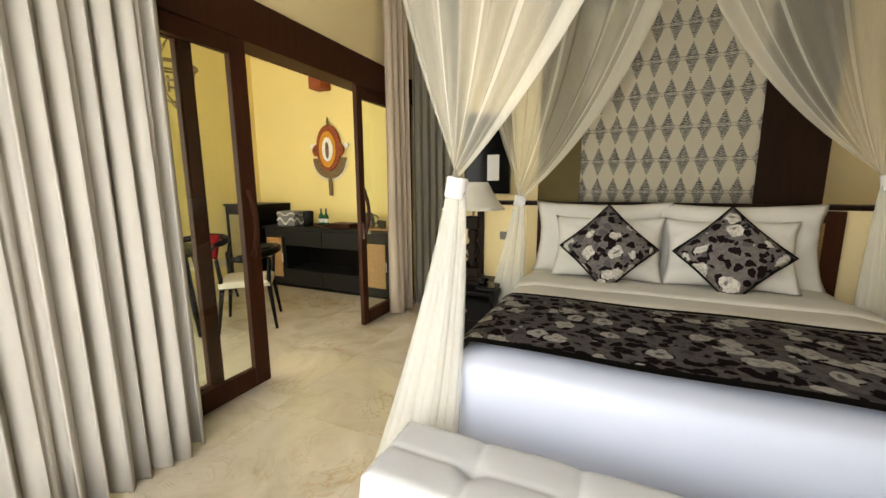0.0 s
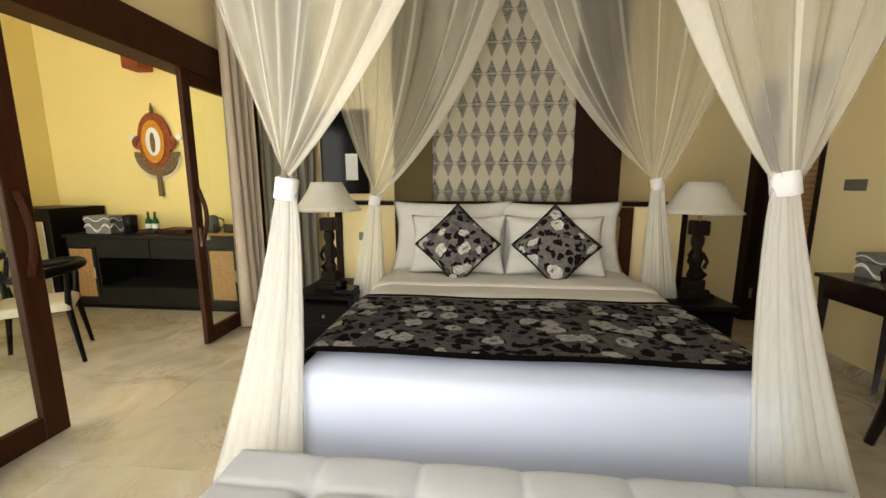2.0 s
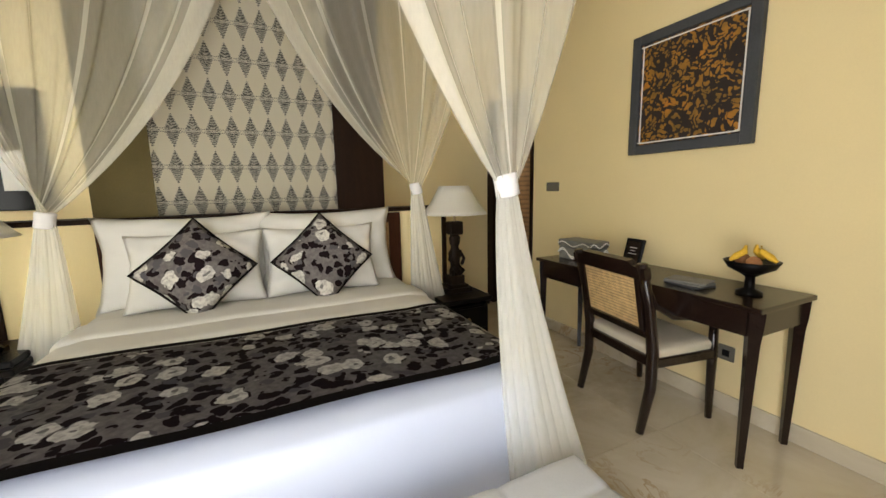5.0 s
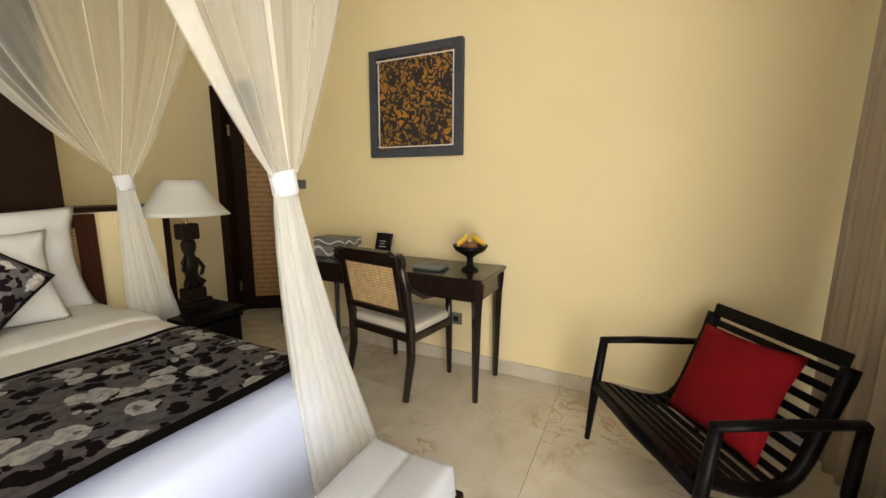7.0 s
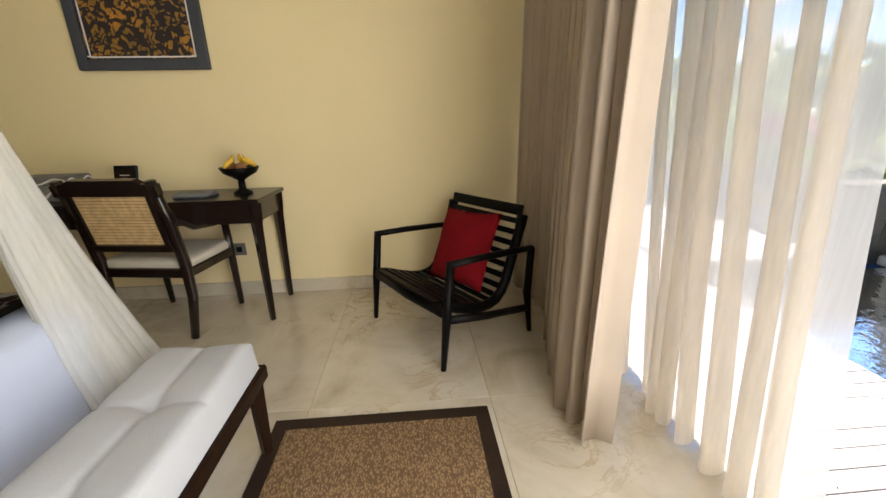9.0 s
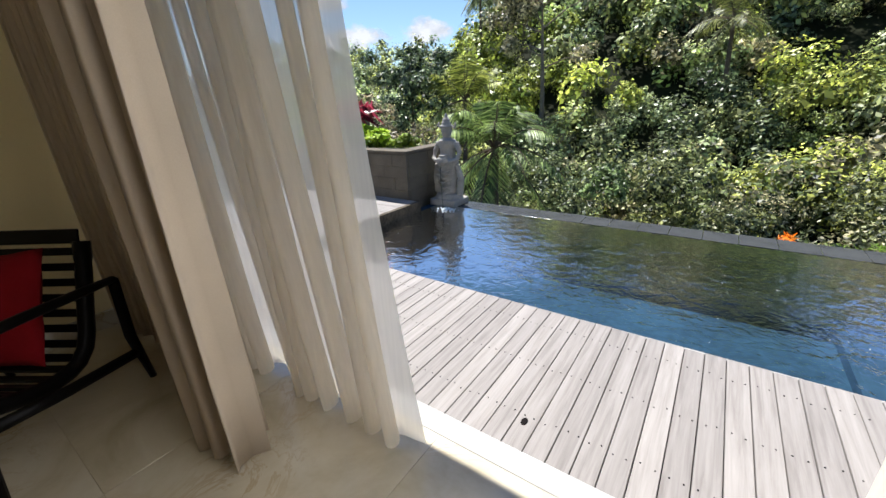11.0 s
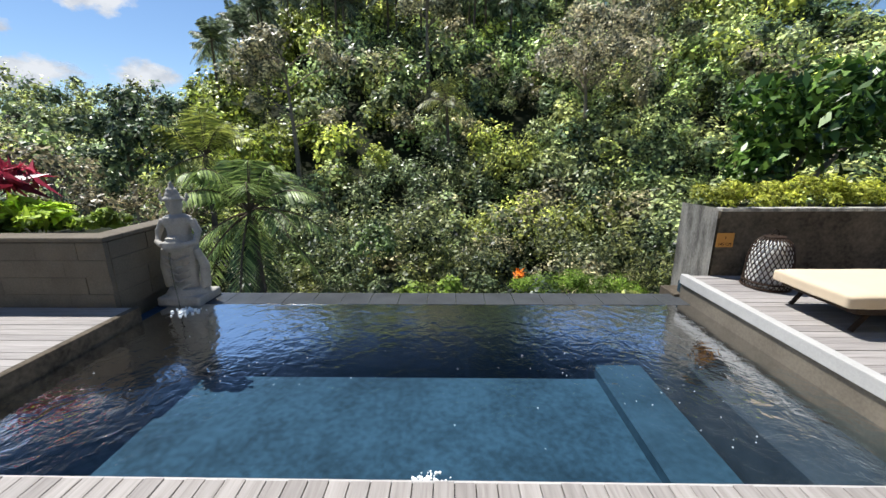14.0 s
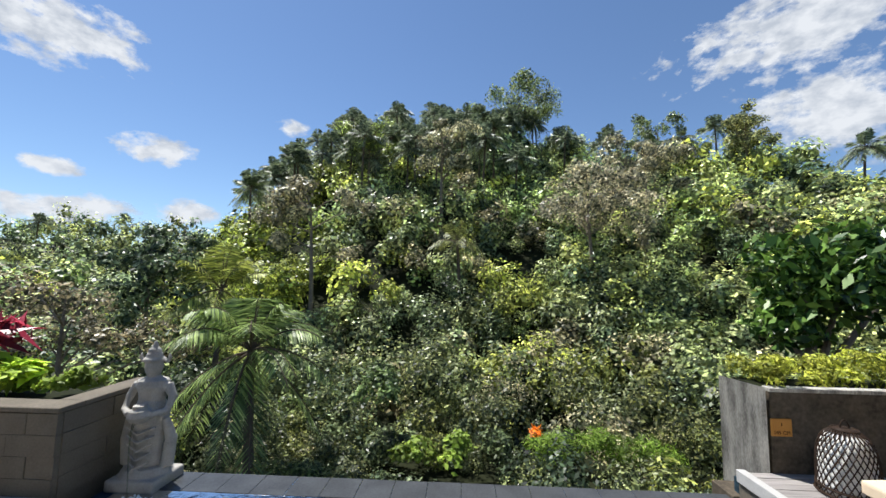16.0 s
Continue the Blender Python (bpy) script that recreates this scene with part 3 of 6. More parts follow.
# ---- curtains ----
def curtain(name, path, z0, z1, amp, folds, material, label, flare=0.0, seed=0, thick=0.003, sway=0.0, nv=10, group=""):
    """A gathered curtain hung along a line on the floor plan, with uneven folds."""
    rnd = random.Random(seed)
    a, c = Vector((*path[0], 0)), Vector((*path[-1], 0))
    pts = [Vector((*p, 0)) for p in path]
    seg = [(q - p).length for p, q in zip(pts, pts[1:])]
    total = sum(seg)
    ph = [rnd.uniform(-0.5, 0.5) for _ in range(folds + 2)]
    am = [rnd.uniform(0.65, 1.25) for _ in range(folds + 2)]

    def f(u, v):
        s = u * total
        k = 0
        while k < len(seg) - 1 and s > seg[k]:
            s -= seg[k]
            k += 1
        d = (pts[k + 1] - pts[k]).normalized()
        p = pts[k] + d * s
        nrm = Vector((-d.y, d.x, 0))
        t = u * folds
        i = int(t)
        w = am[min(i, folds)] * (1 - (t - i)) + am[min(i + 1, folds + 1)] * (t - i)
        q = math.sin(2 * math.pi * (t + 0.22 * ph[min(i, folds)]))
        q = math.copysign(abs(q) ** 0.75, q)
        grow = 0.55 + 0.45 * (1 - v) + 0.1 * math.sin(5 * v + 3 * ph[min(i, folds)])
        off = amp * w * q * grow + flare * (1 - v) ** 2
        side = 0.35 * amp * math.sin(4 * math.pi * t) * grow + sway * (1 - v)
        z = z0 + (z1 - z0) * v + (0.012 * math.sin(3 * t) if v == 0 else 0)
        return p + nrm * off + d * side + Vector((0, 0, z))

    bm = sheet(bmesh.new(), f, folds * 10, nv)
    th = thing(name, ((a.x + c.x) / 2, (a.y + c.y) / 2, z0), label, "curtain", group)
    ob = part("cloth", bm, material, th, smooth=True)
    if thick:
        md = ob.modifiers.new("thickness", "SOLIDIFY")
        md.thickness = thick
    rail = [(p[0], p[1], z1 + 0.012) for p in path]
    part("curtain_rail", rod(bmesh.new(), rail, 0.012, 8), M_WHITEPAINT, th)
    return th


ZT = ZC - 0.03
curtain("drape", [(-2.24, -1.75), (-2.26, -0.10)], 0.01, ZT, 0.048, 20, M_DRAPE_W, "pale lined floor-length drape beside the sliding doors", seed=1)
curtain("drape", [(-2.40, 2.02), (-2.36, 2.34)], 0.01, ZT, 0.045, 4, M_DRAPE, "beige floor-length drape gathered beside the sliding door", seed=2)
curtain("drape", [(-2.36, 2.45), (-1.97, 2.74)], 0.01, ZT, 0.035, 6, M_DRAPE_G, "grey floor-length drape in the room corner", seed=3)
curtain("drape", [(2.28, -1.76), (1.75, -1.88), (1.25, -1.70), (0.98, -1.63), (0.71, -1.67)], 0.01, ZT, 0.075, 16, M_DRAPE, "heavy beige floor-length drape drawn to the side", seed=4)


def pleated_sheer(path, folds, amp, material, label, flare=0.0, sway=0.0, seed=0, part_folds=True):
    """A thin curtain: flat spans between soft folds in which the cloth doubles back on itself."""
    rnd = random.Random(seed)
    a, c = Vector((*path[0], 0)), Vector((*path[1], 0))
    d, total = (c - a).normalized(), (c - a).length
    nrm = Vector((-d.y, d.x, 0))
    w = total / folds
    jit = [rnd.uniform(-0.22, 0.22) for _ in range(folds + 2)]
    am = [rnd.uniform(0.7, 1.3) for _ in range(folds + 2)]
    bulge = [rnd.uniform(-1, 1) for _ in range(folds + 2)]

    def f(u, v):
        t = u * folds
        i = min(int(t), folds - 1)
        g = t - i
        start, end = i + (jit[i] if i else 0), i + 1 + (jit[i + 1] if i + 1 < folds else 0)
        if g < 0.4 or not part_folds:
            k = g / 0.4 if part_folds else g
            along = 0.62 * k if part_folds else k
            off = 0.16 * amp * math.sin(math.pi * k) * bulge[i]
        else:
            q = (g - 0.4) / 0.6
            along = 0.62 + 0.38 * q + 0.30 * math.sin(2 * math.pi * q) * (0.65 + 0.35 * (1 - v))
            off = amp * am[i] * 0.5 * (1 - math.cos(2 * math.pi * q)) * (0.7 + 0.3 * (1 - v))
        low = 1 - v
        x = (start + (end - start) * along) * w + sway * low + 0.02 * math.sin(3.0 * v + 2 * jit[i]) * low
        y = off + flare * low ** 1.8 + 0.03 * math.sin(1.7 * t + 4 * v) * low
        return a + d * x + nrm * y + Vector((0, 0, 0.012 + (ZT - 0.012) * v + (0.018 * math.sin(1.9 * t) + 0.012) * max(0.0, 1 - 8 * v)))

    th = thing("sheer_curtain", ((a.x + c.x) / 2, (a.y + c.y) / 2, 0.012), label, "curtain", "sheer curtains")
    part("cloth", sheet(bmesh.new(), f, folds * 20, 20), material, th, smooth=True)
    part("curtain_rail", rod(bmesh.new(), [(a.x, a.y, ZT + 0.012), (c.x, c.y, ZT + 0.012)], 0.012, 8), M_WHITEPAINT, th)
    return th


pleated_sheer([(0.56, -2.02), (2.2, -2.0)], 15, 0.085, M_SHEER, "white sheer curtain hanging in soft folds to the marble floor", sway=-0.33, seed=5)
pleated_sheer([(-0.68, -2.05), (-0.93, -2.06)], 2, 0.07, M_SHEER_E, "white sheer curtain edge blown outward over the deck", flare=0.25, sway=0.20, seed=6)
pleated_sheer([(-0.89, -2.07), (-2.02, -2.07)], 3, 0.05, M_SHEER_T, "thin white sheer curtain stretched flat across the opening", flare=0.26, sway=0.16, seed=7, part_folds=False)

# ---- bed head wall ----
YH = 2.0
hw = thing("bed_head_wall", (0, YH + 0.1, 0), "low cream wall behind the bed with dark wooden edges", "bed wall", kind="structure")
part("wall_panel", boxed(-1.44, 1.36, YH + 0.06, YH + 0.28, 0, 1.16), M_WALL, hw)
part("ledge", boxed(-1.47, 1.40, YH + 0.045, YH + 0.29, 1.16, 1.19, 0.003), M_WOOD, hw, "dark wooden ledge")
part("edge_post", boxed(1.36, 1.40, YH + 0.045, YH + 0.29, 0, 1.16, 0.003), M_WOOD, hw)
part("edge_post", boxed(-1.50, -1.44, YH + 0.045, YH + 0.29, 0, 1.16, 0.003), M_WOOD, hw)
part("upper_panel", boxed(-0.62, 0.875, YH + 0.10, YH + 0.16, 1.19, ZC), M_WOOD, hw, "tall dark wooden panel")
# added strip, coloured as cream wall lying in shade
part("shaded_wall_strip", boxed(-0.98, -0.62, YH + 0.10, YH + 0.15, 1.19, ZC), M_WALL_SHADE, hw, "olive brown strip painting the shaded wall beside the panel")
solo("wall_hanging", sheet(bmesh.new(), lambda u, v: Vector((-0.645 + 1.142 * u, YH + 0.085 + 0.004 * math.sin(9 * u), 1.195 + (ZC - 1.215) * v)), 24, 12, 0.006), M_IKAT, "cream and grey woven cloth with lozenge pattern hung above the bed", "wall hanging", smooth=True)
solo("wall_switch", boxed(-1.29, -1.22, YH + 0.048, YH + 0.0595, 0.855, 0.925, 0.004), M_GREYPL, "grey light switch on the low bed wall", "switch")
tv = thing("television", (-1.66, YB - 0.06, 1.2), "black wall-mounted television with a paper card on it", "television")
part("screen", boxed(-1.93, -1.42, YB - 0.075, YB - 0.01, 1.24, 2.09, 0.006), M_SCREEN, tv)
solo("information_card", boxed(-1.66, -1.53, YB - 0.083, YB - 0.078, 1.38, 1.65, 0.0), M_PAPER, "white printed paper card on the black screen", "card")

# ---- bed ----
BX0, BX1, BY0 = -0.94, 0.88, 0.10
bed = thing("bed", (0, 1.0, 0), "large bed made up in white with woven rattan headboard", "bed")


def quilt(x0, x1, y0, y1, z0, z1, r=0.09, nu=30, nv=30, belly=0.02):
    """A soft block: rounded top edges and slightly swollen sides."""
    bm = boxed(x0, x1, y0, y1, z0, z1)
    bmesh.ops.subdivide_edges(bm, edges=bm.edges[:], cuts=14, use_grid_fill=True)
    cx, cy = (x0 + x1) / 2, (y0 + y1) / 2
    for v in bm.verts:
        t = (v.co.z - z0) / (z1 - z0)
        q = Vector((min(max(v.co.x, x0 + r), x1 - r), min(max(v.co.y, y0 + r), y1 - r), min(v.co.z, z1 - r)))
        d = v.co - q
        if d.length > r:
            v.co = q + d.normalized() * r
        if t < 0.97:
            k = belly * math.sin(math.pi * t)
            if abs(v.co.x - x0) < 0.02 or abs(v.co.x - x1) < 0.02:
                v.co.x += math.copysign(k, v.co.x - cx)
            if abs(v.co.y - y0) < 0.02:
                v.co.y -= k
        v.co.z += 0.006 * noise.noise(v.co * 3.0)
    return bm


part("bed_base", boxed(BX0 + 0.08, BX1 - 0.08, BY0 + 0.1, YH - 0.02, 0.02, 0.22, 0.01), M_WOOD, bed, "dark wooden bed base")
part("duvet", quilt(BX0, BX1, BY0, YH - 0.03, 0.12, 0.655, 0.08), M_SATIN, bed, "smooth white satin duvet", True)
part("folded_sheet", quilt(BX0 - 0.012, BX1 + 0.012, 1.0, 1.965, 0.30, 0.672, 0.07), M_SHEET, bed, "turned-down white sheet", True)
part("sheet_fold", quilt(BX0 - 0.018, BX1 + 0.018, 1.26, 1.60, 0.34, 0.686, 0.06), M_LINEN, bed, "folded white sheet edge", True)
hb = part("headboard", boxed(-0.955, -0.86, YH - 0.01, YH + 0.042, 0.25, 1.155, 0.006), M_WOOD_R, bed, "dark wooden headboard")
for b in ((0.87, 0.965, 0.25, 1.155), (-0.86, 0.87, 1.08, 1.155), (-0.86, 0.87, 0.3, 0.5), (-0.72, -0.66, 0.5, 1.08), (0.67, 0.73, 0.5, 1.08)):
    part("rail", boxed(b[0], b[1], YH - 0.01, YH + 0.04, b[2], b[3], 0.005), M_WOOD_R, hb)
for x0, x1 in ((-0.86, -0.72), (0.73, 0.87), (-0.66, 0.67)):
    part("rattan_panel", boxed(x0, x1, YH + 0.005, YH + 0.025, 0.5, 1.08), M_RATTAN, hb, "woven honey rattan panel")

run = thing("bed_runner", (0, 0.6, 0.66), "black and grey floral bed runner across the foot of the bed", "bed runner")


def runner_strip(y0, y1, lift):
    prof = [(BX0 - 0.030, 0.36), (BX0 - 0.030, 0.58), (BX0 - 0.016, 0.64), (BX0 + 0.03, 0.667), (BX0 + 0.10, 0.672)]
    prof += [(BX0 + 0.10 + (BX1 - BX0 - 0.2) * k / 12, 0.670 + 0.004 * math.sin(k)) for k in range(1, 12)]
    prof += [(BX1 - 0.10, 0.672), (BX1 - 0.03, 0.667), (BX1 + 0.016, 0.64), (BX1 + 0.030, 0.58), (BX1 + 0.030, 0.36)]
    bm = bmesh.new()
    sheet(bm, lambda u, v: Vector((prof[round(u * (len(prof) - 1))][0], y0 + (y1 - y0) * v, prof[round(u * (len(prof) - 1))][1] + lift)), len(prof) - 1, 6, 0.006)
    return bm


part("cloth", runner_strip(0.245, 0.965, 0.010), M_FLORAL, run, "floral print in grey and white", True)
for y0, y1 in ((0.19, 0.243), (0.967, 1.01)):
    part("border", runner_strip(y0, y1, 0.011), M_INK, run, "black cloth border", True)


def put_pillow(name, x, y, z, w, h, d, lean, material, label, category="pillow", spin=0, yaw=0, group="", pinch=0.10, wrinkle=0.0):
    th = thing(name, (x, y, z), label, category, group)
    m = Matrix.Translation((x, y, z)) @ Matrix.Rotation(radians(yaw), 4, "Z") @ Matrix.Rotation(radians(90 - lean), 4, "X") @ Matrix.Rotation(radians(spin), 4, "Z")
    part("cover", pillow(bmesh.new(), w, h, d, m, 26 if wrinkle else 14, pinch, wrinkle=wrinkle, seed=7 * x), material, th, smooth=True)
    return th, m


for x in (-0.47, 0.38):
    put_pillow("pillow", x, 1.90, 0.925, 0.98, 0.58, 0.22, 14, M_LINEN, "large white bed pillow leaning on the headboard", group="bed pillows", yaw=random.uniform(-2, 2), pinch=0.11, wrinkle=0.022)
for x in (-0.41, 0.31):
    put_pillow("pillow", x, 1.72, 0.885, 0.74, 0.47, 0.19, 22, M_LINEN, "smaller white bed pillow in front of another", group="bed pillows", yaw=random.uniform(-3, 3), pinch=0.10, wrinkle=0.02)
for x, yaw in ((-0.40, 3), (0.30, -3)):
    th, m = put_pillow("cushion", x, 1.585, 0.905, 0.44, 0.44, 0.17, 24, M_FLORAL, "square grey floral cushion with black piping, set on its corner", "cushion", 45, yaw, "floral cushions", 0.06)
    loop = []
    for k in range(49):
        a = k / 48 * 4
        s, t = int(a) % 4, a - int(a)
        x0, y0 = ((-1 + 2 * t, -1), (1, -1 + 2 * t), (1 - 2 * t, 1), (-1, 1 - 2 * t))[s]
        kk = 1 - 0.06 * (1 - min(abs(x0), abs(y0)) ** 2)
        loop.append(m @ Vector((x0 * 0.22 * kk, y0 * 0.22 * kk, 0)))
    part("piping", rod(bmesh.new(), loop, 0.007, 6), M_INK, th, "black piping")

# ---- bench at the foot of the bed ----
bench = thing("bench", (-0.08, -0.26, 0), "dark wooden bench with tufted white leather cushion", "bench")
part("seat_frame", boxed(-1.04, 0.86, -0.43, -0.09, 0.30, 0.355, 0.006), M_WOOD, bench)
for x in (-0.99, 0.80):
    for y in (-0.40, -0.12):
        part("leg", rod(bmesh.new(), [(x, y, 0.0), (x, y, 0.31)], [0.022, 0.032], 4), M_WOOD, bench)
def tufted(u, v):
    """Square leather panels between stitched seams, pulled down where the seams cross."""
    x0, x1, y0, y1, z0, h, r = -1.02, 0.835, -0.415, -0.095, 0.357, 0.118, 0.04
    x, y = x0 + (x1 - x0) * u, y0 + (y1 - y0) * v
    e = min(x - x0, x1 - x, y - y0, y1 - y)
    if e < 1e-5:
        return Vector((x, y, z0))
    z = z0 + h - r + math.sqrt(max(0.0, r * r - max(0.0, r - e) ** 2))
    w = (x1 - x0) / 6
    dx = min(abs(x - x0 - w * k) for k in range(1, 6))
    dy = abs(y - (y0 + y1) / 2)
    z -= 0.006 * (math.exp(-(dx / 0.012) ** 2) + math.exp(-(dy / 0.012) ** 2))
    z -= 0.005 * (math.exp(-(dx / 0.05) ** 2) + math.exp(-(dy / 0.05) ** 2))
    z -= 0.020 * math.exp(-(dx * dx + dy * dy) / 0.035 ** 2)
    return Vector((x, y, z + 0.003 * noise.noise(Vector((x * 9, y * 9, 1)))))


bm = sheet(bmesh.new(), tufted, 230, 42)
part("cushion", bm, M_BENCH, bench, "tufted white leather cushion", True)
rug = thing("rug", (0, -0.83, 0), "woven seagrass rug with dark brown cloth border", "rug")
part("border", boxed(-1.2, 0.965, -1.275, -0.38, 0.0, 0.010, 0.003), M_WICKER, rug, "dark brown border")
part("weave", boxed(-1.14, 0.90, -1.215, -0.44, 0.010, 0.014, 0.001), M_RUG, rug)


# ---- bed nets ----
ZN = 2.92
can = thing("canopy_rail", (0, 1.0, ZN), "thin dark wooden canopy rail hung from the ceiling", "canopy rail")
for y in (0.08, 1.92):
    part("rail", rod(bmesh.new(), [(-1.32, y, ZN + 0.012), (1.30, y, ZN + 0.012)], 0.014, 8), M_WOOD, can)
    for x in (-1.31, 1.27):
        part("hanger", rod(bmesh.new(), [(x, y, ZN + 0.012), (x, y, ZC)], 0.008, 6), M_WOOD, can)
for x in (-1.31, 1.27):
    part("rail", rod(bmesh.new(), [(x, 0.08, ZN + 0.012), (x, 1.92, ZN + 0.012)], 0.014, 8), M_WOOD, can)
def net(cx, cy, sx, sy, bx, by, bz, label, seed):
    """One corner of the net: hung from the canopy rail along two sides, gathered by a band, then falling to the floor."""
    rnd = random.Random(seed)
    th = thing("bed_net", (bx, by, 0), label, "bed net", "bed nets")
    ph = [rnd.uniform(0, 6.28) for _ in range(6)]
    b = Vector((bx, by, bz))
    p0, pc, p1 = Vector((-0.04, cy, ZN)), Vector((cx, cy, ZN)), Vector((cx, 1.02, ZN))

    def upper(u, v):
        top = p0.lerp(pc, u / 0.62) if u < 0.62 else pc.lerp(p1, (u - 0.62) / 0.38)
        ang = u * 2 * math.pi * 0.8
        low = b + Vector((0.034 * math.cos(ang + ph[0]), 0.034 * math.sin(ang + ph[0]), 0))
        far = (Vector((top.x, top.y, 0)) - Vector((bx, by, 0))).length
        ctrl = Vector((bx + (top.x - bx) * 0.66, by + (top.y - by) * 0.66, bz + (top.z - bz) * (0.42 - 0.06 * min(1, far))))
        q = top * v * v + ctrl * 2 * v * (1 - v) + low * (1 - v) ** 2
        w = math.sin(math.pi * min(1, v * 1.05)) ** 0.5 * 0.024
        fold = math.sin(u * 62 + ph[1]) + 0.6 * math.sin(u * 103 + ph[2])
        return q + Vector((sx * 0.5, sy, 0)).normalized() * w * fold * (0.35 + 0.65 * v)

    part("net_edge", sheet(bmesh.new(), lambda u, v: upper(6 / 110 * u, v) + Vector((0, -0.006, 0.0)), 6, 14), M_NET_D, th, "dense folded net edge", True)
    for i0, k in ((11, 1), (19, 2), (36, 1), (52, 1), (64, 2), (80, 1), (96, 1), (107, 3)):
        i0 += rnd.choice((-2, -1, 0))
        part("net_fold", sheet(bmesh.new(), lambda u, v: upper((i0 + k * u) / 110, v) + Vector((0, -0.006, 0)), k, 14), M_NET_D, th, "dense folded net", True)
    part("upper_net", sheet(bmesh.new(), upper, 110, 14), M_NET, th, "thin white netting", True)

    def hem(u, v):
        ang = u * 4 * math.pi
        t = 1 - v
        r = 0.034 + 0.12 * t ** 0.9 + (0.003 + 0.013 * t) * (math.sin(u * 75 + ph[3]) + 0.6 * math.sin(u * 131 + ph[4]))
        c = Vector((bx + sx * 0.15 * t ** 1.2, by + sy * (0.05 + 0.14 * t) * t, bz * v + 0.004))
        return c + Vector((r * (1 + 0.22 * t) * math.cos(ang), r * 0.72 * math.sin(ang), 0))

    part("lower_net", sheet(bmesh.new(), hem, 260, 12), M_NET_L, th, "gathered white netting", True)
    band = lathe(bmesh.new(), (0, 0, 0), [(0.036, -0.040), (0.042, -0.036), (0.041, 0.0), (0.042, 0.036), (0.036, 0.040)], 20)
    bmesh.ops.transform(band, matrix=Matrix.Translation((bx, by, bz)) @ Matrix.Rotation(radians(-11 * sx), 4, "Y"), verts=band.verts[:])
    part("tie_band", band, M_BAND, th, "white cloth tie band", True)
    return th


net(-1.32, 0.08, -1, -1, -0.935, 0.16, 1.318, "white bed net gathered with a band at the bed foot", 11)
net(1.22, 0.08, 1, -1, 0.735, 0.16, 1.338, "white bed net gathered with a band at the bed foot", 12)
net(-1.30, 1.92, -1, 0.4, -1.02, 1.62, 1.215, "white bed net gathered with a band at the bed head", 13)
net(1.30, 1.92, 1, 0.4, 0.965, 1.62, 1.338, "white bed net gathered with a band at the bed head", 14)

# ---- bedside ----
def nightstand(x0, x1, label):
    th = thing("nightstand", ((x0 + x1) / 2, 1.68, 0), label, "nightstand", "nightstands")
    part("body", boxed(x0 + 0.02, x1 - 0.02, 1.44, 1.93, 0.10, 0.47, 0.005), M_BLACKWOOD, th)
    part("top", boxed(x0, x1, 1.41, 1.95, 0.505, 0.54, 0.006), M_BLACKWOOD, th)
    for x in (x0 + 0.03, x1 - 0.03):
        part("side_rail", boxed(x - 0.02, x + 0.02, 1.43, 1.94, 0.47, 0.505, 0.003), M_BLACKWOOD, th)
        for y in (1.46, 1.91):
            part("leg", boxed(x - 0.02, x + 0.02, y - 0.02, y + 0.02, 0, 0.10, 0.003), M_BLACKWOOD, th)
    dr = part("drawer", boxed(x0 + 0.035, x1 - 0.035, 1.425, 1.44, 0.30, 0.46, 0.004), M_BLACKWOOD, th)
    part("knob", lathe(bmesh.new(), ((x0 + x1) / 2, 1.412, 0.38), [(0.008, -0.012), (0.014, 0), (0.008, 0.012)], 10), M_BRASS, dr)
    return th


nightstand(1.07, 1.47, "black wooden nightstand with one drawer beside the bed")
nightstand(-1.60, -1.14, "black wooden nightstand holding a telephone beside the bed")


def table_lamp(x, y, label):
    th = thing("table_lamp", (x, y, 0.54), label, "lamp", "bedside lamps")
    bm = boxed(x - 0.11, x + 0.11, y - 0.08, y + 0.08, 0.54, 0.575, 0.004)
    box(bm, x - 0.085, x + 0.085, y - 0.065, y + 0.065, 0.575, 0.60, 0.004)
    box(bm, x - 0.06, x + 0.06, y - 0.05, y + 0.05, 0.60, 0.67, 0.006)
    part("plinth", bm, M_CARVED, th, "stepped dark wooden plinth")
    bm = lathe(bmesh.new(), (x, y, 0.67), [(0.045, 0), (0.05, 0.03), (0.035, 0.07), (0.042, 0.12), (0.055, 0.17), (0.038, 0.20), (0.03, 0.22), (0.042, 0.25), (0.045, 0.29), (0.03, 0.32)], 14, 0.8)
    for s in (1, -1):
        rod(bm, [(x + s * 0.035, y - 0.01, 0.86), (x + s * 0.062, y - 0.03, 0.80), (x + s * 0.03, y - 0.055, 0.76)], 0.013, 7)
        rod(bm, [(x + s * 0.02, y - 0.01, 0.75), (x + s * 0.045, y - 0.05, 0.71), (x + s * 0.03, y - 0.02, 0.675)], 0.017, 7)
    part("carved_stem", bm, M_CARVED, th, "carved dark wooden stem", True)
    part("capital", boxed(x - 0.055, x + 0.055, y - 0.045, y + 0.045, 0.985, 1.085, 0.008), M_CARVED, th)
    part("fitting", rod(bmesh.new(), [(x, y, 1.085), (x, y, 1.16)], 0.010, 8), M_BRASS, th, "brass fitting")
    prof = [(0.252, 1.140), (0.225, 1.170), (0.185, 1.222), (0.145, 1.290), (0.112, 1.352)]
    bm = bmesh.new()
    sheet(bm, lambda u, v: Vector((x + prof[round(v * 4)][0] * math.cos(2 * math.pi * u), y + prof[round(v * 4)][0] * math.sin(2 * math.pi * u), prof[round(v * 4)][1])), 36, 4, 0.003, True)
    part("shade", bm, M_SHADE, th, "cream conical linen shade", True)
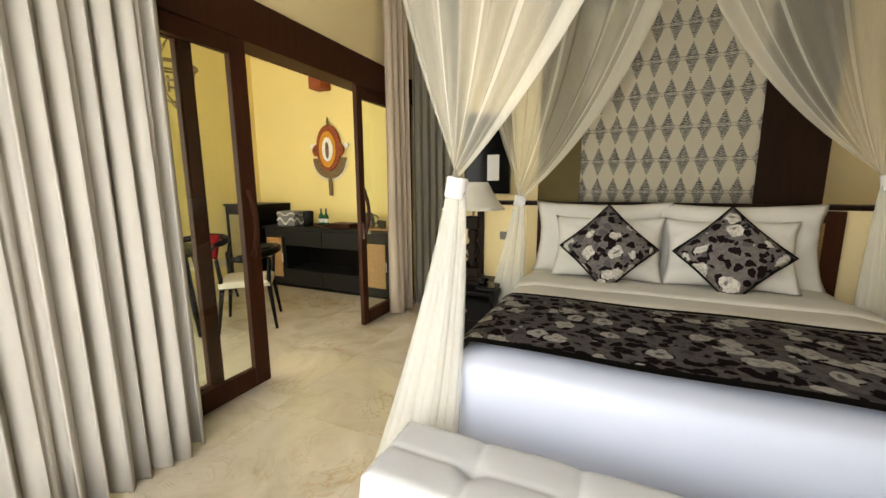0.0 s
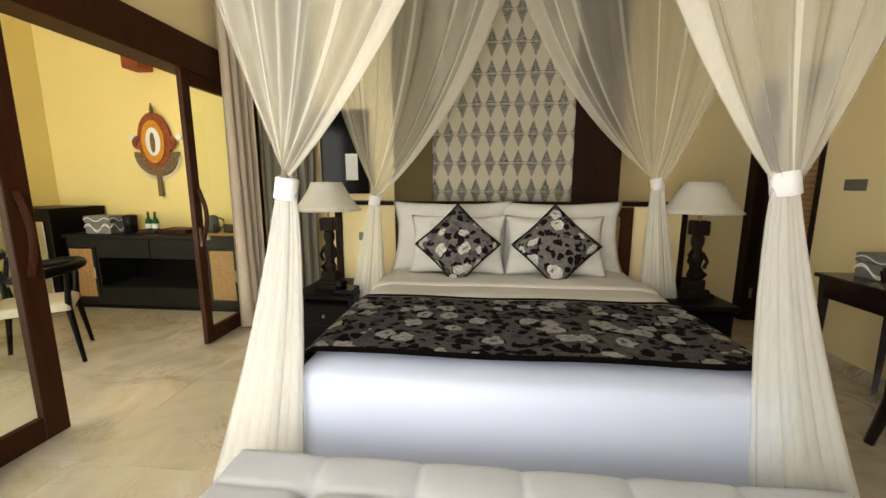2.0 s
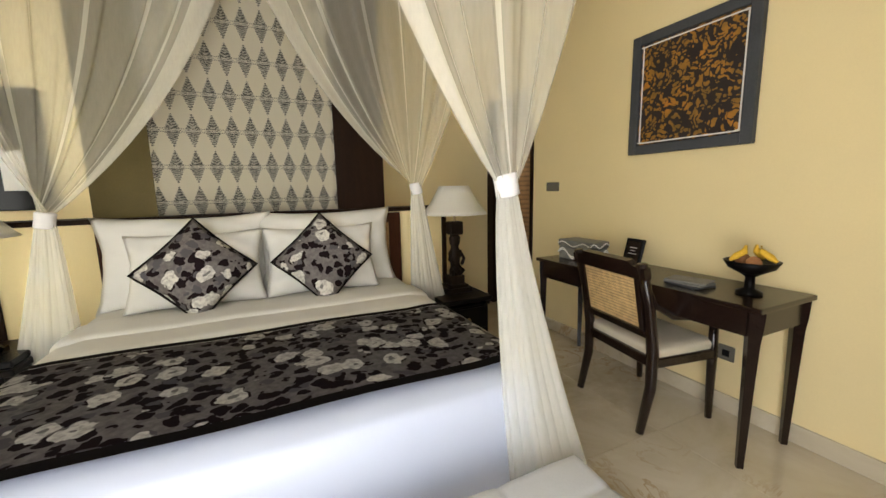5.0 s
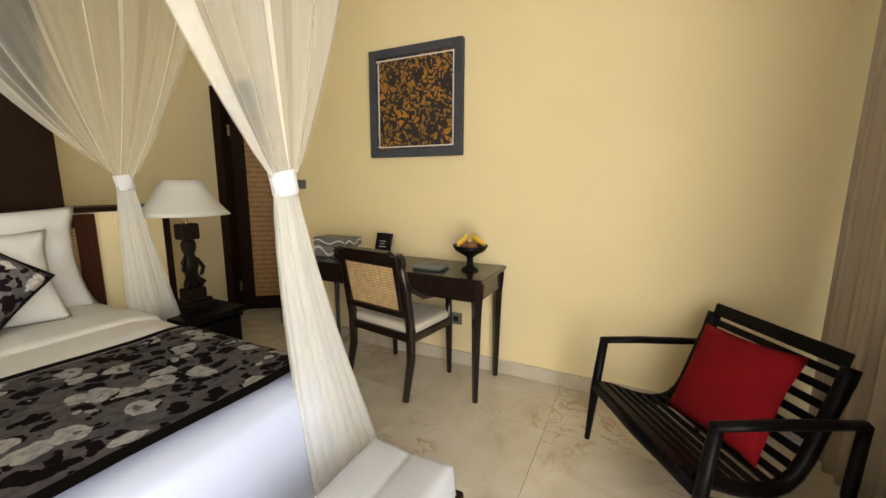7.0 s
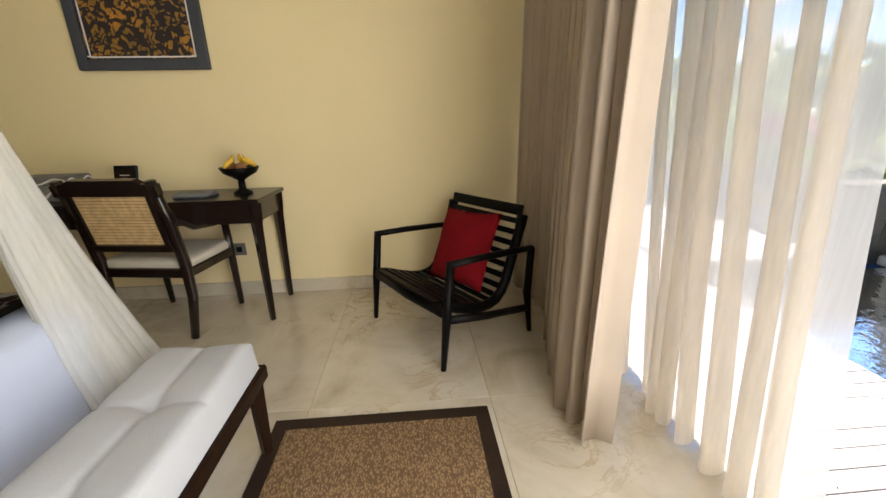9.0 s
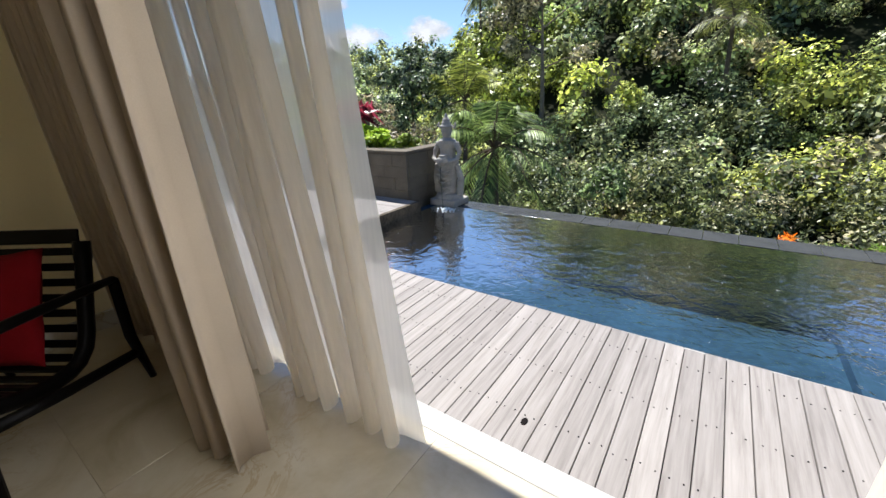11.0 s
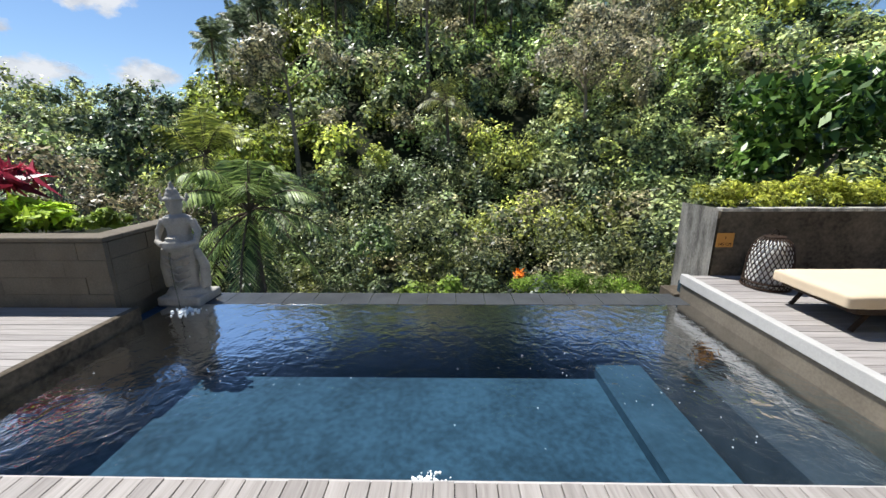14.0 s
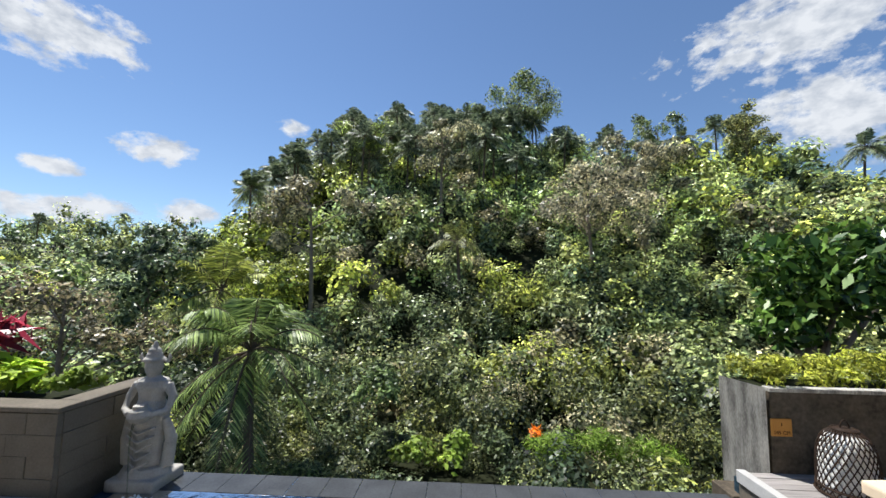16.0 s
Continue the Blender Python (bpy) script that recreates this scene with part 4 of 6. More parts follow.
    part("shade_top", lathe(bmesh.new(), (x, y, 1.345), [(0.108, 0), (0.108, 0.004)], 24), M_SHADE, th)
    return th


table_lamp(1.285, 1.66, "carved dark wood table lamp with cream conical shade")
table_lamp(-1.40, 1.66, "carved dark wood table lamp with cream conical shade")
ph = thing("telephone", (-1.22, 1.5, 0.54), "black desk telephone on the nightstand", "telephone")
part("base", boxed(-1.30, -1.15, 1.43, 1.62, 0.54, 0.575, 0.008), M_BLACKPL, ph)
part("handset", rod(bmesh.new(), [(-1.27, 1.47, 0.59), (-1.265, 1.50, 0.615), (-1.265, 1.56, 0.62), (-1.27, 1.60, 0.595)], [0.024, 0.017, 0.017, 0.024], 10), M_BLACKPL, ph, smooth=True)
cord = bmesh.new()
rod(cord, [(1.62 + 0.10 * math.cos(k * 0.7) * (1 + 0.05 * k), 2.30 + 0.05 * math.sin(k * 0.7), 0.008) for k in range(22)], 0.004, 6)
solo("power_cable", cord, M_WHITEPAINT, "white coiled power cable lying on the floor", "cable")

# ---- desk, chair, picture ----
desk = thing("desk", (2.1, 0.65, 0), "long dark polished wooden writing desk against the wall", "desk")
part("desktop", boxed(1.865, 2.345, -0.10, 1.41, 0.765, 0.79, 0.006, seg=2), M_WOODX, desk)
for b in ((1.885, 1.905, -0.04, 1.35), (2.305, 2.325, -0.04, 1.35)):
    part("apron", boxed(b[0], b[1], b[2], b[3], 0.645, 0.765, 0.003), M_WOODX, desk)
for y in (-0.075, 1.365):
    part("apron", boxed(1.905, 2.305, y, y + 0.02, 0.645, 0.765, 0.003), M_WOODX, desk)
for x in (1.905, 2.300):
    for y in (-0.060, 1.37):
        bm = bmesh.new()
        sx, sy = (1 if x < 2 else -1), (1 if y < 0.5 else -1)
        rings = [(0.0, 0.016), (0.45, 0.024), (0.62, 0.028), (0.69, 0.034), (0.765, 0.036)]
        rod(bm, [(x + sx * 0.004, y + sy * 0.004, z) for z, r in rings], [r * 1.2 for z, r in rings], 4)
        part("leg", bm, M_WOODX, desk)
chair = thing("chair", (1.95, 0.6, 0), "dark wooden desk chair with cane back and cream seat", "chair")
cy0, cy1, cxb, cxf = 0.31, 0.87, 1.70, 2.22
for y in (cy0 + 0.02, cy1 - 0.02):
    part("back_leg", rod(bmesh.new(), [(cxb + 0.02, y, 0), (cxb + 0.075, y, 0.25), (cxb + 0.075, y, 0.45), (cxb + 0.035, y, 0.70), (cxb - 0.03, y, 0.935)], [0.020, 0.026, 0.029, 0.027, 0.026], 8, 1.15), M_WOODX, chair, smooth=True)
    part("front_leg", rod(bmesh.new(), [(cxf - 0.02, y, 0), (cxf - 0.03, y, 0.40), (cxf - 0.035, y, 0.60)], [0.018, 0.026, 0.022], 8), M_WOODX, chair, smooth=True)
    arm = [(cxb + 0.02, y, 0.80), (cxb + 0.07, y, 0.71), (cxb + 0.20, y, 0.635), (cxb + 0.36, y, 0.615), (cxf + 0.01, y, 0.612)]
    part("armrest", rod(bmesh.new(), arm, [0.018, 0.022, 0.026, 0.026, 0.022], 8, 0.7), M_WOODX, chair, smooth=True)
lean = Matrix.Translation((cxb + 0.055, 0, 0.5)) @ Matrix.Rotation(radians(-11), 4, "Y")
top = bmesh.new()
outline = [(cy0 - 0.012, 0.365), (cy1 + 0.012, 0.365), (cy1 + 0.012, 0.425), (cy1 - 0.07, 0.432), (cy1 - 0.10, 0.452), (cy0 + 0.10, 0.452), (cy0 + 0.07, 0.432), (cy0 - 0.012, 0.425)]
fa = [top.verts.new(lean @ Vector((-0.02, y, z))) for y, z in outline]
fb = [top.verts.new(lean @ Vector((0.02, y, z))) for y, z in outline]
top.faces.new(fa)
top.faces.new(fb[::-1])
for i in range(8):
    top.faces.new((fa[i], fa[(i + 1) % 8], fb[(i + 1) % 8], fb[i]))
part("top_rail", top, M_WOODX, chair)
part("lower_rail", boxed(-0.018, 0.018, cy0 + 0.03, cy1 - 0.03, 0.035, 0.075, 0.003, lean), M_WOODX, chair)
for y in (cy0 + 0.04, cy1 - 0.07):
    part("back_stile", boxed(-0.016, 0.016, y, y + 0.03, 0.075, 0.365, 0.002, lean), M_WOODX, chair)
M_CANE = rattan("cane_web", (0.60, 0.42, 0.20), pitch=0.018)
bm = bmesh.new()
for k in range(26):
    y = cy0 + 0.07 + (cy1 - cy0 - 0.14) * (k + 0.5) / 26
    box(bm, -0.003, 0.001, y - 0.0046, y + 0.0046, 0.075, 0.365, 0, lean)
for k in range(18):
    z = 0.075 + 0.29 * (k + 0.5) / 18
    box(bm, -0.002, 0.004, cy0 + 0.07, cy1 - 0.07, z - 0.0046, z + 0.0046, 0, lean)
tagged(part("cane_panel", bm, M_CANE, chair, "woven honey cane back panel"), kind="stuff")
part("seat_frame", boxed(cxb + 0.06, cxf - 0.01, cy0, cy1, 0.365, 0.42, 0.006), M_WOODX, chair)
part("seat_cushion", quilt(cxb + 0.085, cxf - 0.015, cy0 + 0.015, cy1 - 0.015, 0.42, 0.475, 0.03, belly=0.004), M_CREAMSEAT, chair, "cream upholstered seat", True)

pivot = Vector((1.72, 0.33, 0))
chair.matrix_basis = Matrix.Translation(pivot) @ Matrix.Rotation(radians(-9), 4, "Z") @ Matrix.Translation(-pivot) @ chair.matrix_basis

pic = thing("picture", (XR - 0.03, 0.615, 1.9), "framed black and gold batik picture on the wall", "picture")
part("canvas", boxed(XR - 0.022, XR - 0.012, 0.285, 0.945, 1.59, 2.24), M_BATIK, pic, "black cloth with gold animals and leaves")
for b in ((0.235, 0.295, 1.535, 2.295), (0.935, 0.995, 1.535, 2.295), (0.295, 0.935, 1.535, 1.595), (0.295, 0.935, 2.235, 2.295)):
    part("frame_side", boxed(XR - 0.045, XR - 0.002, b[0], b[1], b[2], b[3], 0.005), M_FRAME, pic)
for b in ((0.305, 0.313, 1.605, 2.225), (0.917, 0.925, 1.605, 2.225), (0.313, 0.917, 1.605, 1.613), (0.313, 0.917, 2.217, 2.225)):
    part("painted_border", boxed(XR - 0.0255, XR - 0.0225, b[0], b[1], b[2], b[3]), M_PAPER, pic, "thin white painted border")
for y in (0.312, 0.918):
    for z in (1.612, 2.218):
        part("corner_scroll", lathe(bmesh.new(), (XR - 0.0245, y, z), [(0.016, -0.003), (0.02, 0.0), (0.016, 0.003)], 10), M_PAPER, pic)
solo("wall_switch", boxed(XR - 0.012, XR - 0.001, 1.72, 1.885, 1.292, 1.370, 0.004), M_GREYPL, "grey double light switch on the cream wall", "switch")
out = thing("socket", (XR - 0.006, 0.275, 0.35), "grey power socket low on the wall", "socket")
part("plate", boxed(XR - 0.012, XR - 0.001, 0.23, 0.32, 0.305, 0.395, 0.004), M_GREYPL, out)
part("holes", boxed(XR - 0.0145, XR - 0.0125, 0.255, 0.295, 0.33, 0.37, 0.001), M_BLACKPL, out)


def tissue_box(x0, x1, y0, y1, z0, h, label):
    th = thing("patterned_box", ((x0 + x1) / 2, (y0 + y1) / 2, z0), label, "box", "patterned boxes")
    part("body", boxed(x0, x1, y0, y1, z0, z0 + h * 0.62, 0.006), M_SILVER, th)
    part("lid", boxed(x0 - 0.006, x1 + 0.006, y0 - 0.006, y1 + 0.006, z0 + h * 0.64, z0 + h, 0.008), M_SILVER, th, "grey patterned lid")
    for zz, r in ((0.33, 0.16), (0.33, 0.24), (0.80, 0.10)):
        n = 24
        for side, x in (("a", x0 - 0.008), ("b", x1 + 0.008)):
            part("wave_line", rod(bmesh.new(), [(x, y0 + (y1 - y0) * k / n, z0 + h * (zz + r * math.sin(2 * math.pi * 1.5 * k / n))) for k in range(n + 1)], 0.005, 4), M_PAPER, th, "white wavy line")
        part("wave_line", rod(bmesh.new(), [(x0 + (x1 - x0) * k / n, y0 - 0.008, z0 + h * (zz + r * math.sin(2 * math.pi * 1.5 * k / n))) for k in range(n + 1)], 0.005, 4), M_PAPER, th, "white wavy line")
    return th


tissue_box(2.02, 2.20, 1.02, 1.33, 0.79, 0.145, "grey and silver patterned box on the desk")
m = Matrix.Translation((2.20, 0.83, 0.79)) @ Matrix.Rotation(radians(-6), 4, "Z") @ Matrix.Rotation(radians(14), 4, "Y")
st = thing("photo_stand", (2.20, 0.83, 0.79), "black upright card stand leaning on the desk", "card stand")
part("board", boxed(-0.008, 0.008, -0.075, 0.075, 0.0, 0.185, 0.003, m), M_BLACKPL, st)
part("print", boxed(-0.0105, -0.0085, -0.055, 0.055, 0.02, 0.165, 0, m), M_WOODX, st)
for k, w in enumerate((0.03, 0.02, 0.035)):
    part("print_line", boxed(-0.0125, -0.011, -w, w, 0.12 - 0.02 * k, 0.125 - 0.02 * k, 0, m), M_PAPER, st)
for k in range(3):
    solo("magazine", boxed(-0.07, 0.07, -0.10, 0.10, 0.7905 + 0.010 * k, 0.799 + 0.010 * k, 0.001, Matrix.Translation((2.03, 0.32, 0)) @ Matrix.Rotation(radians(12 * k - 10), 4, "Z")), M_SILVER if k else M_FRAME, "printed magazine lying in a small pile on the desk", "magazine", group="magazines")
bowl = thing("fruit_bowl", (2.10, 0.07, 0.79), "black pedestal fruit bowl on the desk", "bowl")
part("bowl", lathe(bmesh.new(), (2.10, 0.07, 0.79), [(0.055, 0), (0.055, 0.012), (0.022, 0.03), (0.02, 0.085), (0.05, 0.105), (0.095, 0.13), (0.115, 0.165), (0.105, 0.165), (0.06, 0.125)], 24), M_BLACKWOOD, bowl, smooth=True)
rf = random.Random(5)
for k in range(5):
    a = k * 1.25
    c = Vector((2.10 + 0.05 * math.cos(a), 0.07 + 0.05 * math.sin(a), 0.955))
    if k % 2 == 0:
        solo("banana", rod(bmesh.new(), [c + Vector((0.045 * math.cos(a), 0.045 * math.sin(a), 0.0)), c + Vector((0.02 * math.cos(a), 0.02 * math.sin(a), 0.022)), c + Vector((-0.015 * math.cos(a), -0.015 * math.sin(a), 0.045)), c + Vector((-0.02 * math.cos(a), -0.02 * math.sin(a), 0.075))], [0.008, 0.017, 0.016, 0.006], 8), M_BANANA, "ripe yellow banana in the fruit bowl", "banana", group="fruit", smooth=True)
    else:
        bm = bmesh.new()
        bmesh.ops.create_icosphere(bm, subdivisions=2, radius=0.034, matrix=Matrix.Translation(c + Vector((0, 0, -0.004))))
        solo("fruit", bm, M_ORANGE, "round brown fruit in the fruit bowl", "fruit", group="fruit", smooth=True)

# ---- slatted armchair ----
ac = thing("armchair", (1.75, -1.2, 0), "low black wooden armchair with slatted seat and back", "armchair")
O, W, D = Vector((1.262, -1.13, 0)), Vector((0.845, 0.534, 0)), Vector((0.534, -0.845, 0)) * 0.9


def P(a, d, z):
    return O + W * a + D * d + Vector((0, 0, z))


prof = [(0.95 * a_, b_) for a_, b_ in [(0.0, 0.335), (0.06, 0.325), (0.13, 0.300), (0.20, 0.277), (0.27, 0.258), (0.34, 0.247), (0.41, 0.247), (0.47, 0.262), (0.52, 0.300), (0.555, 0.355), (0.58, 0.415), (0.605, 0.475), (0.63, 0.535), (0.655, 0.595), (0.68, 0.655), (0.70, 0.715)]]
for a in (0.075, 0.69):
    part("side_rail", rod(bmesh.new(), [P(a, d, z - 0.022) for d, z in prof], 0.026, 8, 1.2), M_BLACKWOOD, ac, smooth=True)
for k, (d, z) in enumerate(prof):
    wide = 0.030 if k == len(prof) - 1 else (0.024 if k == 0 else 0.016)
    d2, z2 = prof[min(k + 1, len(prof) - 1)]
    d1, z1 = prof[max(k - 1, 0)]
    t = (D * (d2 - d1) + Vector((0, 0, z2 - z1))).normalized()
    nrm = t.cross(W).normalized()
    rot = Matrix((W, t, nrm)).transposed().to_4x4()
    part("slat", boxed(-0.305, 0.305, -wide, wide, -0.007, 0.007, 0.003, Matrix.Translation(P(0.385, d, z)) @ rot), M_BLACKWOOD, ac)
for a in (0.0, 0.725):
    part("front_leg", rod(bmesh.new(), [P(a, -0.03, 0), P(a, 0.0, 0.30), P(a, 0.03, 0.545)], [0.014, 0.024, 0.022], 10), M_BLACKWOOD, ac, smooth=True)
    part("armrest", rod(bmesh.new(), [P(a, 0.015, 0.552), P(a, 0.25, 0.545), P(a, 0.50, 0.53), P(a, 0.66, 0.52)], [0.022, 0.024, 0.024, 0.020], 10, 0.75), M_BLACKWOOD, ac, smooth=True)
    part("back_leg", rod(bmesh.new(), [P(a, 0.66, 0.52), P(a, 0.64, 0.25), P(a, 0.68, 0.0)], [0.020, 0.022, 0.014], 10), M_BLACKWOOD, ac, smooth=True)
    part("side_stretcher", rod(bmesh.new(), [P(a, 0.0, 0.27), P(a, 0.3, 0.21), P(a, 0.64, 0.16)], 0.017, 8, 1.4), M_BLACKWOOD, ac, smooth=True)
part("front_rail", rod(bmesh.new(), [P(0, 0.0, 0.30), P(0.36, 0.0, 0.285), P(0.725, 0.0, 0.30)], 0.02, 8, 1.5), M_BLACKWOOD, ac, smooth=True)
cu = thing("cushion", P(0.36, 0.50, 0.45), "plain red square cushion leaning in the armchair", "cushion")
t = (D * 0.30 + Vector((0, 0, 0.62))).normalized()
nrm = W.cross(t).normalized()
part("cover", pillow(bmesh.new(), 0.48, 0.46, 0.14, Matrix.Translation(P(0.37, 0.455, 0.475)) @ Matrix((W, t, nrm)).transposed().to_4x4() @ Matrix.Rotation(radians(-4), 4, "Z"), pinch=0.07), M_RED, cu, smooth=True)

# ---- dining room beyond the sliding doors ----
for name, b in (("wall_dining_north", (-5.45, XL - 0.15, 3.0, 3.12, 0, ZC)), ("wall_dining_west", (-5.45, -5.3, -1.3, 3.0, 0, ZC)), ("wall_dining_south", (-5.3, XL - 0.15, -1.3, -1.15, 2.5, ZC)), ("wall_dining_corner", (-2.85, XL - 0.15, -1.3, -1.15, 0, 2.5))):
    solo(name, boxed(*b), M_WALL2, "warm yellow painted wall", "wall", "structure")
con = thing("console", (-3.67, 2.7, 0), "long charcoal sideboard with rattan doors and open niche", "sideboard")
CX0, CX1, CY0 = -4.66, -2.70, 2.46
part("top", boxed(CX0 - 0.02, CX1, CY0 - 0.02, 2.985, 0.775, 0.81, 0.004), M_CONSOLE, con)
part("plinth", boxed(CX0 + 0.03, CX1 - 0.03, CY0 + 0.03, 2.98, 0.0, 0.05), M_BLACKWOOD, con)
part("base", boxed(CX0, CX1, CY0, 2.98, 0.05, 0.25, 0.003), M_CONSOLE, con)
part("back", boxed(CX0, CX1, 2.90, 2.98, 0.25, 0.775), M_BLACKWOOD, con)
for x0, x1 in ((CX0, CX0 + 0.36), (CX1 - 0.36, CX1)):
    part("cabinet", boxed(x0, x1, CY0 + 0.01, 2.90, 0.25, 0.775, 0.003), M_CONSOLE, con)
    dd = part("door", boxed(x0 + 0.03, x1 - 0.02, CY0 - 0.008, CY0 + 0.012, 0.12, 0.68, 0.003), M_CONSOLE, con)
    part("rattan_panel", boxed(x0 + 0.05, x1 - 0.05, CY0 - 0.014, CY0 - 0.008, 0.14, 0.66, 0.002), M_RATTAN, dd, "woven honey rattan panel")
    part("handle", rod(bmesh.new(), [(x1 - 0.035, CY0 - 0.02, 0.34), (x1 - 0.035, CY0 - 0.02, 0.46)], 0.006, 8), M_STEEL, dd, "steel bar handle")
for k in range(2):
    w = (CX1 - CX0 - 0.72) / 2
    x0 = CX0 + 0.36 + k * w
    part("drawer", boxed(x0 + 0.004, x0 + w - 0.004, CY0 - 0.006, 2.85, 0.565, 0.77, 0.004), M_CONSOLE, con)
    part("panel", boxed(x0 + 0.004, x0 + w - 0.004, CY0 - 0.006, CY0 + 0.01, 0.06, 0.245, 0.004), M_CONSOLE, con)
fr = thing("fridge_cabinet", (-4.98, 2.66, 0), "tall black cabinet with a steel-edged small fridge", "cabinet")
part("body", boxed(-5.28, -4.70, 2.38, 2.985, 0, 1.06, 0.004), M_BLACKWOOD, fr)
part("top", boxed(-5.29, -4.69, 2.36, 2.985, 1.06, 1.09, 0.004), M_BLACKWOOD, fr)
part("fridge_door", boxed(-5.2, -4.78, 2.368, 2.38, 0.12, 0.95, 0.004), M_STEEL, fr, "grey steel fridge door")
tissue_box(-4.50, -4.20, 2.55, 2.78, 0.81, 0.19, "black and white patterned box on the sideboard")
solo("ice_bucket", lathe(bmesh.new(), (-4.08, 2.68, 0.81), [(0.06, 0), (0.065, 0.1), (0.068, 0.19), (0.06, 0.195), (0.03, 0.20)], 20), M_BLACKPL, "black cylindrical ice bucket on the sideboard", "bucket", smooth=True)
for x in (-3.88, -3.80):
    b = thing("bottle", (x, 2.70, 0.83), "small green glass bottle on a wooden tray", "bottle", "bottles")
    part("glass", lathe(bmesh.new(), (x, 2.70, 0.832), [(0.03, 0), (0.032, 0.02), (0.032, 0.11), (0.012, 0.15), (0.011, 0.19)], 16), M_GREENGLASS, b, smooth=True)
    part("cap", lathe(bmesh.new(), (x, 2.70, 1.022), [(0.0125, 0), (0.0125, 0.02)], 12), M_BRASS, b)
    part("label", lathe(bmesh.new(), (x, 2.70, 0.86), [(0.0325, 0), (0.0325, 0.05)], 16), M_PAPER, b)
solo("bottle_tray", boxed(-3.94, -3.74, 2.60, 2.78, 0.81, 0.83, 0.004), M_WOOD_R, "small wooden tray holding bottles", "tray")
solo("tea_box", boxed(-3.66, -3.34, 2.56, 2.80, 0.81, 0.865, 0.006), M_WOOD_R, "flat red-brown wooden tea box", "box")
gt = thing("glass_tray", (-2.92, 2.66, 0.81), "pale wooden tray with drinking glasses", "tray")
part("board", boxed(-3.10, -2.74, 2.52, 2.80, 0.81, 0.825, 0.003), M_RATTAN, gt)
for k in range(4):
    solo("drinking_glass", lathe(bmesh.new(), (-3.04 + 0.085 * k, 2.62 + 0.05 * (k % 2), 0.826), [(0.024, 0), (0.03, 0.09), (0.028, 0.09), (0.022, 0.005)], 16), M_GLASS, "clear drinking glass on a tray", "glass", group="drinking glasses", smooth=True)
ke = thing("kettle", (-3.2, 2.78, 0.81), "grey electric kettle on the sideboard", "kettle")
part("body", lathe(bmesh.new(), (-3.2, 2.80, 0.81), [(0.07, 0), (0.072, 0.05), (0.055, 0.17), (0.03, 0.19)], 18), M_FRAME, ke, smooth=True)
part("handle", rod(bmesh.new(), [(-3.12, 2.80, 0.97), (-3.07, 2.80, 0.95), (-3.065, 2.80, 0.88), (-3.12, 2.80, 0.85)], 0.01, 8), M_BLACKPL, ke)

# wall ornament: pointed oval plaque with a crescent skirt and a short tail
mk = thing("wall_ornament", (-3.93, 2.97, 1.7), "carved oval wall plaque in red, gold and white with fringe", "wall ornament")


def disc(cx, cz, rx, rz, y, t, a0=0, a1=360, inner=0.0, n=36):
    bm = bmesh.new()
    pts = [radians(a0 + (a1 - a0) * k / n) for k in range(n + 1)]
    o = [(cx + rx * math.cos(a), cz + rz * math.sin(a)) for a in pts]
    i = [(cx + rx * inner * math.cos(a), cz + rz * inner * math.sin(a)) for a in pts]
    for (p, q, r, s) in zip(o, o[1:], i[1:], i):
        for yy in (y, y - t):
            vs = [bm.verts.new((v[0], yy, v[1])) for v in (p, q, r, s)]
            if inner == 0.0:
                bm.faces.new(vs[:3])
            else:
                bm.faces.new(vs)
        w = [bm.verts.new((p[0], y, p[1])), bm.verts.new((q[0], y, q[1])), bm.verts.new((q[0], y - t, q[1])), bm.verts.new((p[0], y - t, p[1]))]
        bm.faces.new(w)
    return bm


M_MASKRED = plain("painted_red_brown", (0.28, 0.075, 0.03), 0.6, vary=0.35, scale=30)
M_MASKGOLD = plain("gold_paint", (0.58, 0.26, 0.03), 0.45, vary=0.25, scale=30)
M_MASKSHELL = plain("shell_skirt", (0.18, 0.125, 0.06), 0.7, vary=0.6, scale=70)
part("skirt", disc(-3.93, 1.70, 0.275, 0.27, 2.985, 0.02, 180, 360, 0.45), M_MASKSHELL, mk, "dark shell crescent")
part("plaque", disc(-3.93, 1.83, 0.20, 0.30, 2.98, 0.025), M_MASKRED, mk)
part("gold_ring", disc(-3.93, 1.81, 0.14, 0.235, 2.952, 0.015, inner=0.66), M_MASKGOLD, mk, "gold painted ring")
part("white_field", disc(-3.93, 1.81, 0.095, 0.158, 2.95, 0.008), M_PAPER, mk, "white painted field")
part("painted_shape", disc(-3.935, 1.80, 0.03, 0.11, 2.94, 0.004), M_MASKSHELL, mk)
for s in (1, -1):
    part("scroll", disc(-3.93 + s * 0.19, 1.80, 0.075, 0.075, 2.96, 0.015, inner=0.35), M_MASKRED, mk)
    part("shell_disc", disc(-3.93 + s * 0.285, 1.86, 0.035, 0.035, 2.985, 0.012), M_PAPER, mk)
part("finial", lathe(bmesh.new(), (-3.93, 2.965, 2.11), [(0.03, 0), (0.015, 0.03), (0.02, 0.05), (0.004, 0.12)], 10), M_MASKSHELL, mk)
part("tail", boxed(-3.96, -3.90, 2.965, 2.98, 1.20, 1.46, 0.004), M_MASKSHELL, mk)
for k in range(26):
    a = radians(190 + 160 * k / 25)
    x, z = -3.93 + 0.28 * math.cos(a), 1.70 + 0.275 * math.sin(a)
    part("fringe_bead", rod(bmesh.new(), [(x, 2.975, z), (x, 2.975, z - 0.035)], 0.006, 5), M_PAPER, mk)
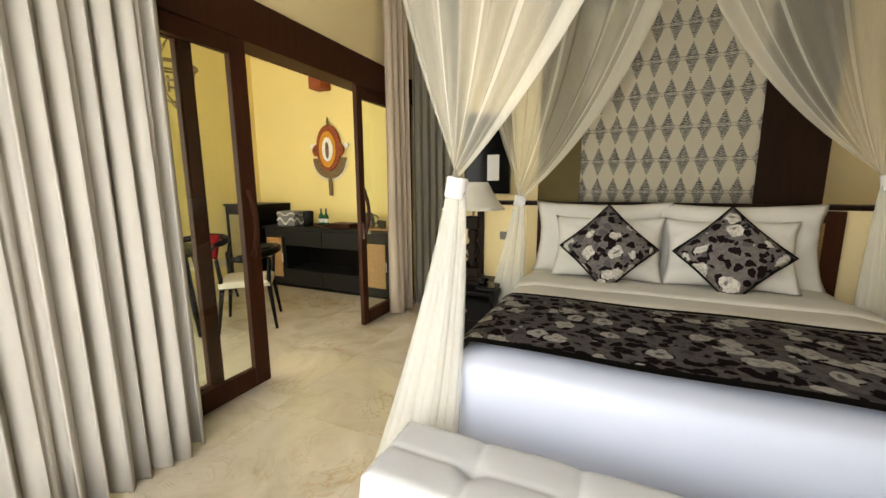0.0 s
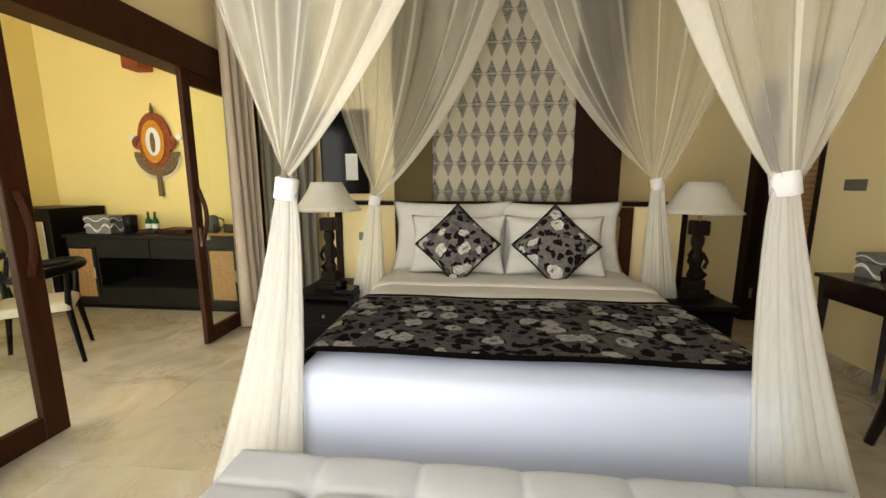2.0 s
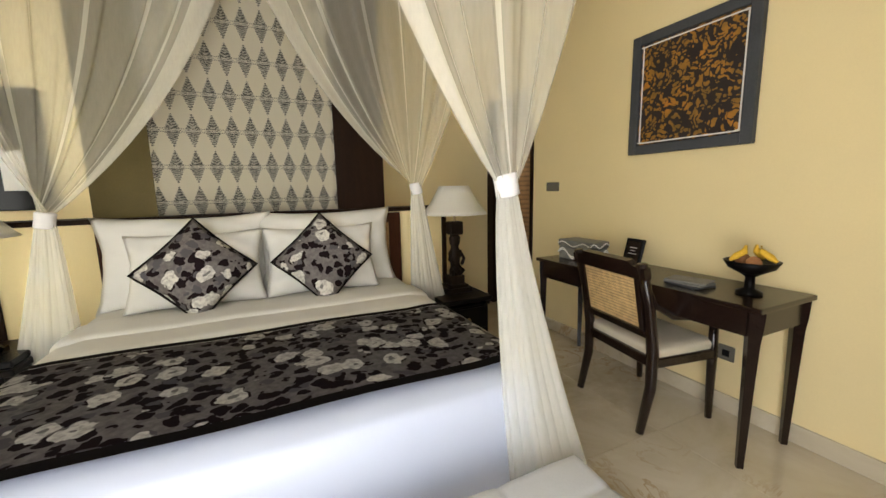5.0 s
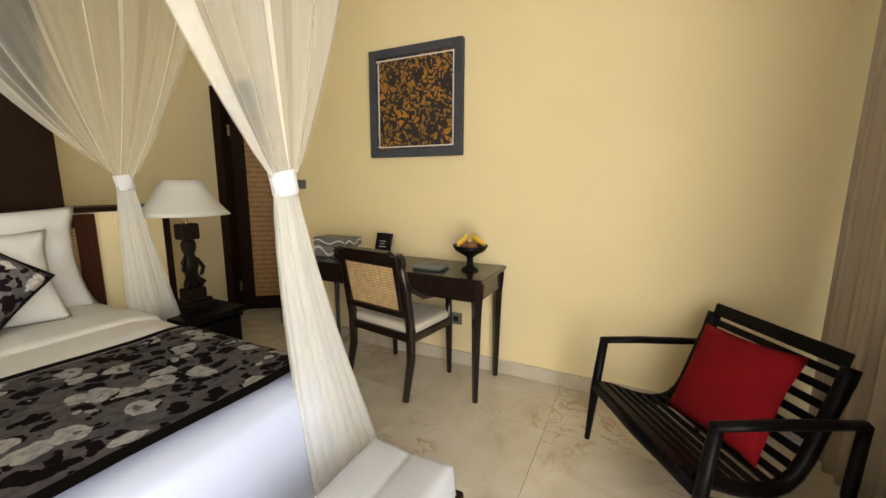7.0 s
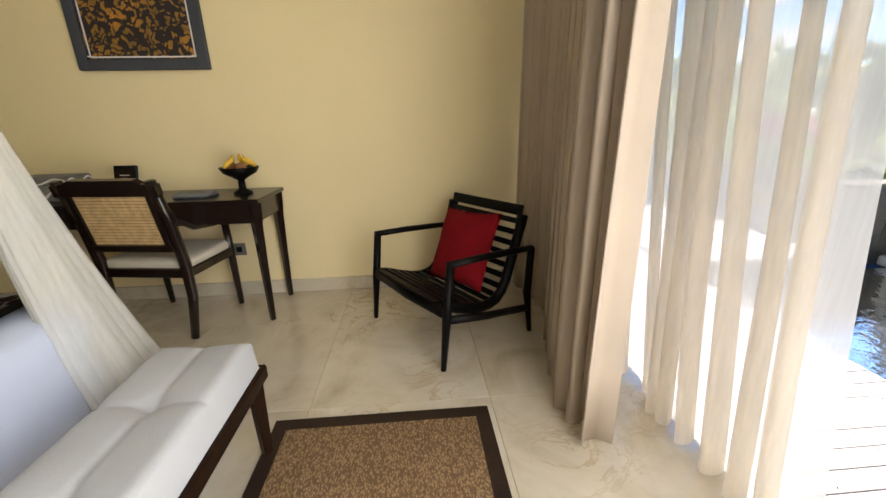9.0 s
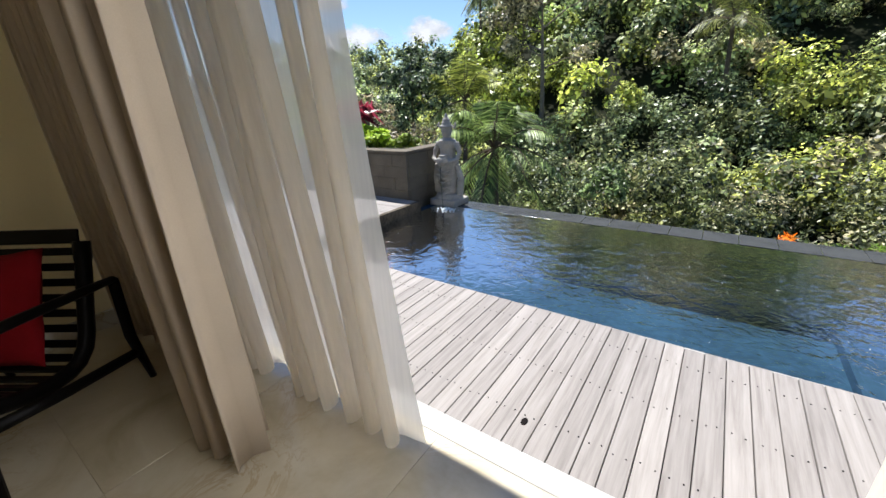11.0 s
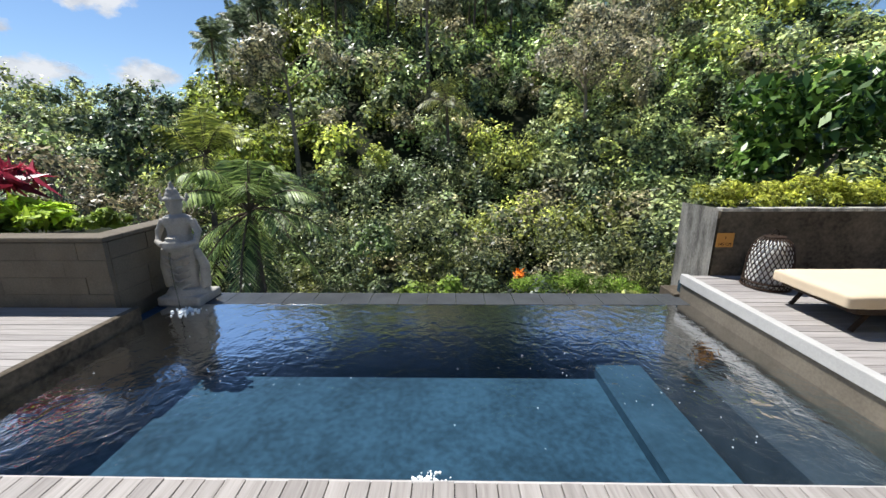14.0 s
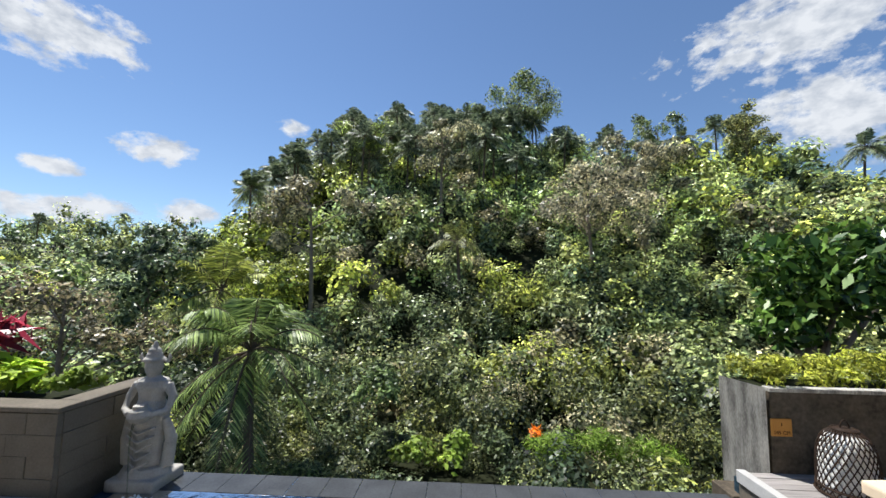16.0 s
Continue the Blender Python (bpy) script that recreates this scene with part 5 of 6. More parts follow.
solo("wall_lamp", boxed(-4.07, -3.87, 2.80, 2.998, 2.56, 2.78, 0.008), M_MASKRED, "red-brown box wall lamp high on the wall", "lamp")

tb = thing("dining_table", (-4.18, 0.80, 0), "small round dark dining table with tapered legs", "table")
part("tabletop", lathe(bmesh.new(), (-4.18, 0.80, 0.72), [(0.01, 0), (0.47, 0), (0.498, 0.01), (0.50, 0.025), (0.49, 0.035), (0.01, 0.036)], 48), M_CONSOLE, tb, "", True)
for k in range(4):
    c, s = math.cos(radians(5 + 90 * k)), math.sin(radians(5 + 90 * k))
    part("leg", rod(bmesh.new(), [(-4.18 + 0.51 * c, 0.80 + 0.51 * s, 0), (-4.18 + 0.40 * c, 0.80 + 0.40 * s, 0.72)], [0.018, 0.034], 8), M_BLACKWOOD, tb)


def dining_chair(cx, cy, face, label):
    th = thing("dining_chair", (cx, cy, 0), label, "chair", "dining chairs")
    R = Matrix.Translation((cx, cy, 0)) @ Matrix.Rotation(radians(face), 4, "Z")
    part("seat", quilt(-0.23, 0.23, -0.22, 0.22, 0.41, 0.47, 0.03, belly=0.0), M_CREAMSEAT, th, "beige padded seat", True).data.transform(R)
    rail = [R @ Vector((0.31 * math.cos(radians(a)), 0.29 * math.sin(radians(a)), 0.69 + 0.04 * math.sin(radians(a)))) for a in range(-15, 196, 14)]
    part("back_rail", rod(bmesh.new(), rail, [0.012] + [0.026] * (len(rail) - 2) + [0.012], 8, 1.4), M_BLACKWOOD, th, "curved black wooden back rail", True)
    for x, y in ((-0.2, -0.19), (0.2, -0.19), (-0.2, 0.2), (0.2, 0.2)):
        part("leg", rod(bmesh.new(), [R @ Vector((x * 1.3, y * 1.25, 0)), R @ Vector((x, y, 0.42))] + [R @ Vector((x * 1.18, y * 1.1, 0.68))], [0.014, 0.022, 0.016], 8), M_BLACKWOOD, th)
    return th


dining_chair(-3.58, 1.30, -47, "black wooden dining chair with curved back and beige seat")
dining_chair(-4.72, 1.58, 10, "black wooden dining chair holding a red cushion")
put_pillow("cushion", -4.70, 1.70, 0.635, 0.34, 0.30, 0.11, 12, M_RED, "small red cushion on a dining chair", "cushion")

ch = thing("chandelier", (-3.92, 1.0, 2.03), "aged brass lantern chandelier hanging on a chain", "chandelier")
for r, z in ((0.19, 2.34), (0.15, 2.20), (0.165, 2.36)):
    part("ring", rod(bmesh.new(), [(-3.92 + r * math.cos(radians(a)), 1.0 + r * math.sin(radians(a)), z) for a in range(0, 361, 15)], 0.010, 6), M_BRASS, ch)
for k in range(4):
    a = radians(90 * k + 30)
    c, s = math.cos(a), math.sin(a)
    part("rib", rod(bmesh.new(), [(-3.92 + r * c, 1.0 + r * s, z) for r, z in ((0.19, 2.34), (0.17, 2.22), (0.11, 2.10), (0.02, 2.04))], 0.007, 6), M_BRASS, ch)
    part("candle", rod(bmesh.new(), [(-3.92 + 0.08 * c, 1.0 + 0.08 * s, 2.12), (-3.92 + 0.08 * c, 1.0 + 0.08 * s, 2.25)], 0.013, 8), M_BRASS, ch)
    part("chain", rod(bmesh.new(), [(-3.92 + 0.17 * c, 1.0 + 0.17 * s, 2.36), (-3.92, 1.0, 2.58)], 0.005, 6), M_BRASS, ch)
part("finial", lathe(bmesh.new(), (-3.92, 1.0, 2.0), [(0.004, 0), (0.02, 0.02), (0.028, 0.04), (0.01, 0.06)], 10), M_BRASS, ch)
part("chain", rod(bmesh.new(), [(-3.92, 1.0, 2.58), (-3.92, 1.0, ZC)], 0.006, 6), M_BRASS, ch)

# ---- terrace and pool ----
ZD, ZW = -0.06, -0.19
deck = thing("deck", (0, -2.8, ZD), "weathered grey teak deck boards in front of the pool", "deck", kind="structure")
part("deck_base", boxed(-5.2, 5.2, -3.27, -2.20, -0.5, ZD - 0.035), M_INK, deck)
deck_r = thing("deck_side", (-3.8, -4.6, 0.06), "weathered grey teak side deck beside the pool", "deck", kind="structure")
part("deck_base", boxed(-5.2, -2.44, -5.7, -3.30, -0.9, 0.03), M_STONEWALL, deck_r)
part("deck_edge", boxed(-2.49, -2.42, -5.70, -3.30, -0.03, 0.066, 0.004), M_EDGE, deck_r, "pale grey edge board")
deck_l = thing("deck_side", (3.9, -4.2, ZD), "weathered grey teak side deck beside the stone wall", "deck", kind="structure")
part("deck_base", boxed(2.70, 5.2, -5.1, -3.27, -0.9, ZD - 0.035), M_INK, deck_l)
part("deck_edge", boxed(2.66, 2.72, -5.1, -3.30, ZW - 0.1, ZD + 0.004, 0.004), M_CONCRETE, deck_l, "grey stone pool edge")
solo("pool_edge", boxed(-2.42, 2.66, -3.292, -3.275, -0.20, ZD - 0.012, 0.003), M_EDGE, "pale stone edge between deck and pool", "pool edge", "structure")

M_POOLSTEP = plain("pale_pool_step", (0.044, 0.076, 0.099), 0.6, vary=0.3, scale=3, fine=20, relief=0.2)
# the same stone darkened: light lost in deep water is put into colour
M_POOLDEEP = plain("deep_water_dimmed_stone", (0.020, 0.040, 0.070), 0.7, vary=0.5, scale=1.6, fine=18, relief=0.2)
M_POOLSTONE = plain("blue_green_pool_stone", (0.040, 0.074, 0.100), 0.7, vary=0.6, scale=1.1, fine=18, relief=0.2)
pool = thing("pool", (0, -4.4, -1.0), "dark stone infinity pool filled with blue water", "pool", kind="structure")
part("pool_floor", boxed(-2.5, 2.75, -5.26, -3.2, -1.0, -0.85), M_POOLSTONE, pool)
part("pool_floor", boxed(-2.5, 2.75, -5.6, -5.26, -1.6, -1.45), M_POOLDEEP, pool)
part("pool_step", boxed(-2.48, -1.95, -5.5, -3.31, -1.0, -0.36, 0.01), M_COPING, pool, "submerged stone ledge")
part("pool_wall", boxed(-2.48, 2.66, -5.52, -5.49, -1.6, -0.21), M_POOLDEEP, pool)
part("pool_step", boxed(-1.95, -1.50, -5.48, -3.32, -1.6, -0.74, 0.02), M_POOLSTEP, pool, "submerged stone step")
part("pool_wall", boxed(-2.6, 2.8, -3.31, -3.2, -1.6, -0.20), M_POOLSTONE, pool)
part("pool_wall", boxed(2.66, 2.8, -5.82, -3.31, -1.6, -0.20), M_POOLDEEP, pool)
part("pool_wall", boxed(-2.6, -2.48, -5.82, -3.31, -1.6, -0.04), M_POOLSTONE, pool)
part("pool_wall", boxed(-2.6, 2.8, -5.80, -5.52, -4.5, -0.205), M_CONCRETE, pool)
for k in range(17):
    x0 = -2.48 + 0.29 * k
    part("coping_stone", boxed(x0 + 0.002, x0 + 0.288, -5.81, -5.50, -0.205, -0.1875 + 0.001 * (k % 3), 0.002), M_COPING, pool)
wt = sheet(bmesh.new(), lambda u, v: Vector((-2.48 + 5.14 * u, -5.795 + 2.483 * v, ZW)), 2, 2)
solo("pool_water", wt, M_WATER, "rippled clear blue pool water", "water", "structure")
bm = bmesh.new()
rs = random.Random(3)
for k in range(60):
    a, r = rs.uniform(0, 6.28), abs(rs.gauss(0, 0.075))
    bmesh.ops.create_icosphere(bm, subdivisions=1, radius=rs.uniform(0.006, 0.018), matrix=Matrix.Translation((2.42 + r * math.cos(a), -5.30 + 0.8 * r * math.sin(a), ZW + 0.004)))
for k in range(110):
    bmesh.ops.create_icosphere(bm, subdivisions=1, radius=rs.uniform(0.003, 0.011), matrix=Matrix.Translation((0.0 + rs.gauss(0, 0.05), -3.385 + rs.gauss(0, 0.028), ZW + 0.002)))
# tiny white balls strewn over the water stand in for sun sparkles
for k in range(80):
    q = rs.random()
    x, y = ((1.3 + rs.gauss(0, 0.35), -4.1 - 0.5 * q + rs.gauss(0, 0.12)) if k % 3 == 0 else (-0.6 - 1.2 * q, -4.6 + 0.9 * q + rs.gauss(0, 0.15)) if k % 3 == 1 else (rs.uniform(-2.2, 2.4), rs.uniform(-5.3, -3.6)))
    bmesh.ops.create_icosphere(bm, subdivisions=1, radius=rs.uniform(0.0015, 0.0045), matrix=Matrix.Translation((x, y, ZW + 0.001)))
M_FOAM_GLINT = plain("foam_glint_white", (0.85, 0.88, 0.9), 0.3, vary=0.03)
solo("foam_and_glints", bm, M_FOAM_GLINT, "white splashing foam, with added specks painting sun sparkle on the water", "foam", "stuff", smooth=True)

# stone walls, planter, statue, lantern, lounger
lw = thing("planter_wall", (4.0, -5.2, 0), "low grey sandstone planter wall beside the pool", "wall", kind="structure")
part("core", boxed(2.90, 6.2, -5.27, -5.15, -0.9, 0.53), M_STONEWALL, lw)
part("core", boxed(2.90, 3.05, -6.05, -5.27, -0.9, 0.53), M_STONEWALL, lw)
part("cap", boxed(2.855, 6.2, -5.30, -5.09, 0.535, 0.575, 0.006), M_STONEWALL, lw, "flat stone cap")
part("cap", boxed(2.855, 3.08, -6.05, -5.30, 0.535, 0.575, 0.006), M_STONEWALL, lw, "flat stone cap")
part("soil", boxed(3.05, 6.2, -6.05, -5.27, -0.9, 0.48), M_SOIL, lw)
rb = random.Random(8)
for row in range(4):
    z0 = -0.10 + 0.157 * row
    x = 2.87 - (0.2 if row % 2 else 0.0)
    while x < 5.6:
        w = rb.uniform(0.36, 0.52)
        xa = max(x, 2.87)
        dd = rb.uniform(0.0, 0.008)
        part("stone_block", boxed(xa + 0.001, x + w - 0.001, -5.15, -5.108 + dd, z0 + 0.001, z0 + 0.1562, 0.0015), M_STONEWALL, lw)
        x += w
    y = -5.15
    while y > -5.9:
        w = rb.uniform(0.36, 0.52)
        part("stone_block", boxed(2.868 - rb.uniform(0, 0.008), 2.90, y - w + 0.002, y - 0.002, z0 + 0.002, z0 + 0.1562, 0.0015), M_STONEWALL, lw)
        y -= w
pl = thing("planter", (-4.2, -6.0, 0.06), "stained dark concrete planter box with a small orange plaque", "planter", kind="structure")
bm = boxed(-6.2, -2.69, -6.10, -5.66, -0.9, 0.70, 0.006)
part("wall", bm, M_CONCRETE, pl, "dark stained concrete")
part("rim", boxed(-6.2, -2.69, -5.74, -5.652, 0.702, 0.735, 0.004), M_CONCRETE_LIT, pl, "concrete rim painted pale for the sun on its lip")
# end wall coloured paler than the front to paint the sun on this side
bm = bmesh.new()
sheet(bm, lambda u, v: Vector((-2.66 + 0.085 * u, -5.657 - 0.45 * u, -0.9 + 1.635 * v)), 1, 8, -0.05)
part("end_wall", bm, M_CONCRETE_LIT, pl, "concrete end painted pale as sunlit, with black streaks")
part("foot", boxed(-2.60, -2.40, -6.0, -5.72, -0.9, -0.16, 0.006), M_CONCRETE, pl)
part("soil", boxed(-6.2, -2.69, -6.10, -5.75, 0.701, 0.72), M_SOIL, pl)
sg = thing("plaque", (-2.76, -5.655, 0.42), "small orange wooden plaque with dark lettering", "sign")
part("board", boxed(-2.845, -2.68, -5.658, -5.645, 0.355, 0.495, 0.003), M_PLAQUE, sg)
cu_ = bpy.data.curves.new("depth_lettering", "FONT")
cu_.body, cu_.size, cu_.extrude, cu_.align_x = "145 CM", 0.040, 0.0008, "CENTER"
tx = new("depth_lettering", cu_)
me = bpy.data.meshes.new_from_object(tx.evaluated_get(bpy.context.evaluated_depsgraph_get()))
bpy.data.objects.remove(tx)
me.transform(Matrix.Translation((-2.7625, -5.6442, 0.372)) @ Matrix.Rotation(math.pi, 4, "Z") @ Matrix.Rotation(math.pi / 2, 4, "X"))
me.materials.clear()
me.materials.append(M_INK)
letters = new("lettering", me)
letters.parent = sg
letters.matrix_parent_inverse = sg.matrix_basis.inverted()
tagged(letters, "dark carved depth figures")
part("mark", boxed(-2.766, -2.759, -5.6445, -5.643, 0.437, 0.463), M_INK, sg)

ln = thing("basket_lantern", (-3.0, -5.40, 0.06), "dome-shaped woven basket lantern with white lining", "lantern")
LX, LY = -2.98, -5.35
dome = [(0.182, 0.015), (0.176, 0.06), (0.172, 0.17), (0.168, 0.28), (0.152, 0.37), (0.120, 0.43), (0.075, 0.465), (0.035, 0.475)]
part("lining", lathe(bmesh.new(), (LX, LY, 0.06), [(r - 0.012, z) for r, z in dome], 28), M_PAPER, ln, "white cloth lining", True)


def dome_r(z):
    for (r0, z0), (r1, z1) in zip(dome, dome[1:]):
        if z <= z1:
            return r0 + (r1 - r0) * max(0.0, (z - z0) / (z1 - z0))
    return dome[-1][0]


for s in (1, -1):
    bm = bmesh.new()
    for k in range(28):
        pts = []
        for j in range(12):
            z = 0.015 + 0.45 * j / 11
            a = 2 * math.pi * k / 28 + s * 1.35 * j / 11
            pts.append((LX + dome_r(z) * math.cos(a), LY + dome_r(z) * math.sin(a), 0.06 + z))
        rod(bm, pts, 0.0043, 4)
    part("weave", bm, M_WICKER, ln, "dark woven cane")
for z in (0.015, 0.06, 0.465):
    part("hoop", rod(bmesh.new(), [(LX + dome_r(z) * math.cos(radians(a)), LY + dome_r(z) * math.sin(radians(a)), 0.06 + z) for a in range(0, 361, 15)], 0.009, 6), M_WICKER, ln)
part("cap", lathe(bmesh.new(), (LX, LY, 0.06), [(0.085, 0.464), (0.05, 0.476), (0.005, 0.480)], 20), M_WICKER, ln, "dark woven cane cap", True)
part("handle", rod(bmesh.new(), [(LX + 0.032 * math.cos(radians(a)), LY, 0.53 + 0.06 * math.sin(radians(a))) for a in range(0, 181, 20)], 0.006, 6), M_WICKER, ln, "dark ring handle")

lo = thing("sun_lounger", (-3.6, -4.7, 0.06), "dark wicker sun lounger with thick cream cushion", "lounger")
part("frame", boxed(-4.75, -2.80, -4.98, -4.38, 0.20, 0.255, 0.01), M_WICKER, lo)
part("cushion", quilt(-4.7, -2.72, -5.00, -4.36, 0.255, 0.345, 0.03, belly=0.0), M_CUSHION_OUT, lo, "thick cream canvas cushion", True)
for x in (-4.6, -2.95):
    for y in (-4.92, -4.44):
        part("leg", rod(bmesh.new(), [(x + 0.10, y, 0.062), (x, y, 0.21)], 0.022, 6, 0.6), M_WICKER, lo)
bm = bmesh.new()
rod(bm, [(-3.1 - 0.13 * k, -4.37, 0.21 + 0.14 * math.sin(k / 9 * math.pi)) for k in range(10)], 0.024, 6, 0.6)
part("curved_arm", bm, M_WICKER, lo, "curved dark wicker arm", True)


def statue():
    bm = bmesh.new()
    x, y, z = 2.56, -5.62, -0.20
    box(bm, x - 0.21, x + 0.20, y - 0.17, y + 0.19, z, z + 0.10, 0.02, seg=2)
    lathe(bm, (x, y, z + 0.10), [(0.20, 0), (0.19, 0.03), (0.165, 0.06)], 16, 0.85)
    lathe(bm, (x, y, z + 0.16), [(0.125, 0), (0.11, 0.08), (0.118, 0.2), (0.145, 0.36), (0.15, 0.45), (0.105, 0.54), (0.112, 0.60), (0.135, 0.66), (0.125, 0.71), (0.05, 0.74), (0.04, 0.77)], 18, 0.78)
    lathe(bm, (x, y + 0.01, z + 0.90), [(0.04, 0), (0.062, 0.035), (0.072, 0.08), (0.068, 0.125), (0.088, 0.14), (0.086, 0.155), (0.06, 0.17), (0.066, 0.195), (0.048, 0.21), (0.05, 0.235), (0.028, 0.25), (0.01, 0.31)], 16, 0.9)
    for s in (1, -1):
        rod(bm, [(x + s * 0.13, y, z + 0.84), (x + s * 0.185, y + 0.01, z + 0.73), (x + s * 0.18, y + 0.06, z + 0.63), (x + s * 0.09, y + 0.13, z + 0.61)], [0.038, 0.035, 0.03, 0.028], 9)
        rod(bm, [(x + s * 0.10, y + 0.0, z + 1.02), (x + s * 0.13, y, z + 1.06), (x + s * 0.12, y, z + 1.10)], [0.02, 0.02, 0.008], 6)
        rod(bm, [(x + s * 0.15, y + 0.03, z + 0.56), (x + s * 0.19, y, z + 0.38), (x + s * 0.17, y, z + 0.16)], [0.03, 0.045, 0.05], 8)
    lathe(bm, (x - 0.01, y + 0.14, z + 0.55), [(0.05, 0), (0.085, 0.05), (0.075, 0.10), (0.045, 0.12), (0.055, 0.14)], 14)
    for k in range(5):
        rod(bm, [(x - 0.13 + 0.01 * k, y + 0.10, z + 0.50 - 0.07 * k), (x, y + 0.135, z + 0.45 - 0.07 * k), (x + 0.13 - 0.01 * k, y + 0.10, z + 0.50 - 0.07 * k)], 0.012, 6)
    for v in bm.verts:
        v.co.x = x + (v.co.x - x) * 1.05
        v.co += Vector((noise.noise(v.co * 22), noise.noise(v.co * 22 + Vector((5, 5, 5))), 0)) * 0.006
    ob = solo("statue", bm, M_STATUE, "carved pale stone fountain statue at the pool corner", "statue", smooth=True)
    md = ob.modifiers.new("fused_stone", "REMESH")
    md.mode, md.voxel_size, md.use_smooth_shade = "VOXEL", 0.010, True
    return ob


statue()
ws_bm = bmesh.new()
rod(ws_bm, [(2.55, -5.43, 0.36), (2.53, -5.38, 0.28), (2.50, -5.35, 0.10), (2.47, -5.33, -0.18)], [0.010, 0.006, 0.004, 0.004], 6)
solo("water_jet", ws_bm, M_GLASS, "thin stream of water falling into the pool", "water", smooth=True)


# ---- land ----
RIDGE = [(-75, 8), (-60, 9.5), (-46, 11), (-41, 12.5), (-36.8, 16), (-28.4, 16), (-20.5, 17.5), (-14.6, 19.3), (-2.6, 22), (10, 21.8), (21, 18.5), (29, 10), (33.5, 3), (40, 0.5), (60, 0), (80, 0)]
CAMX, CAMY = -0.15, -2.25


def land(x, y):
    dx, dy = x - CAMX, -(y - CAMY)
    r = math.hypot(dx, dy)
    if dy <= 0:
        return -4.0
    a = math.degrees(math.atan2(dx, dy))
    el = float(np.interp(a, [p[0] for p in RIDGE], [p[1] for p in RIDGE]))
    top = 1.5 + 75 * math.tan(radians(el)) - 4.5
    if r < 25:
        z = float(np.interp(r, [3.4, 5.0, 8.0, 14.0, 25.0], [-4.0, -4.2, -4.4, -4.4, -5.2]))
    elif r < 75:
        s = (r - 25) / 50
        z = -5.2 + (top + 5.2) * s ** 0.92
    else:
        far = float(np.interp(a, [10, 30, 90], [0.0, 8.5, 7.5]))
        z = top + (far + 4 - top) * min(1, (r - 75) / 80) if a > 12 else top - (r - 75) * 0.10
        z = max(z, -5)
    z += (1.2 * noise.noise(Vector((x * 0.07, y * 0.07, 0))) + 0.5 * noise.noise(Vector((x * 0.2, y * 0.2, 3)))) * min(1, r / 25)
    return z


bm = bmesh.new()
rr = [0.5, 2, 3.4, 4.2, 5, 6.5, 8, 10, 12, 15, 18, 21, 25] + [25 + 3 * k for k in range(1, 20)] + [90, 105, 125, 150, 170, 220, 400, 900, 3000]
sheet(bm, lambda u, v: (lambda r, a: Vector((CAMX + r * math.sin(a), CAMY - r * math.cos(a), land(CAMX + r * math.sin(a), CAMY - r * math.cos(a)) if r < 200 else 0.0)))(rr[round(v * (len(rr) - 1))], 2 * math.pi * u), 180, len(rr) - 1, 0, True)
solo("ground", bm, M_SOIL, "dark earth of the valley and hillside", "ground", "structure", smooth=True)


# ---- plants ----
def leaf_cloud(name, material, centres, normals, sizes, aspect, tints, rng):
    """One mesh of many folded leaves: a place, a facing, a size and a tone for each."""
    n = len(centres)
    up = rng.normal(size=(n, 3))
    nr = normals / np.linalg.norm(normals, axis=1, keepdims=True)
    a = np.cross(nr, up)
    a /= np.linalg.norm(a, axis=1, keepdims=True)
    b = np.cross(nr, a)
    s = sizes[:, None]
    v = np.stack([centres - a * s, centres + b * s * aspect - nr * s * 0.15, centres + a * s, centres - b * s * aspect - nr * s * 0.15], 1).reshape(-1, 3)
    me = bpy.data.meshes.new(name)
    me.vertices.add(4 * n)
    me.vertices.foreach_set("co", v.astype(np.float32).ravel())
    me.loops.add(4 * n)
    me.loops.foreach_set("vertex_index", np.arange(4 * n, dtype=np.int32))
    me.polygons.add(n)
    me.polygons.foreach_set("loop_start", np.arange(0, 4 * n, 4, dtype=np.int32))
    me.polygons.foreach_set("loop_total", np.full(n, 4, dtype=np.int32))
    me.update(calc_edges=True)
    col = me.color_attributes.new("tint", "FLOAT_COLOR", "POINT")
    col.data.foreach_set("color", np.repeat(np.c_[tints, np.ones(n)], 4, 0).astype(np.float32).ravel())
    me.materials.append(material)
    return me


CORES = []


def clump(rng, c, r, count, size, tint, flat=0.8, lumps=7, hang=0.0, loose=0.7, core=False):
    """Leaves over a lumpy crown: several rounded mounds, open between them; hang lets sprays droop below each."""
    k = rng.normal(size=(lumps, 3))
    k /= np.linalg.norm(k, axis=1, keepdims=True)
    k[:, 2] = np.abs(k[:, 2]) * 1.0 - 0.25
    mounds = np.array(c) + k * r * rng.uniform(0.3, 0.9, (lumps, 1)) * np.array([1, 1, flat])
    mr = r * rng.uniform(0.20, 0.5, lumps)
    tone = rng.uniform(0.55, 1.4, lumps)
    share = mr ** 2 / np.sum(mr ** 2)
    if core:
        CORES.extend((m_, r_, np.array(tint) * t_) for m_, r_, t_ in zip(mounds, mr, tone))
    which = rng.choice(lumps, count, p=share)
    d = rng.normal(size=(count, 3))
    d /= np.linalg.norm(d, axis=1, keepdims=True)
    up = np.where((d[:, 2] < -0.3) & (rng.uniform(size=count) > hang), -d[:, 2], d[:, 2])
    d[:, 2] = up
    spread = np.where(rng.uniform(size=count) < 0.82, rng.uniform(0.82, 1.08, count), rng.uniform(1.0, 1.35, count))
    p = mounds[which] + d * (mr[which] * spread)[:, None] * np.array([1, 1, 1 + 0.5 * hang])
    nn = d + rng.normal(size=(count, 3)) * loose * 0.75 + np.array([0, 0, 0.35])
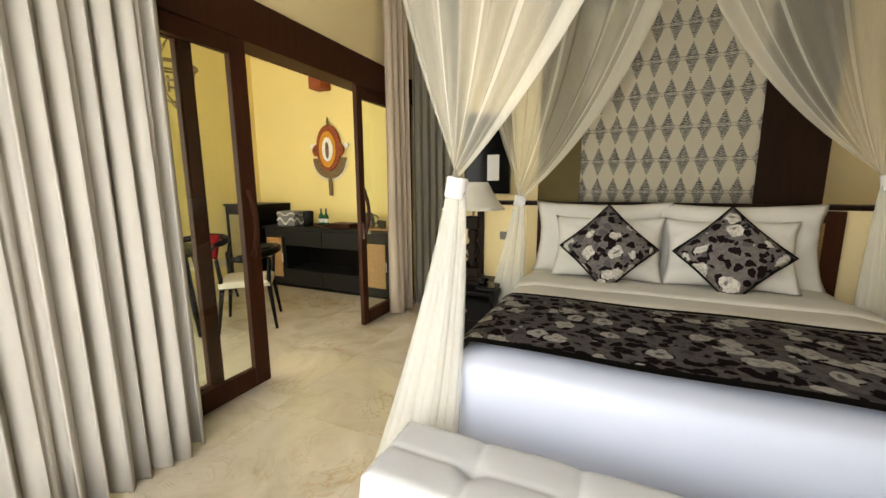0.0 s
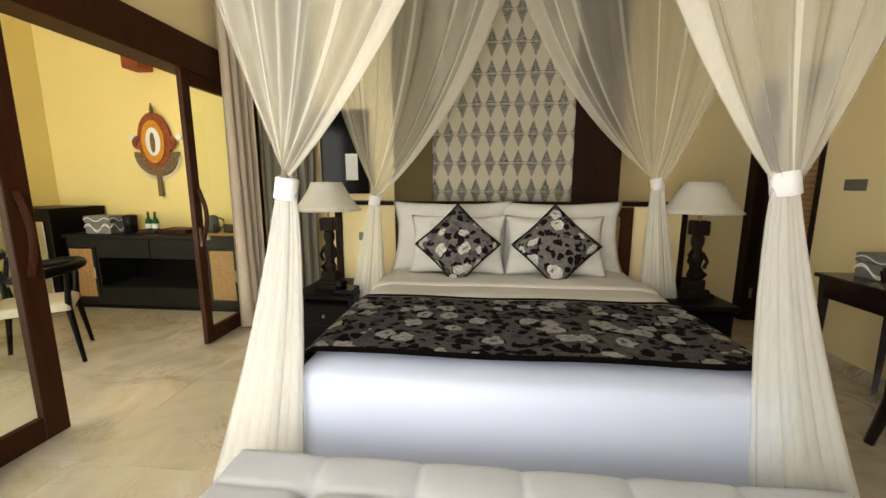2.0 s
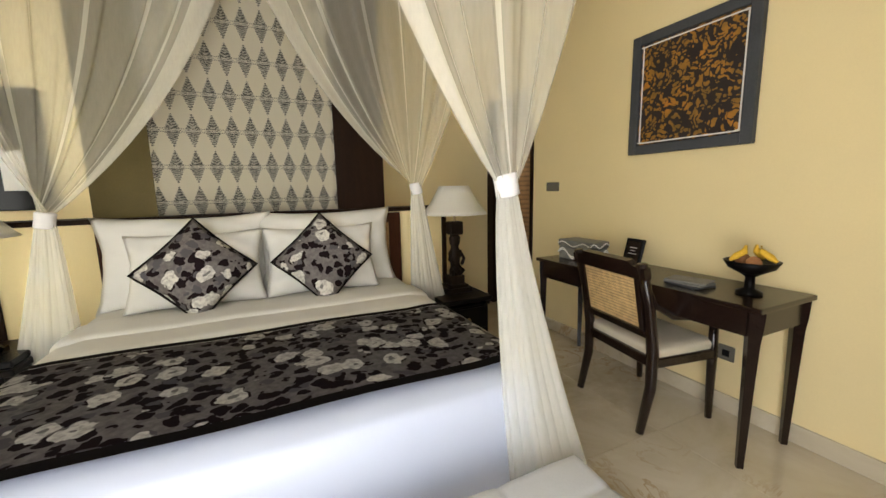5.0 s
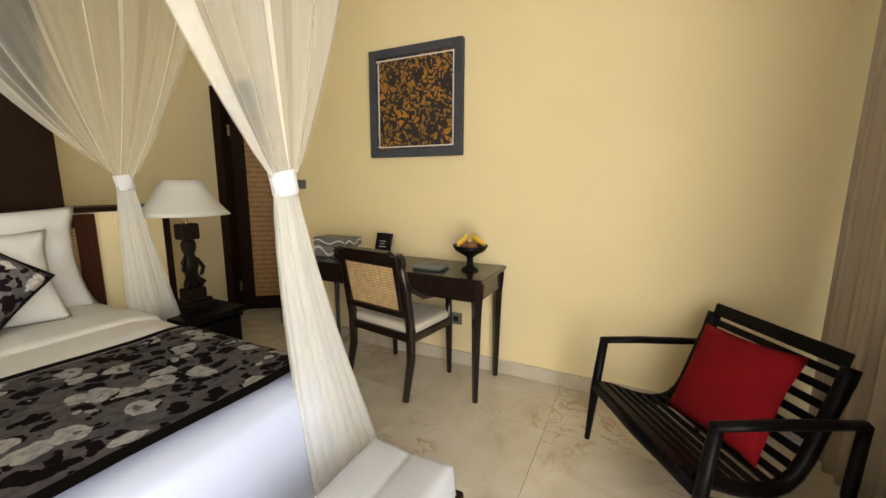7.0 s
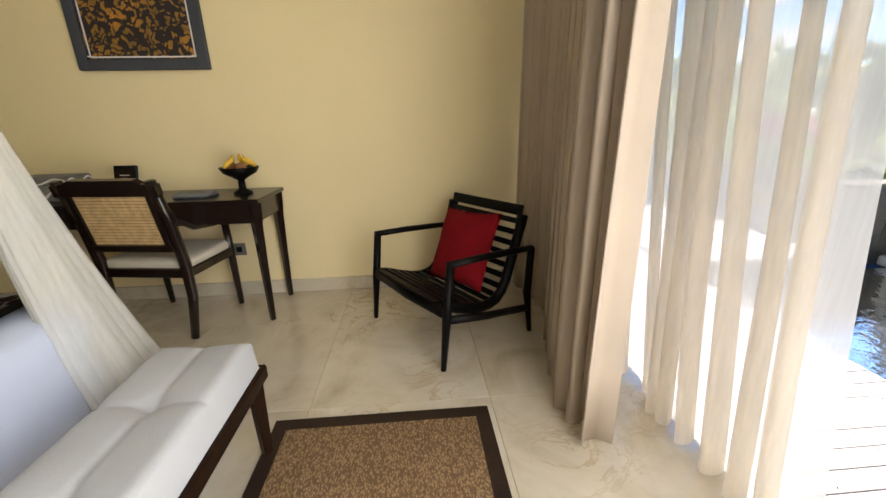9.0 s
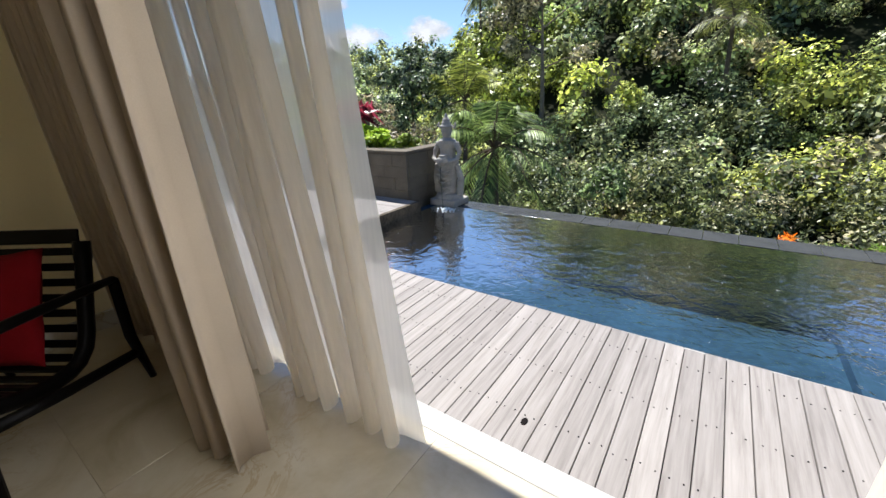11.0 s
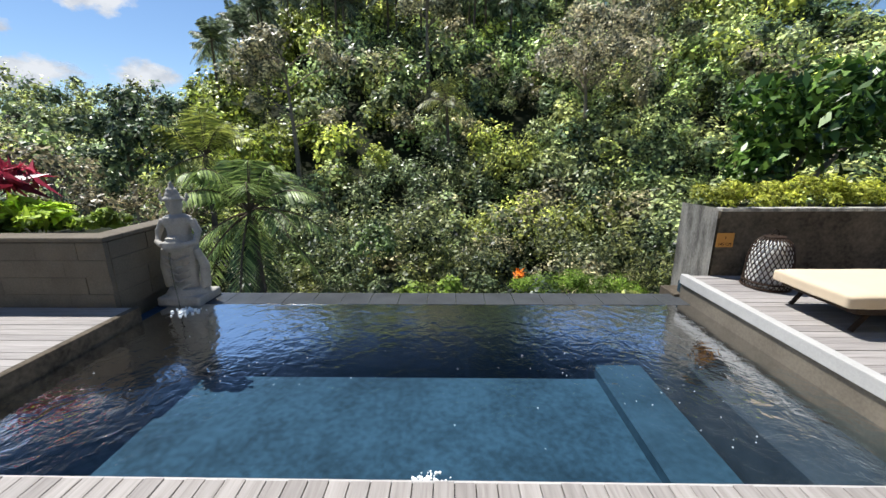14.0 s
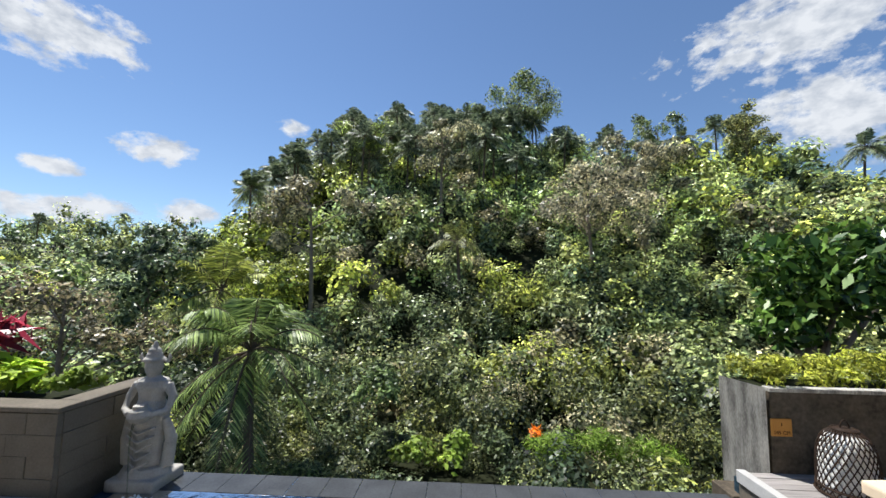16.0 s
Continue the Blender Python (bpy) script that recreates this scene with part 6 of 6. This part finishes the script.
    return p, nn, size * rng.uniform(0.5, 1.5, count), np.tile(tint, (count, 1)) * (tone[which] * rng.uniform(0.8, 1.2, count))[:, None]


TONES = [(1.0, 1.0, 1.0), (0.55, 0.66, 0.70), (1.35, 1.32, 0.8), (0.34, 0.45, 0.50), (1.05, 1.05, 0.9), (1.65, 1.6, 0.75), (1.3, 1.25, 1.0), (0.95, 1.08, 1.05), (1.1, 1.25, 0.9), (0.62, 0.72, 0.68), (1.3, 1.35, 1.15)]
rng = np.random.default_rng(4)
acc = []
for k in range(2300):
    a = rng.uniform(-62, 62)
    r = 7.6 + 74 * rng.uniform(0, 1) ** 0.85
    if k > 2000:
        a, r = rng.uniform(22, 62), rng.uniform(80, 158)
    x, y = CAMX + r * math.sin(radians(a)), CAMY - r * math.cos(radians(a))
    R = (0.9 + 2.1 * rng.uniform() ** 1.6) * (0.55 + r / 75)
    if r > 80:
        R *= 0.9
    if r < 14:
        R = rng.uniform(0.4, 1.25)
    if k > 1900 and k <= 2000:
        a, r = rng.uniform(14, 31), rng.uniform(10.5, 18)
        x, y, R = CAMX + r * math.sin(radians(a)), CAMY - r * math.cos(radians(a)), rng.uniform(0.5, 1.0)
    elif 20 < a < 36 and r < 15:
        R = rng.uniform(0.3, 0.6)
    elif 23 < a < 33 and 13 < r < 21:
        R = rng.uniform(0.5, 0.8)
    # leaf tint rises with distance: sunlit far slope and shaded near growth put into colour
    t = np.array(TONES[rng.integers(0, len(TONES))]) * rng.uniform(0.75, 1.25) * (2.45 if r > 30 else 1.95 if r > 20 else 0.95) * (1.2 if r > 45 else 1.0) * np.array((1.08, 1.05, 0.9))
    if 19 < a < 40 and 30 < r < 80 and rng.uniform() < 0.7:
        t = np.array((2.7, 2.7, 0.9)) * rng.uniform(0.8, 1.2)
    elif rng.uniform() < 0.07:
        t = np.array((2.9, 2.3, 2.4))
    n = int(640 if r < 20 else 440 if r < 35 else 275 if r < 80 else 100)
    kind = rng.uniform()
    leaf = R * (rng.uniform(0.042, 0.062) if kind < 0.45 else rng.uniform(0.068, 0.11)) * (0.75 if r < 20 else 1.0)
    leaf = min(leaf, max(0.068, 0.0058 * r))
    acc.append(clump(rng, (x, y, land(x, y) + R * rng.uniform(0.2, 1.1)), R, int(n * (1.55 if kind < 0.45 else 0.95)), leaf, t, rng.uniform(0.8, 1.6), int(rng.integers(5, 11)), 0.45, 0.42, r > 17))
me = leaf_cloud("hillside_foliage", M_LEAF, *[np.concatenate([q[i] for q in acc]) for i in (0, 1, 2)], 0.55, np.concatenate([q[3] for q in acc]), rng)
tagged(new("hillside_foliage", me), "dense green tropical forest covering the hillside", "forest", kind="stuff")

# large leaves inside the crowns, tinted down to paint the shade between outer leaves
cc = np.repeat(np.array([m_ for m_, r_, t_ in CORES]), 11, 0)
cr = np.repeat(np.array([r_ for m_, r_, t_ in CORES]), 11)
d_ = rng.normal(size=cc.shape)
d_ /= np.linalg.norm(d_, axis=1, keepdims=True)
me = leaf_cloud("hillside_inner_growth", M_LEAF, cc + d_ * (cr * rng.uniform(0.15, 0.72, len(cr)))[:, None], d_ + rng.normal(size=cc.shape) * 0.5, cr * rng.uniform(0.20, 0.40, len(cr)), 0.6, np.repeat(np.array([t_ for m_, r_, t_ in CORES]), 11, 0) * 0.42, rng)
tagged(new("hillside_inner_growth", me), "large inner leaves darkened to paint shade inside the forest crowns", "forest", kind="stuff")


def bush(name, places, material, tint, label, category, aspect=0.5, kind="", seed=1):
    g = np.random.default_rng(seed)
    q = [clump(g, p, r, n, s, np.array(tint) * g.uniform(0.85, 1.15), f) for p, r, n, s, f in places]
    me = leaf_cloud(name, material, *[np.concatenate([w[i] for w in q]) for i in (0, 1, 2)], aspect, np.concatenate([w[3] for w in q]), g)
    return tagged(new(name, me), label, category, kind=kind)


def tree(at, h, r, leaves, size, tint, label, seed, lean=0.3, open_=0.55, rise=0.5, material=None):
    """Tapered trunk, forking limbs and a crown of separate leaf mounds."""
    g = np.random.default_rng(seed)
    th = thing("tree", at, label, "tree")
    base = Vector(at)
    tip = base + Vector((g.uniform(-lean, lean), g.uniform(-lean, lean), h))
    bm = bmesh.new()
    rod(bm, [base - Vector((0, 0, 0.6)), base.lerp(tip, 0.4) + Vector((g.uniform(-.2, .2), g.uniform(-.2, .2), 0)), tip], [0.035 * h ** 0.8, 0.025 * h ** 0.8, 0.008 * h ** 0.8], 7)
    q = []
    for k in range(16):
        s = g.uniform(open_, 1.0)
        o = base.lerp(tip, s)
        e = o + Vector((g.normal() * r * 0.55, g.normal() * r * 0.55, g.uniform(0.05, rise) * r))
        rod(bm, [o, o.lerp(e, 0.5) + Vector((0, 0, 0.1 * r)), e], [0.010 * h ** 0.8, 0.006 * h ** 0.8, 0.003 * h ** 0.8], 5)
        q.append(clump(g, tuple(e), r * g.uniform(0.28, 0.45), leaves // 16, size, np.array(tint) * g.uniform(0.85, 1.15), 0.5, 8, 0.4))
    part("trunk", bm, M_BARK, th)
    me = leaf_cloud("crown", material or M_LEAF, *[np.concatenate([w[i] for w in q]) for i in (0, 1, 2)], 0.5, np.concatenate([w[3] for w in q]), g)
    ob = new("crown", me)
    ob.parent = th
    ob.matrix_parent_inverse = th.matrix_basis.inverted()
    return th


def palm(at, h, length, fronds, leaflets, tint, label, seed, droop=1.0, group="", blade=0.30):
    g = np.random.default_rng(seed)
    th = thing("palm_tree", at, label, "palm tree", group)
    base = Vector(at)
    tip = base + Vector((g.uniform(-.06, .06) * h, g.uniform(-.06, .06) * h, h))
    bm = bmesh.new()
    if h > 0.5:
        rod(bm, [base - Vector((0, 0, 0.5)), base.lerp(tip, 0.5) + Vector((g.uniform(-.02, .02) * h, 0, 0)), tip], [0.18, 0.13, 0.11], 8)
    P_, N_, S_, T_ = [], [], [], []
    for k in range(fronds):
        a = 2.39996 * k + g.uniform(-.3, .3)
        el = radians(g.uniform(-32, 78)) if k > 2 else radians(80)
        L = length * g.uniform(0.8, 1.1)
        hd = Vector((math.cos(a), math.sin(a), 0))
        pts = []
        for j in range(9):
            s = j / 8
            pts.append(tip + hd * L * s * math.cos(el) * (1 - 0.15 * s) + Vector((0, 0, L * (s * math.sin(el) - droop * 0.55 * s * s))))
        rod(bm, pts, [0.03 * (1 - 0.8 * j / 8) * length / 3 for j in range(9)], 4)
        side = hd.cross(Vector((0, 0, 1)))
        for j in range(leaflets):
            s = 0.12 + 0.86 * j / leaflets
            i = min(int(s * 8), 7)
            o = pts[i].lerp(pts[i + 1], s * 8 - i)
            dirn = (pts[i + 1] - pts[i]).normalized()
            ll = L * blade * math.sin(math.pi * (0.12 + 0.80 * s)) * g.uniform(0.85, 1.1)
            for sg_ in (1, -1):
                out_ = (side * sg_ * 0.85 + dirn * 0.55 - Vector((0, 0, g.uniform(0.25, 0.7)))).normalized()
                P_.append((o, out_, ll, dirn))
                T_.append(np.array(tint) * g.uniform(0.8, 1.25))
    vs, n = [], len(P_)
    for o, d, ll, along in P_:
        w = along * ll * (0.045 if h < 9 else 0.11)
        vs += [o, o + d * ll * 0.45 + w, o + d * ll - Vector((0, 0, ll * 0.12)), o + d * ll * 0.45 - w]
    me = bpy.data.meshes.new("crown")
    me.from_pydata([tuple(v) for v in vs], [], [(4 * i, 4 * i + 1, 4 * i + 2, 4 * i + 3) for i in range(n)])
    col = me.color_attributes.new("tint", "FLOAT_COLOR", "POINT")
    col.data.foreach_set("color", np.repeat(np.c_[np.array(T_), np.ones(n)], 4, 0).astype(np.float32).ravel())
    me.materials.append(M_PALM)
    part("trunk", bm, M_PALMBARK, th)
    ob = new("crown", me)
    ob.parent = th
    ob.matrix_parent_inverse = th.matrix_basis.inverted()
    return th


def spot(a, r):
    x, y = CAMX + r * math.sin(radians(a)), CAMY - r * math.cos(radians(a))
    return x, y, land(x, y)


# big feathery palm below the terrace, and a second behind it
x, y, z = spot(28, 12.5)
palm((x, y, z), 4.1, 3.4, 30, 40, (2.1, 2.4, 1.2), "large feather palm with drooping fronds below the pool", 21, 1.0, "", 0.22)
x, y, z = spot(33, 23)
palm((x, y, z), 5.8, 3.6, 18, 28, (3.2, 3.0, 1.1), "yellow-green feather palm behind the statue", 22, 0.6)
x, y, z = spot(0.5, 31)
palm((x, y, z), 5.5, 3.2, 16, 24, (1.7, 1.6, 0.8), "young yellow-green palm among the forest bushes", 23, 0.9)
x, y, z = spot(-17, 22)
palm((x, y, z), 1.0, 2.6, 18, 24, (1.4, 1.5, 0.8), "low feathery palm below the pool edge", 24, 1.0)
kinds = [palm((0, 0, 0), 9.5, 3.4, 24, 18, (1.9, 1.95, 1.9), "tall coconut palm on the forest ridge", 31 + k, 0.7, "ridge palms", 0.27) for k in range(3)]
g = np.random.default_rng(9)
for k in range(96):
    a = g.uniform(-16, 27) if k < 72 else g.uniform(-45, 60)
    r = g.uniform(48, 77) if a < 30 else g.uniform(120, 155)
    x, y, z = spot(a, r)
    m = pose(x, y, z - g.uniform(-0.8, 3.2), 0, 0, g.uniform(0, 360))
    if k < 3:
        kinds[k].matrix_basis = m
    else:
        copy_thing(kinds[k % 3], m)
# slender bare-stemmed trees and the tall feathery ridge tree
for a, r, h, cr, n, s, tint, label, seed in (
        (21.5, 30, 10.0, 3.2, 5200, 0.14, (2.0, 1.6, 1.9), "slender tree with bare grey trunk and thin crown", 41),
        (3.0, 40, 11.5, 3.4, 5200, 0.15, (1.8, 1.5, 1.7), "slender tree with bare grey trunk and thin crown", 42),
        (-18, 33, 9.0, 4.2, 8000, 0.13, (2.2, 1.75, 2.2), "greyish brown fine-leaved tree on the slope", 43),
        (-25, 42, 11, 4.4, 7000, 0.15, (2.1, 1.7, 2.0), "greyish brown fine-leaved tree on the slope", 44),
        (-8.0, 72, 12.0, 8.0, 9000, 0.20, (1.2, 1.25, 0.9), "tall spreading tree above the forest ridge", 45),
        (-27, 72, 10, 4.5, 4200, 0.18, (1.1, 1.15, 0.9), "spreading tree above the forest ridge", 46),
        (-36, 66, 9, 4.0, 3600, 0.18, (1.6, 1.4, 1.1), "pale fine-leaved tree on the ridge", 47),
        (40, 26, 7.6, 3.4, 5400, 0.13, (0.55, 0.65, 0.6), "dark dense tree beyond the planter wall", 48),
        (47, 18, 5.6, 2.6, 5200, 0.075, (1.15, 0.85, 0.9), "brownish fine-leaved shrub tree beyond the wall", 49),
        (14, 52, 10, 3.6, 3600, 0.16, (1.5, 1.6, 0.8), "bright green spreading tree on the slope", 50)):
    x, y, z = spot(a, r)
    tree((x, y, z), h, cr, n, s, tuple(1.5 * v for v in tint), label, seed, open_=0.15 if seed in (48, 49) else 0.82 if seed == 45 else 0.55, rise=0.16 if seed == 45 else 0.5)
# round shrubs and herbs just below the pool edge
x, y, z = spot(10.5, 13)
bush("shrub", [((x, y, -2.0), 1.15, 1500, 0.075, 1.15)], M_LEAF, (1.0, 1.25, 0.8), "rounded fresh green shrub below the pool", "shrub", seed=61)
x, y, z = spot(2, 11.0)
bush("shrub", [((x, y, -3.0), 0.75, 700, 0.07, 0.7), ((x + 0.9, y, -3.1), 0.7, 600, 0.07, 0.7)], M_LIME, (0.75, 0.9, 0.8), "pale green leafy shrub below the pool", "shrub", 0.6, seed=62)
x, y, z = spot(-13, 11.5)
bush("shrub", [((x - 0.8 * k, y + 0.2 * k, -2.9), 0.8, 900, 0.11, 0.8) for k in range(4)], M_LIME, (0.55, 0.75, 0.5), "tall grassy green clump below the pool", "shrub", 0.10, seed=63)
x, y, z = spot(-10.5, 10.6)
bush("flower_plant", [((x, y, -2.25), 0.24, 90, 0.10, 1.2)], M_LIME, (2.2, 0.55, 0.2), "small orange flowering plant below the pool", "plant", 0.25, seed=64)
# planting in the two planters
bush("planter_hedge", [((-2.86 - 0.28 * k, -5.92 - 0.06 * (k % 3), 0.78), 0.26, 1500, 0.019, 0.9) for k in range(12)], M_LIME, (1.35, 1.25, 1.0), "clipped yellow-green hedge in the concrete planter", "hedge", 0.4, seed=65)
bt = thing("big_leaf_tree", (-5.4, -8.3, -4.2), "broad-leaved glossy green tree behind the planter", "tree")
part("trunk", rod(bmesh.new(), [(-5.4, -8.3, -4.6), (-5.35, -8.3, -1.0), (-5.3, -8.35, 1.4)], [0.16, 0.12, 0.05], 8), M_BARK, bt)
g = np.random.default_rng(66)
for c, r, n in (((-5.7, -8.2, 1.5), 1.05, 1300), ((-6.8, -8.4, 1.7), 1.1, 1100), ((-5.0, -8.5, 0.95), 0.65, 500)):
    q = clump(g, c, r, n, 0.105, np.array((1.0, 1.0, 0.9)), 0.9, 12, 0.5, 1.5)
    ob = new("crown", leaf_cloud("crown", M_BIGLEAF, q[0], q[1], q[2], 0.42, q[3], g))
    ob.parent = bt
    ob.matrix_parent_inverse = bt.matrix_basis.inverted()
    e = Vector(c)
    part("limb", rod(bmesh.new(), [(-5.35, -8.3, 0.2), e.lerp(Vector((-5.35, -8.3, 0.2)), 0.4) + Vector((0, 0, 0.1)), e], [0.06, 0.04, 0.015], 6), M_BARK, bt)
bush("planter_shrub", [((3.35 + 0.45 * k, -5.65 - 0.1 * (k % 2), 0.58), 0.24, 380, 0.045, 0.7) for k in range(5)], M_LIME, (0.8, 0.95, 0.7), "low green shrub in the stone planter", "shrub", 0.45, seed=67)
bush("planter_shrub", [((3.75 + 0.4 * k, -5.55, 0.66), 0.25, 260, 0.075, 0.9) for k in range(5)], M_LIME, (1.25, 1.5, 0.6), "bright yellow-green leafy shrub in the stone planter", "shrub", 0.35, seed=68)
bush("red_plant", [((4.42, -5.75, 0.93), 0.34, 150, 0.16, 0.9)], M_REDLEAF, (1, 1, 1), "red long-leaved plant in the stone planter", "plant", 0.16, seed=69)

# ---- clouds far off ----
M_CLOUD, n_, l_, b_ = nodes_of("cloud")
n_.remove(b_)
tcl = coords(n_, l_, (1, 1, 1), "Generated")
gr = n_.new("ShaderNodeTexGradient")
gr.gradient_type = "SPHERICAL"
mp_ = n_.new("ShaderNodeMapping")
mp_.inputs["Location"].default_value = (-1, 0, -1)
mp_.inputs["Scale"].default_value = (2, 0, 2)
l_.new(tcl, mp_.inputs[0])
l_.new(mp_.outputs[0], gr.inputs[0])
vo_ = coords(n_, l_, (0.016, 0.016, 0.024))
dens = mth(n_, l_, "ADD", mth(n_, l_, "MULTIPLY", gr.outputs["Fac"], 1.15), mth(n_, l_, "SUBTRACT", mth(n_, l_, "MULTIPLY", noise_tex(n_, l_, vo_, 1.0, 9, 0.6), 2.0), 1.52))
dens = mth(n_, l_, "MULTIPLY", dens, 3.2)
cl = n_.new("ShaderNodeClamp")
l_.new(dens, cl.inputs[0])
em, tr, mx_ = n_.new("ShaderNodeEmission"), n_.new("ShaderNodeBsdfTransparent"), n_.new("ShaderNodeMixShader")
l_.new(ramp(n_, l_, noise_tex(n_, l_, vo_, 1.6, 6), [(0.35, (0.62, 0.66, 0.72)), (0.6, (0.95, 0.96, 0.97))]), em.inputs[0])
em.inputs[1].default_value = 0.52
for a_, c_ in ((cl.outputs[0], mx_.inputs[0]), (tr.outputs[0], mx_.inputs[1]), (em.outputs[0], mx_.inputs[2]), (mx_.outputs[0], n_["Material Output"].inputs[0])):
    l_.new(a_, c_)


def cloud(a, el, w, h, seed):
    r = 900.0
    x, y, z = CAMX + r * math.sin(radians(a)), CAMY - r * math.cos(radians(a)), r * math.tan(radians(el))
    bm = sheet(bmesh.new(), lambda u, v: Vector((x + (u - 0.5) * w * math.cos(radians(a)), y + (u - 0.5) * w * math.sin(radians(a)), z + (v - 0.5) * h)), 2, 2)
    solo("cloud", bm, M_CLOUD, "white sunlit cumulus cloud in the sky", "cloud", "structure")


for a, el, w, h, s in ((51.1, 25.1, 473, 228, 1), (40.3, 15.5, 207, 104, 2), (48.9, 11.8, 151, 72, 3), (24.9, 20.9, 128, 60, 4), (36.6, 8.2, 221, 100, 5), (45.3, 7.8, 303, 82, 6), (51.1, 7.3, 296, 104, 7), (-42.5, 27.6, 751, 305, 8), (-44.9, 18.6, 584, 297, 9)):
    cloud(a, el, w, h, s)

# ---- floor tiles and deck boards ----
TW = 0.80
tile_mesh = {}


def floor_tile(x0, x1, y0, y1):
    key = (round(x1 - x0, 3), round(y1 - y0, 3))
    if key not in tile_mesh:
        bm = boxed(0.0007, key[0] - 0.0007, 0.0007, key[1] - 0.0007, -0.02, 0.0, 0.0008)
        tile_mesh[key] = mesh_of("tile", bm, M_MARBLE)
    ob = new("tile", tile_mesh[key])
    ob.parent = floor
    ob.matrix_parent_inverse = floor.matrix_basis.inverted()
    ob.location = (x0, y0, 0)


xs = [-5.3] + [v for v in [-2.17 + TW * k for k in range(-5, 8)] if -5.3 < v < 3.5] + [3.5]
ys = [YF] + [v for v in [-1.30 + TW * k for k in range(-1, 7)] if YF < v < 3.3] + [3.3]
for x0, x1 in zip(xs, xs[1:]):
    for y0, y1 in zip(ys, ys[1:]):
        floor_tile(x0, x1, y0, y1)


def boards(parent, x0, x1, y0, y1, ztop, along_y, pitch, seed):
    rnd = random.Random(seed)
    n = int(((x1 - x0) if along_y else (y1 - y0)) / pitch)
    bm = boxed(0.002, pitch - 0.002, y0, y1, -0.028, 0, 0.002) if along_y else boxed(x0, x1, 0.002, pitch - 0.002, -0.028, 0, 0.002)
    me = mesh_of("board", bm, M_DECK if along_y else M_DECK_X)
    for k in range(n):
        ob = new("board", me)
        ob.parent = parent
        ob.matrix_parent_inverse = parent.matrix_basis.inverted()
        ob.location = (x0 + pitch * k, rnd.uniform(-0.004, 0.004), ztop + rnd.uniform(-0.0015, 0.0015)) if along_y else (rnd.uniform(-0.004, 0.004), y0 + pitch * k, ztop + rnd.uniform(-0.0015, 0.0015))


M_DECK_X = M_DECK.copy()
M_DECK_X.name = "weathered_teak_cross"
for nd in M_DECK_X.node_tree.nodes:
    if nd.type == "MAPPING":
        nd.inputs["Scale"].default_value = (1.6, 30, 30)
boards(deck, -4.5, 4.6, -3.27, -2.205, ZD, True, 0.0875, 1)
boards(deck_r, -5.0, -2.49, -5.66, -3.30, 0.06, False, 0.0875, 2)
boards(deck_l, 2.72, 5.1, -5.09, -3.30, ZD, False, 0.0875, 3)
bm = bmesh.new()
rnd = random.Random(6)
for k in range(104):
    for y in (-2.42, -2.75, -3.10):
        for s in (0.022, 0.064):
            x = -4.5 + 0.0875 * k + s + rnd.uniform(-0.004, 0.004)
            if -2.6 < x < 2.6:
                lathe(bm, (x, y + rnd.uniform(-0.01, 0.01), ZD), [(0.0035, 0.0), (0.003, 0.0022)], 6)
nl = part("screw_heads", bm, M_BLACKPL, deck, "small dark screw heads")
tagged(nl, kind="stuff")
part("knot_hole", lathe(bmesh.new(), (0.013, -2.385, ZD), [(0.014, 0.0005), (0.010, 0.0024)], 9, 1.6), M_INK, deck, "dark knot in a board")
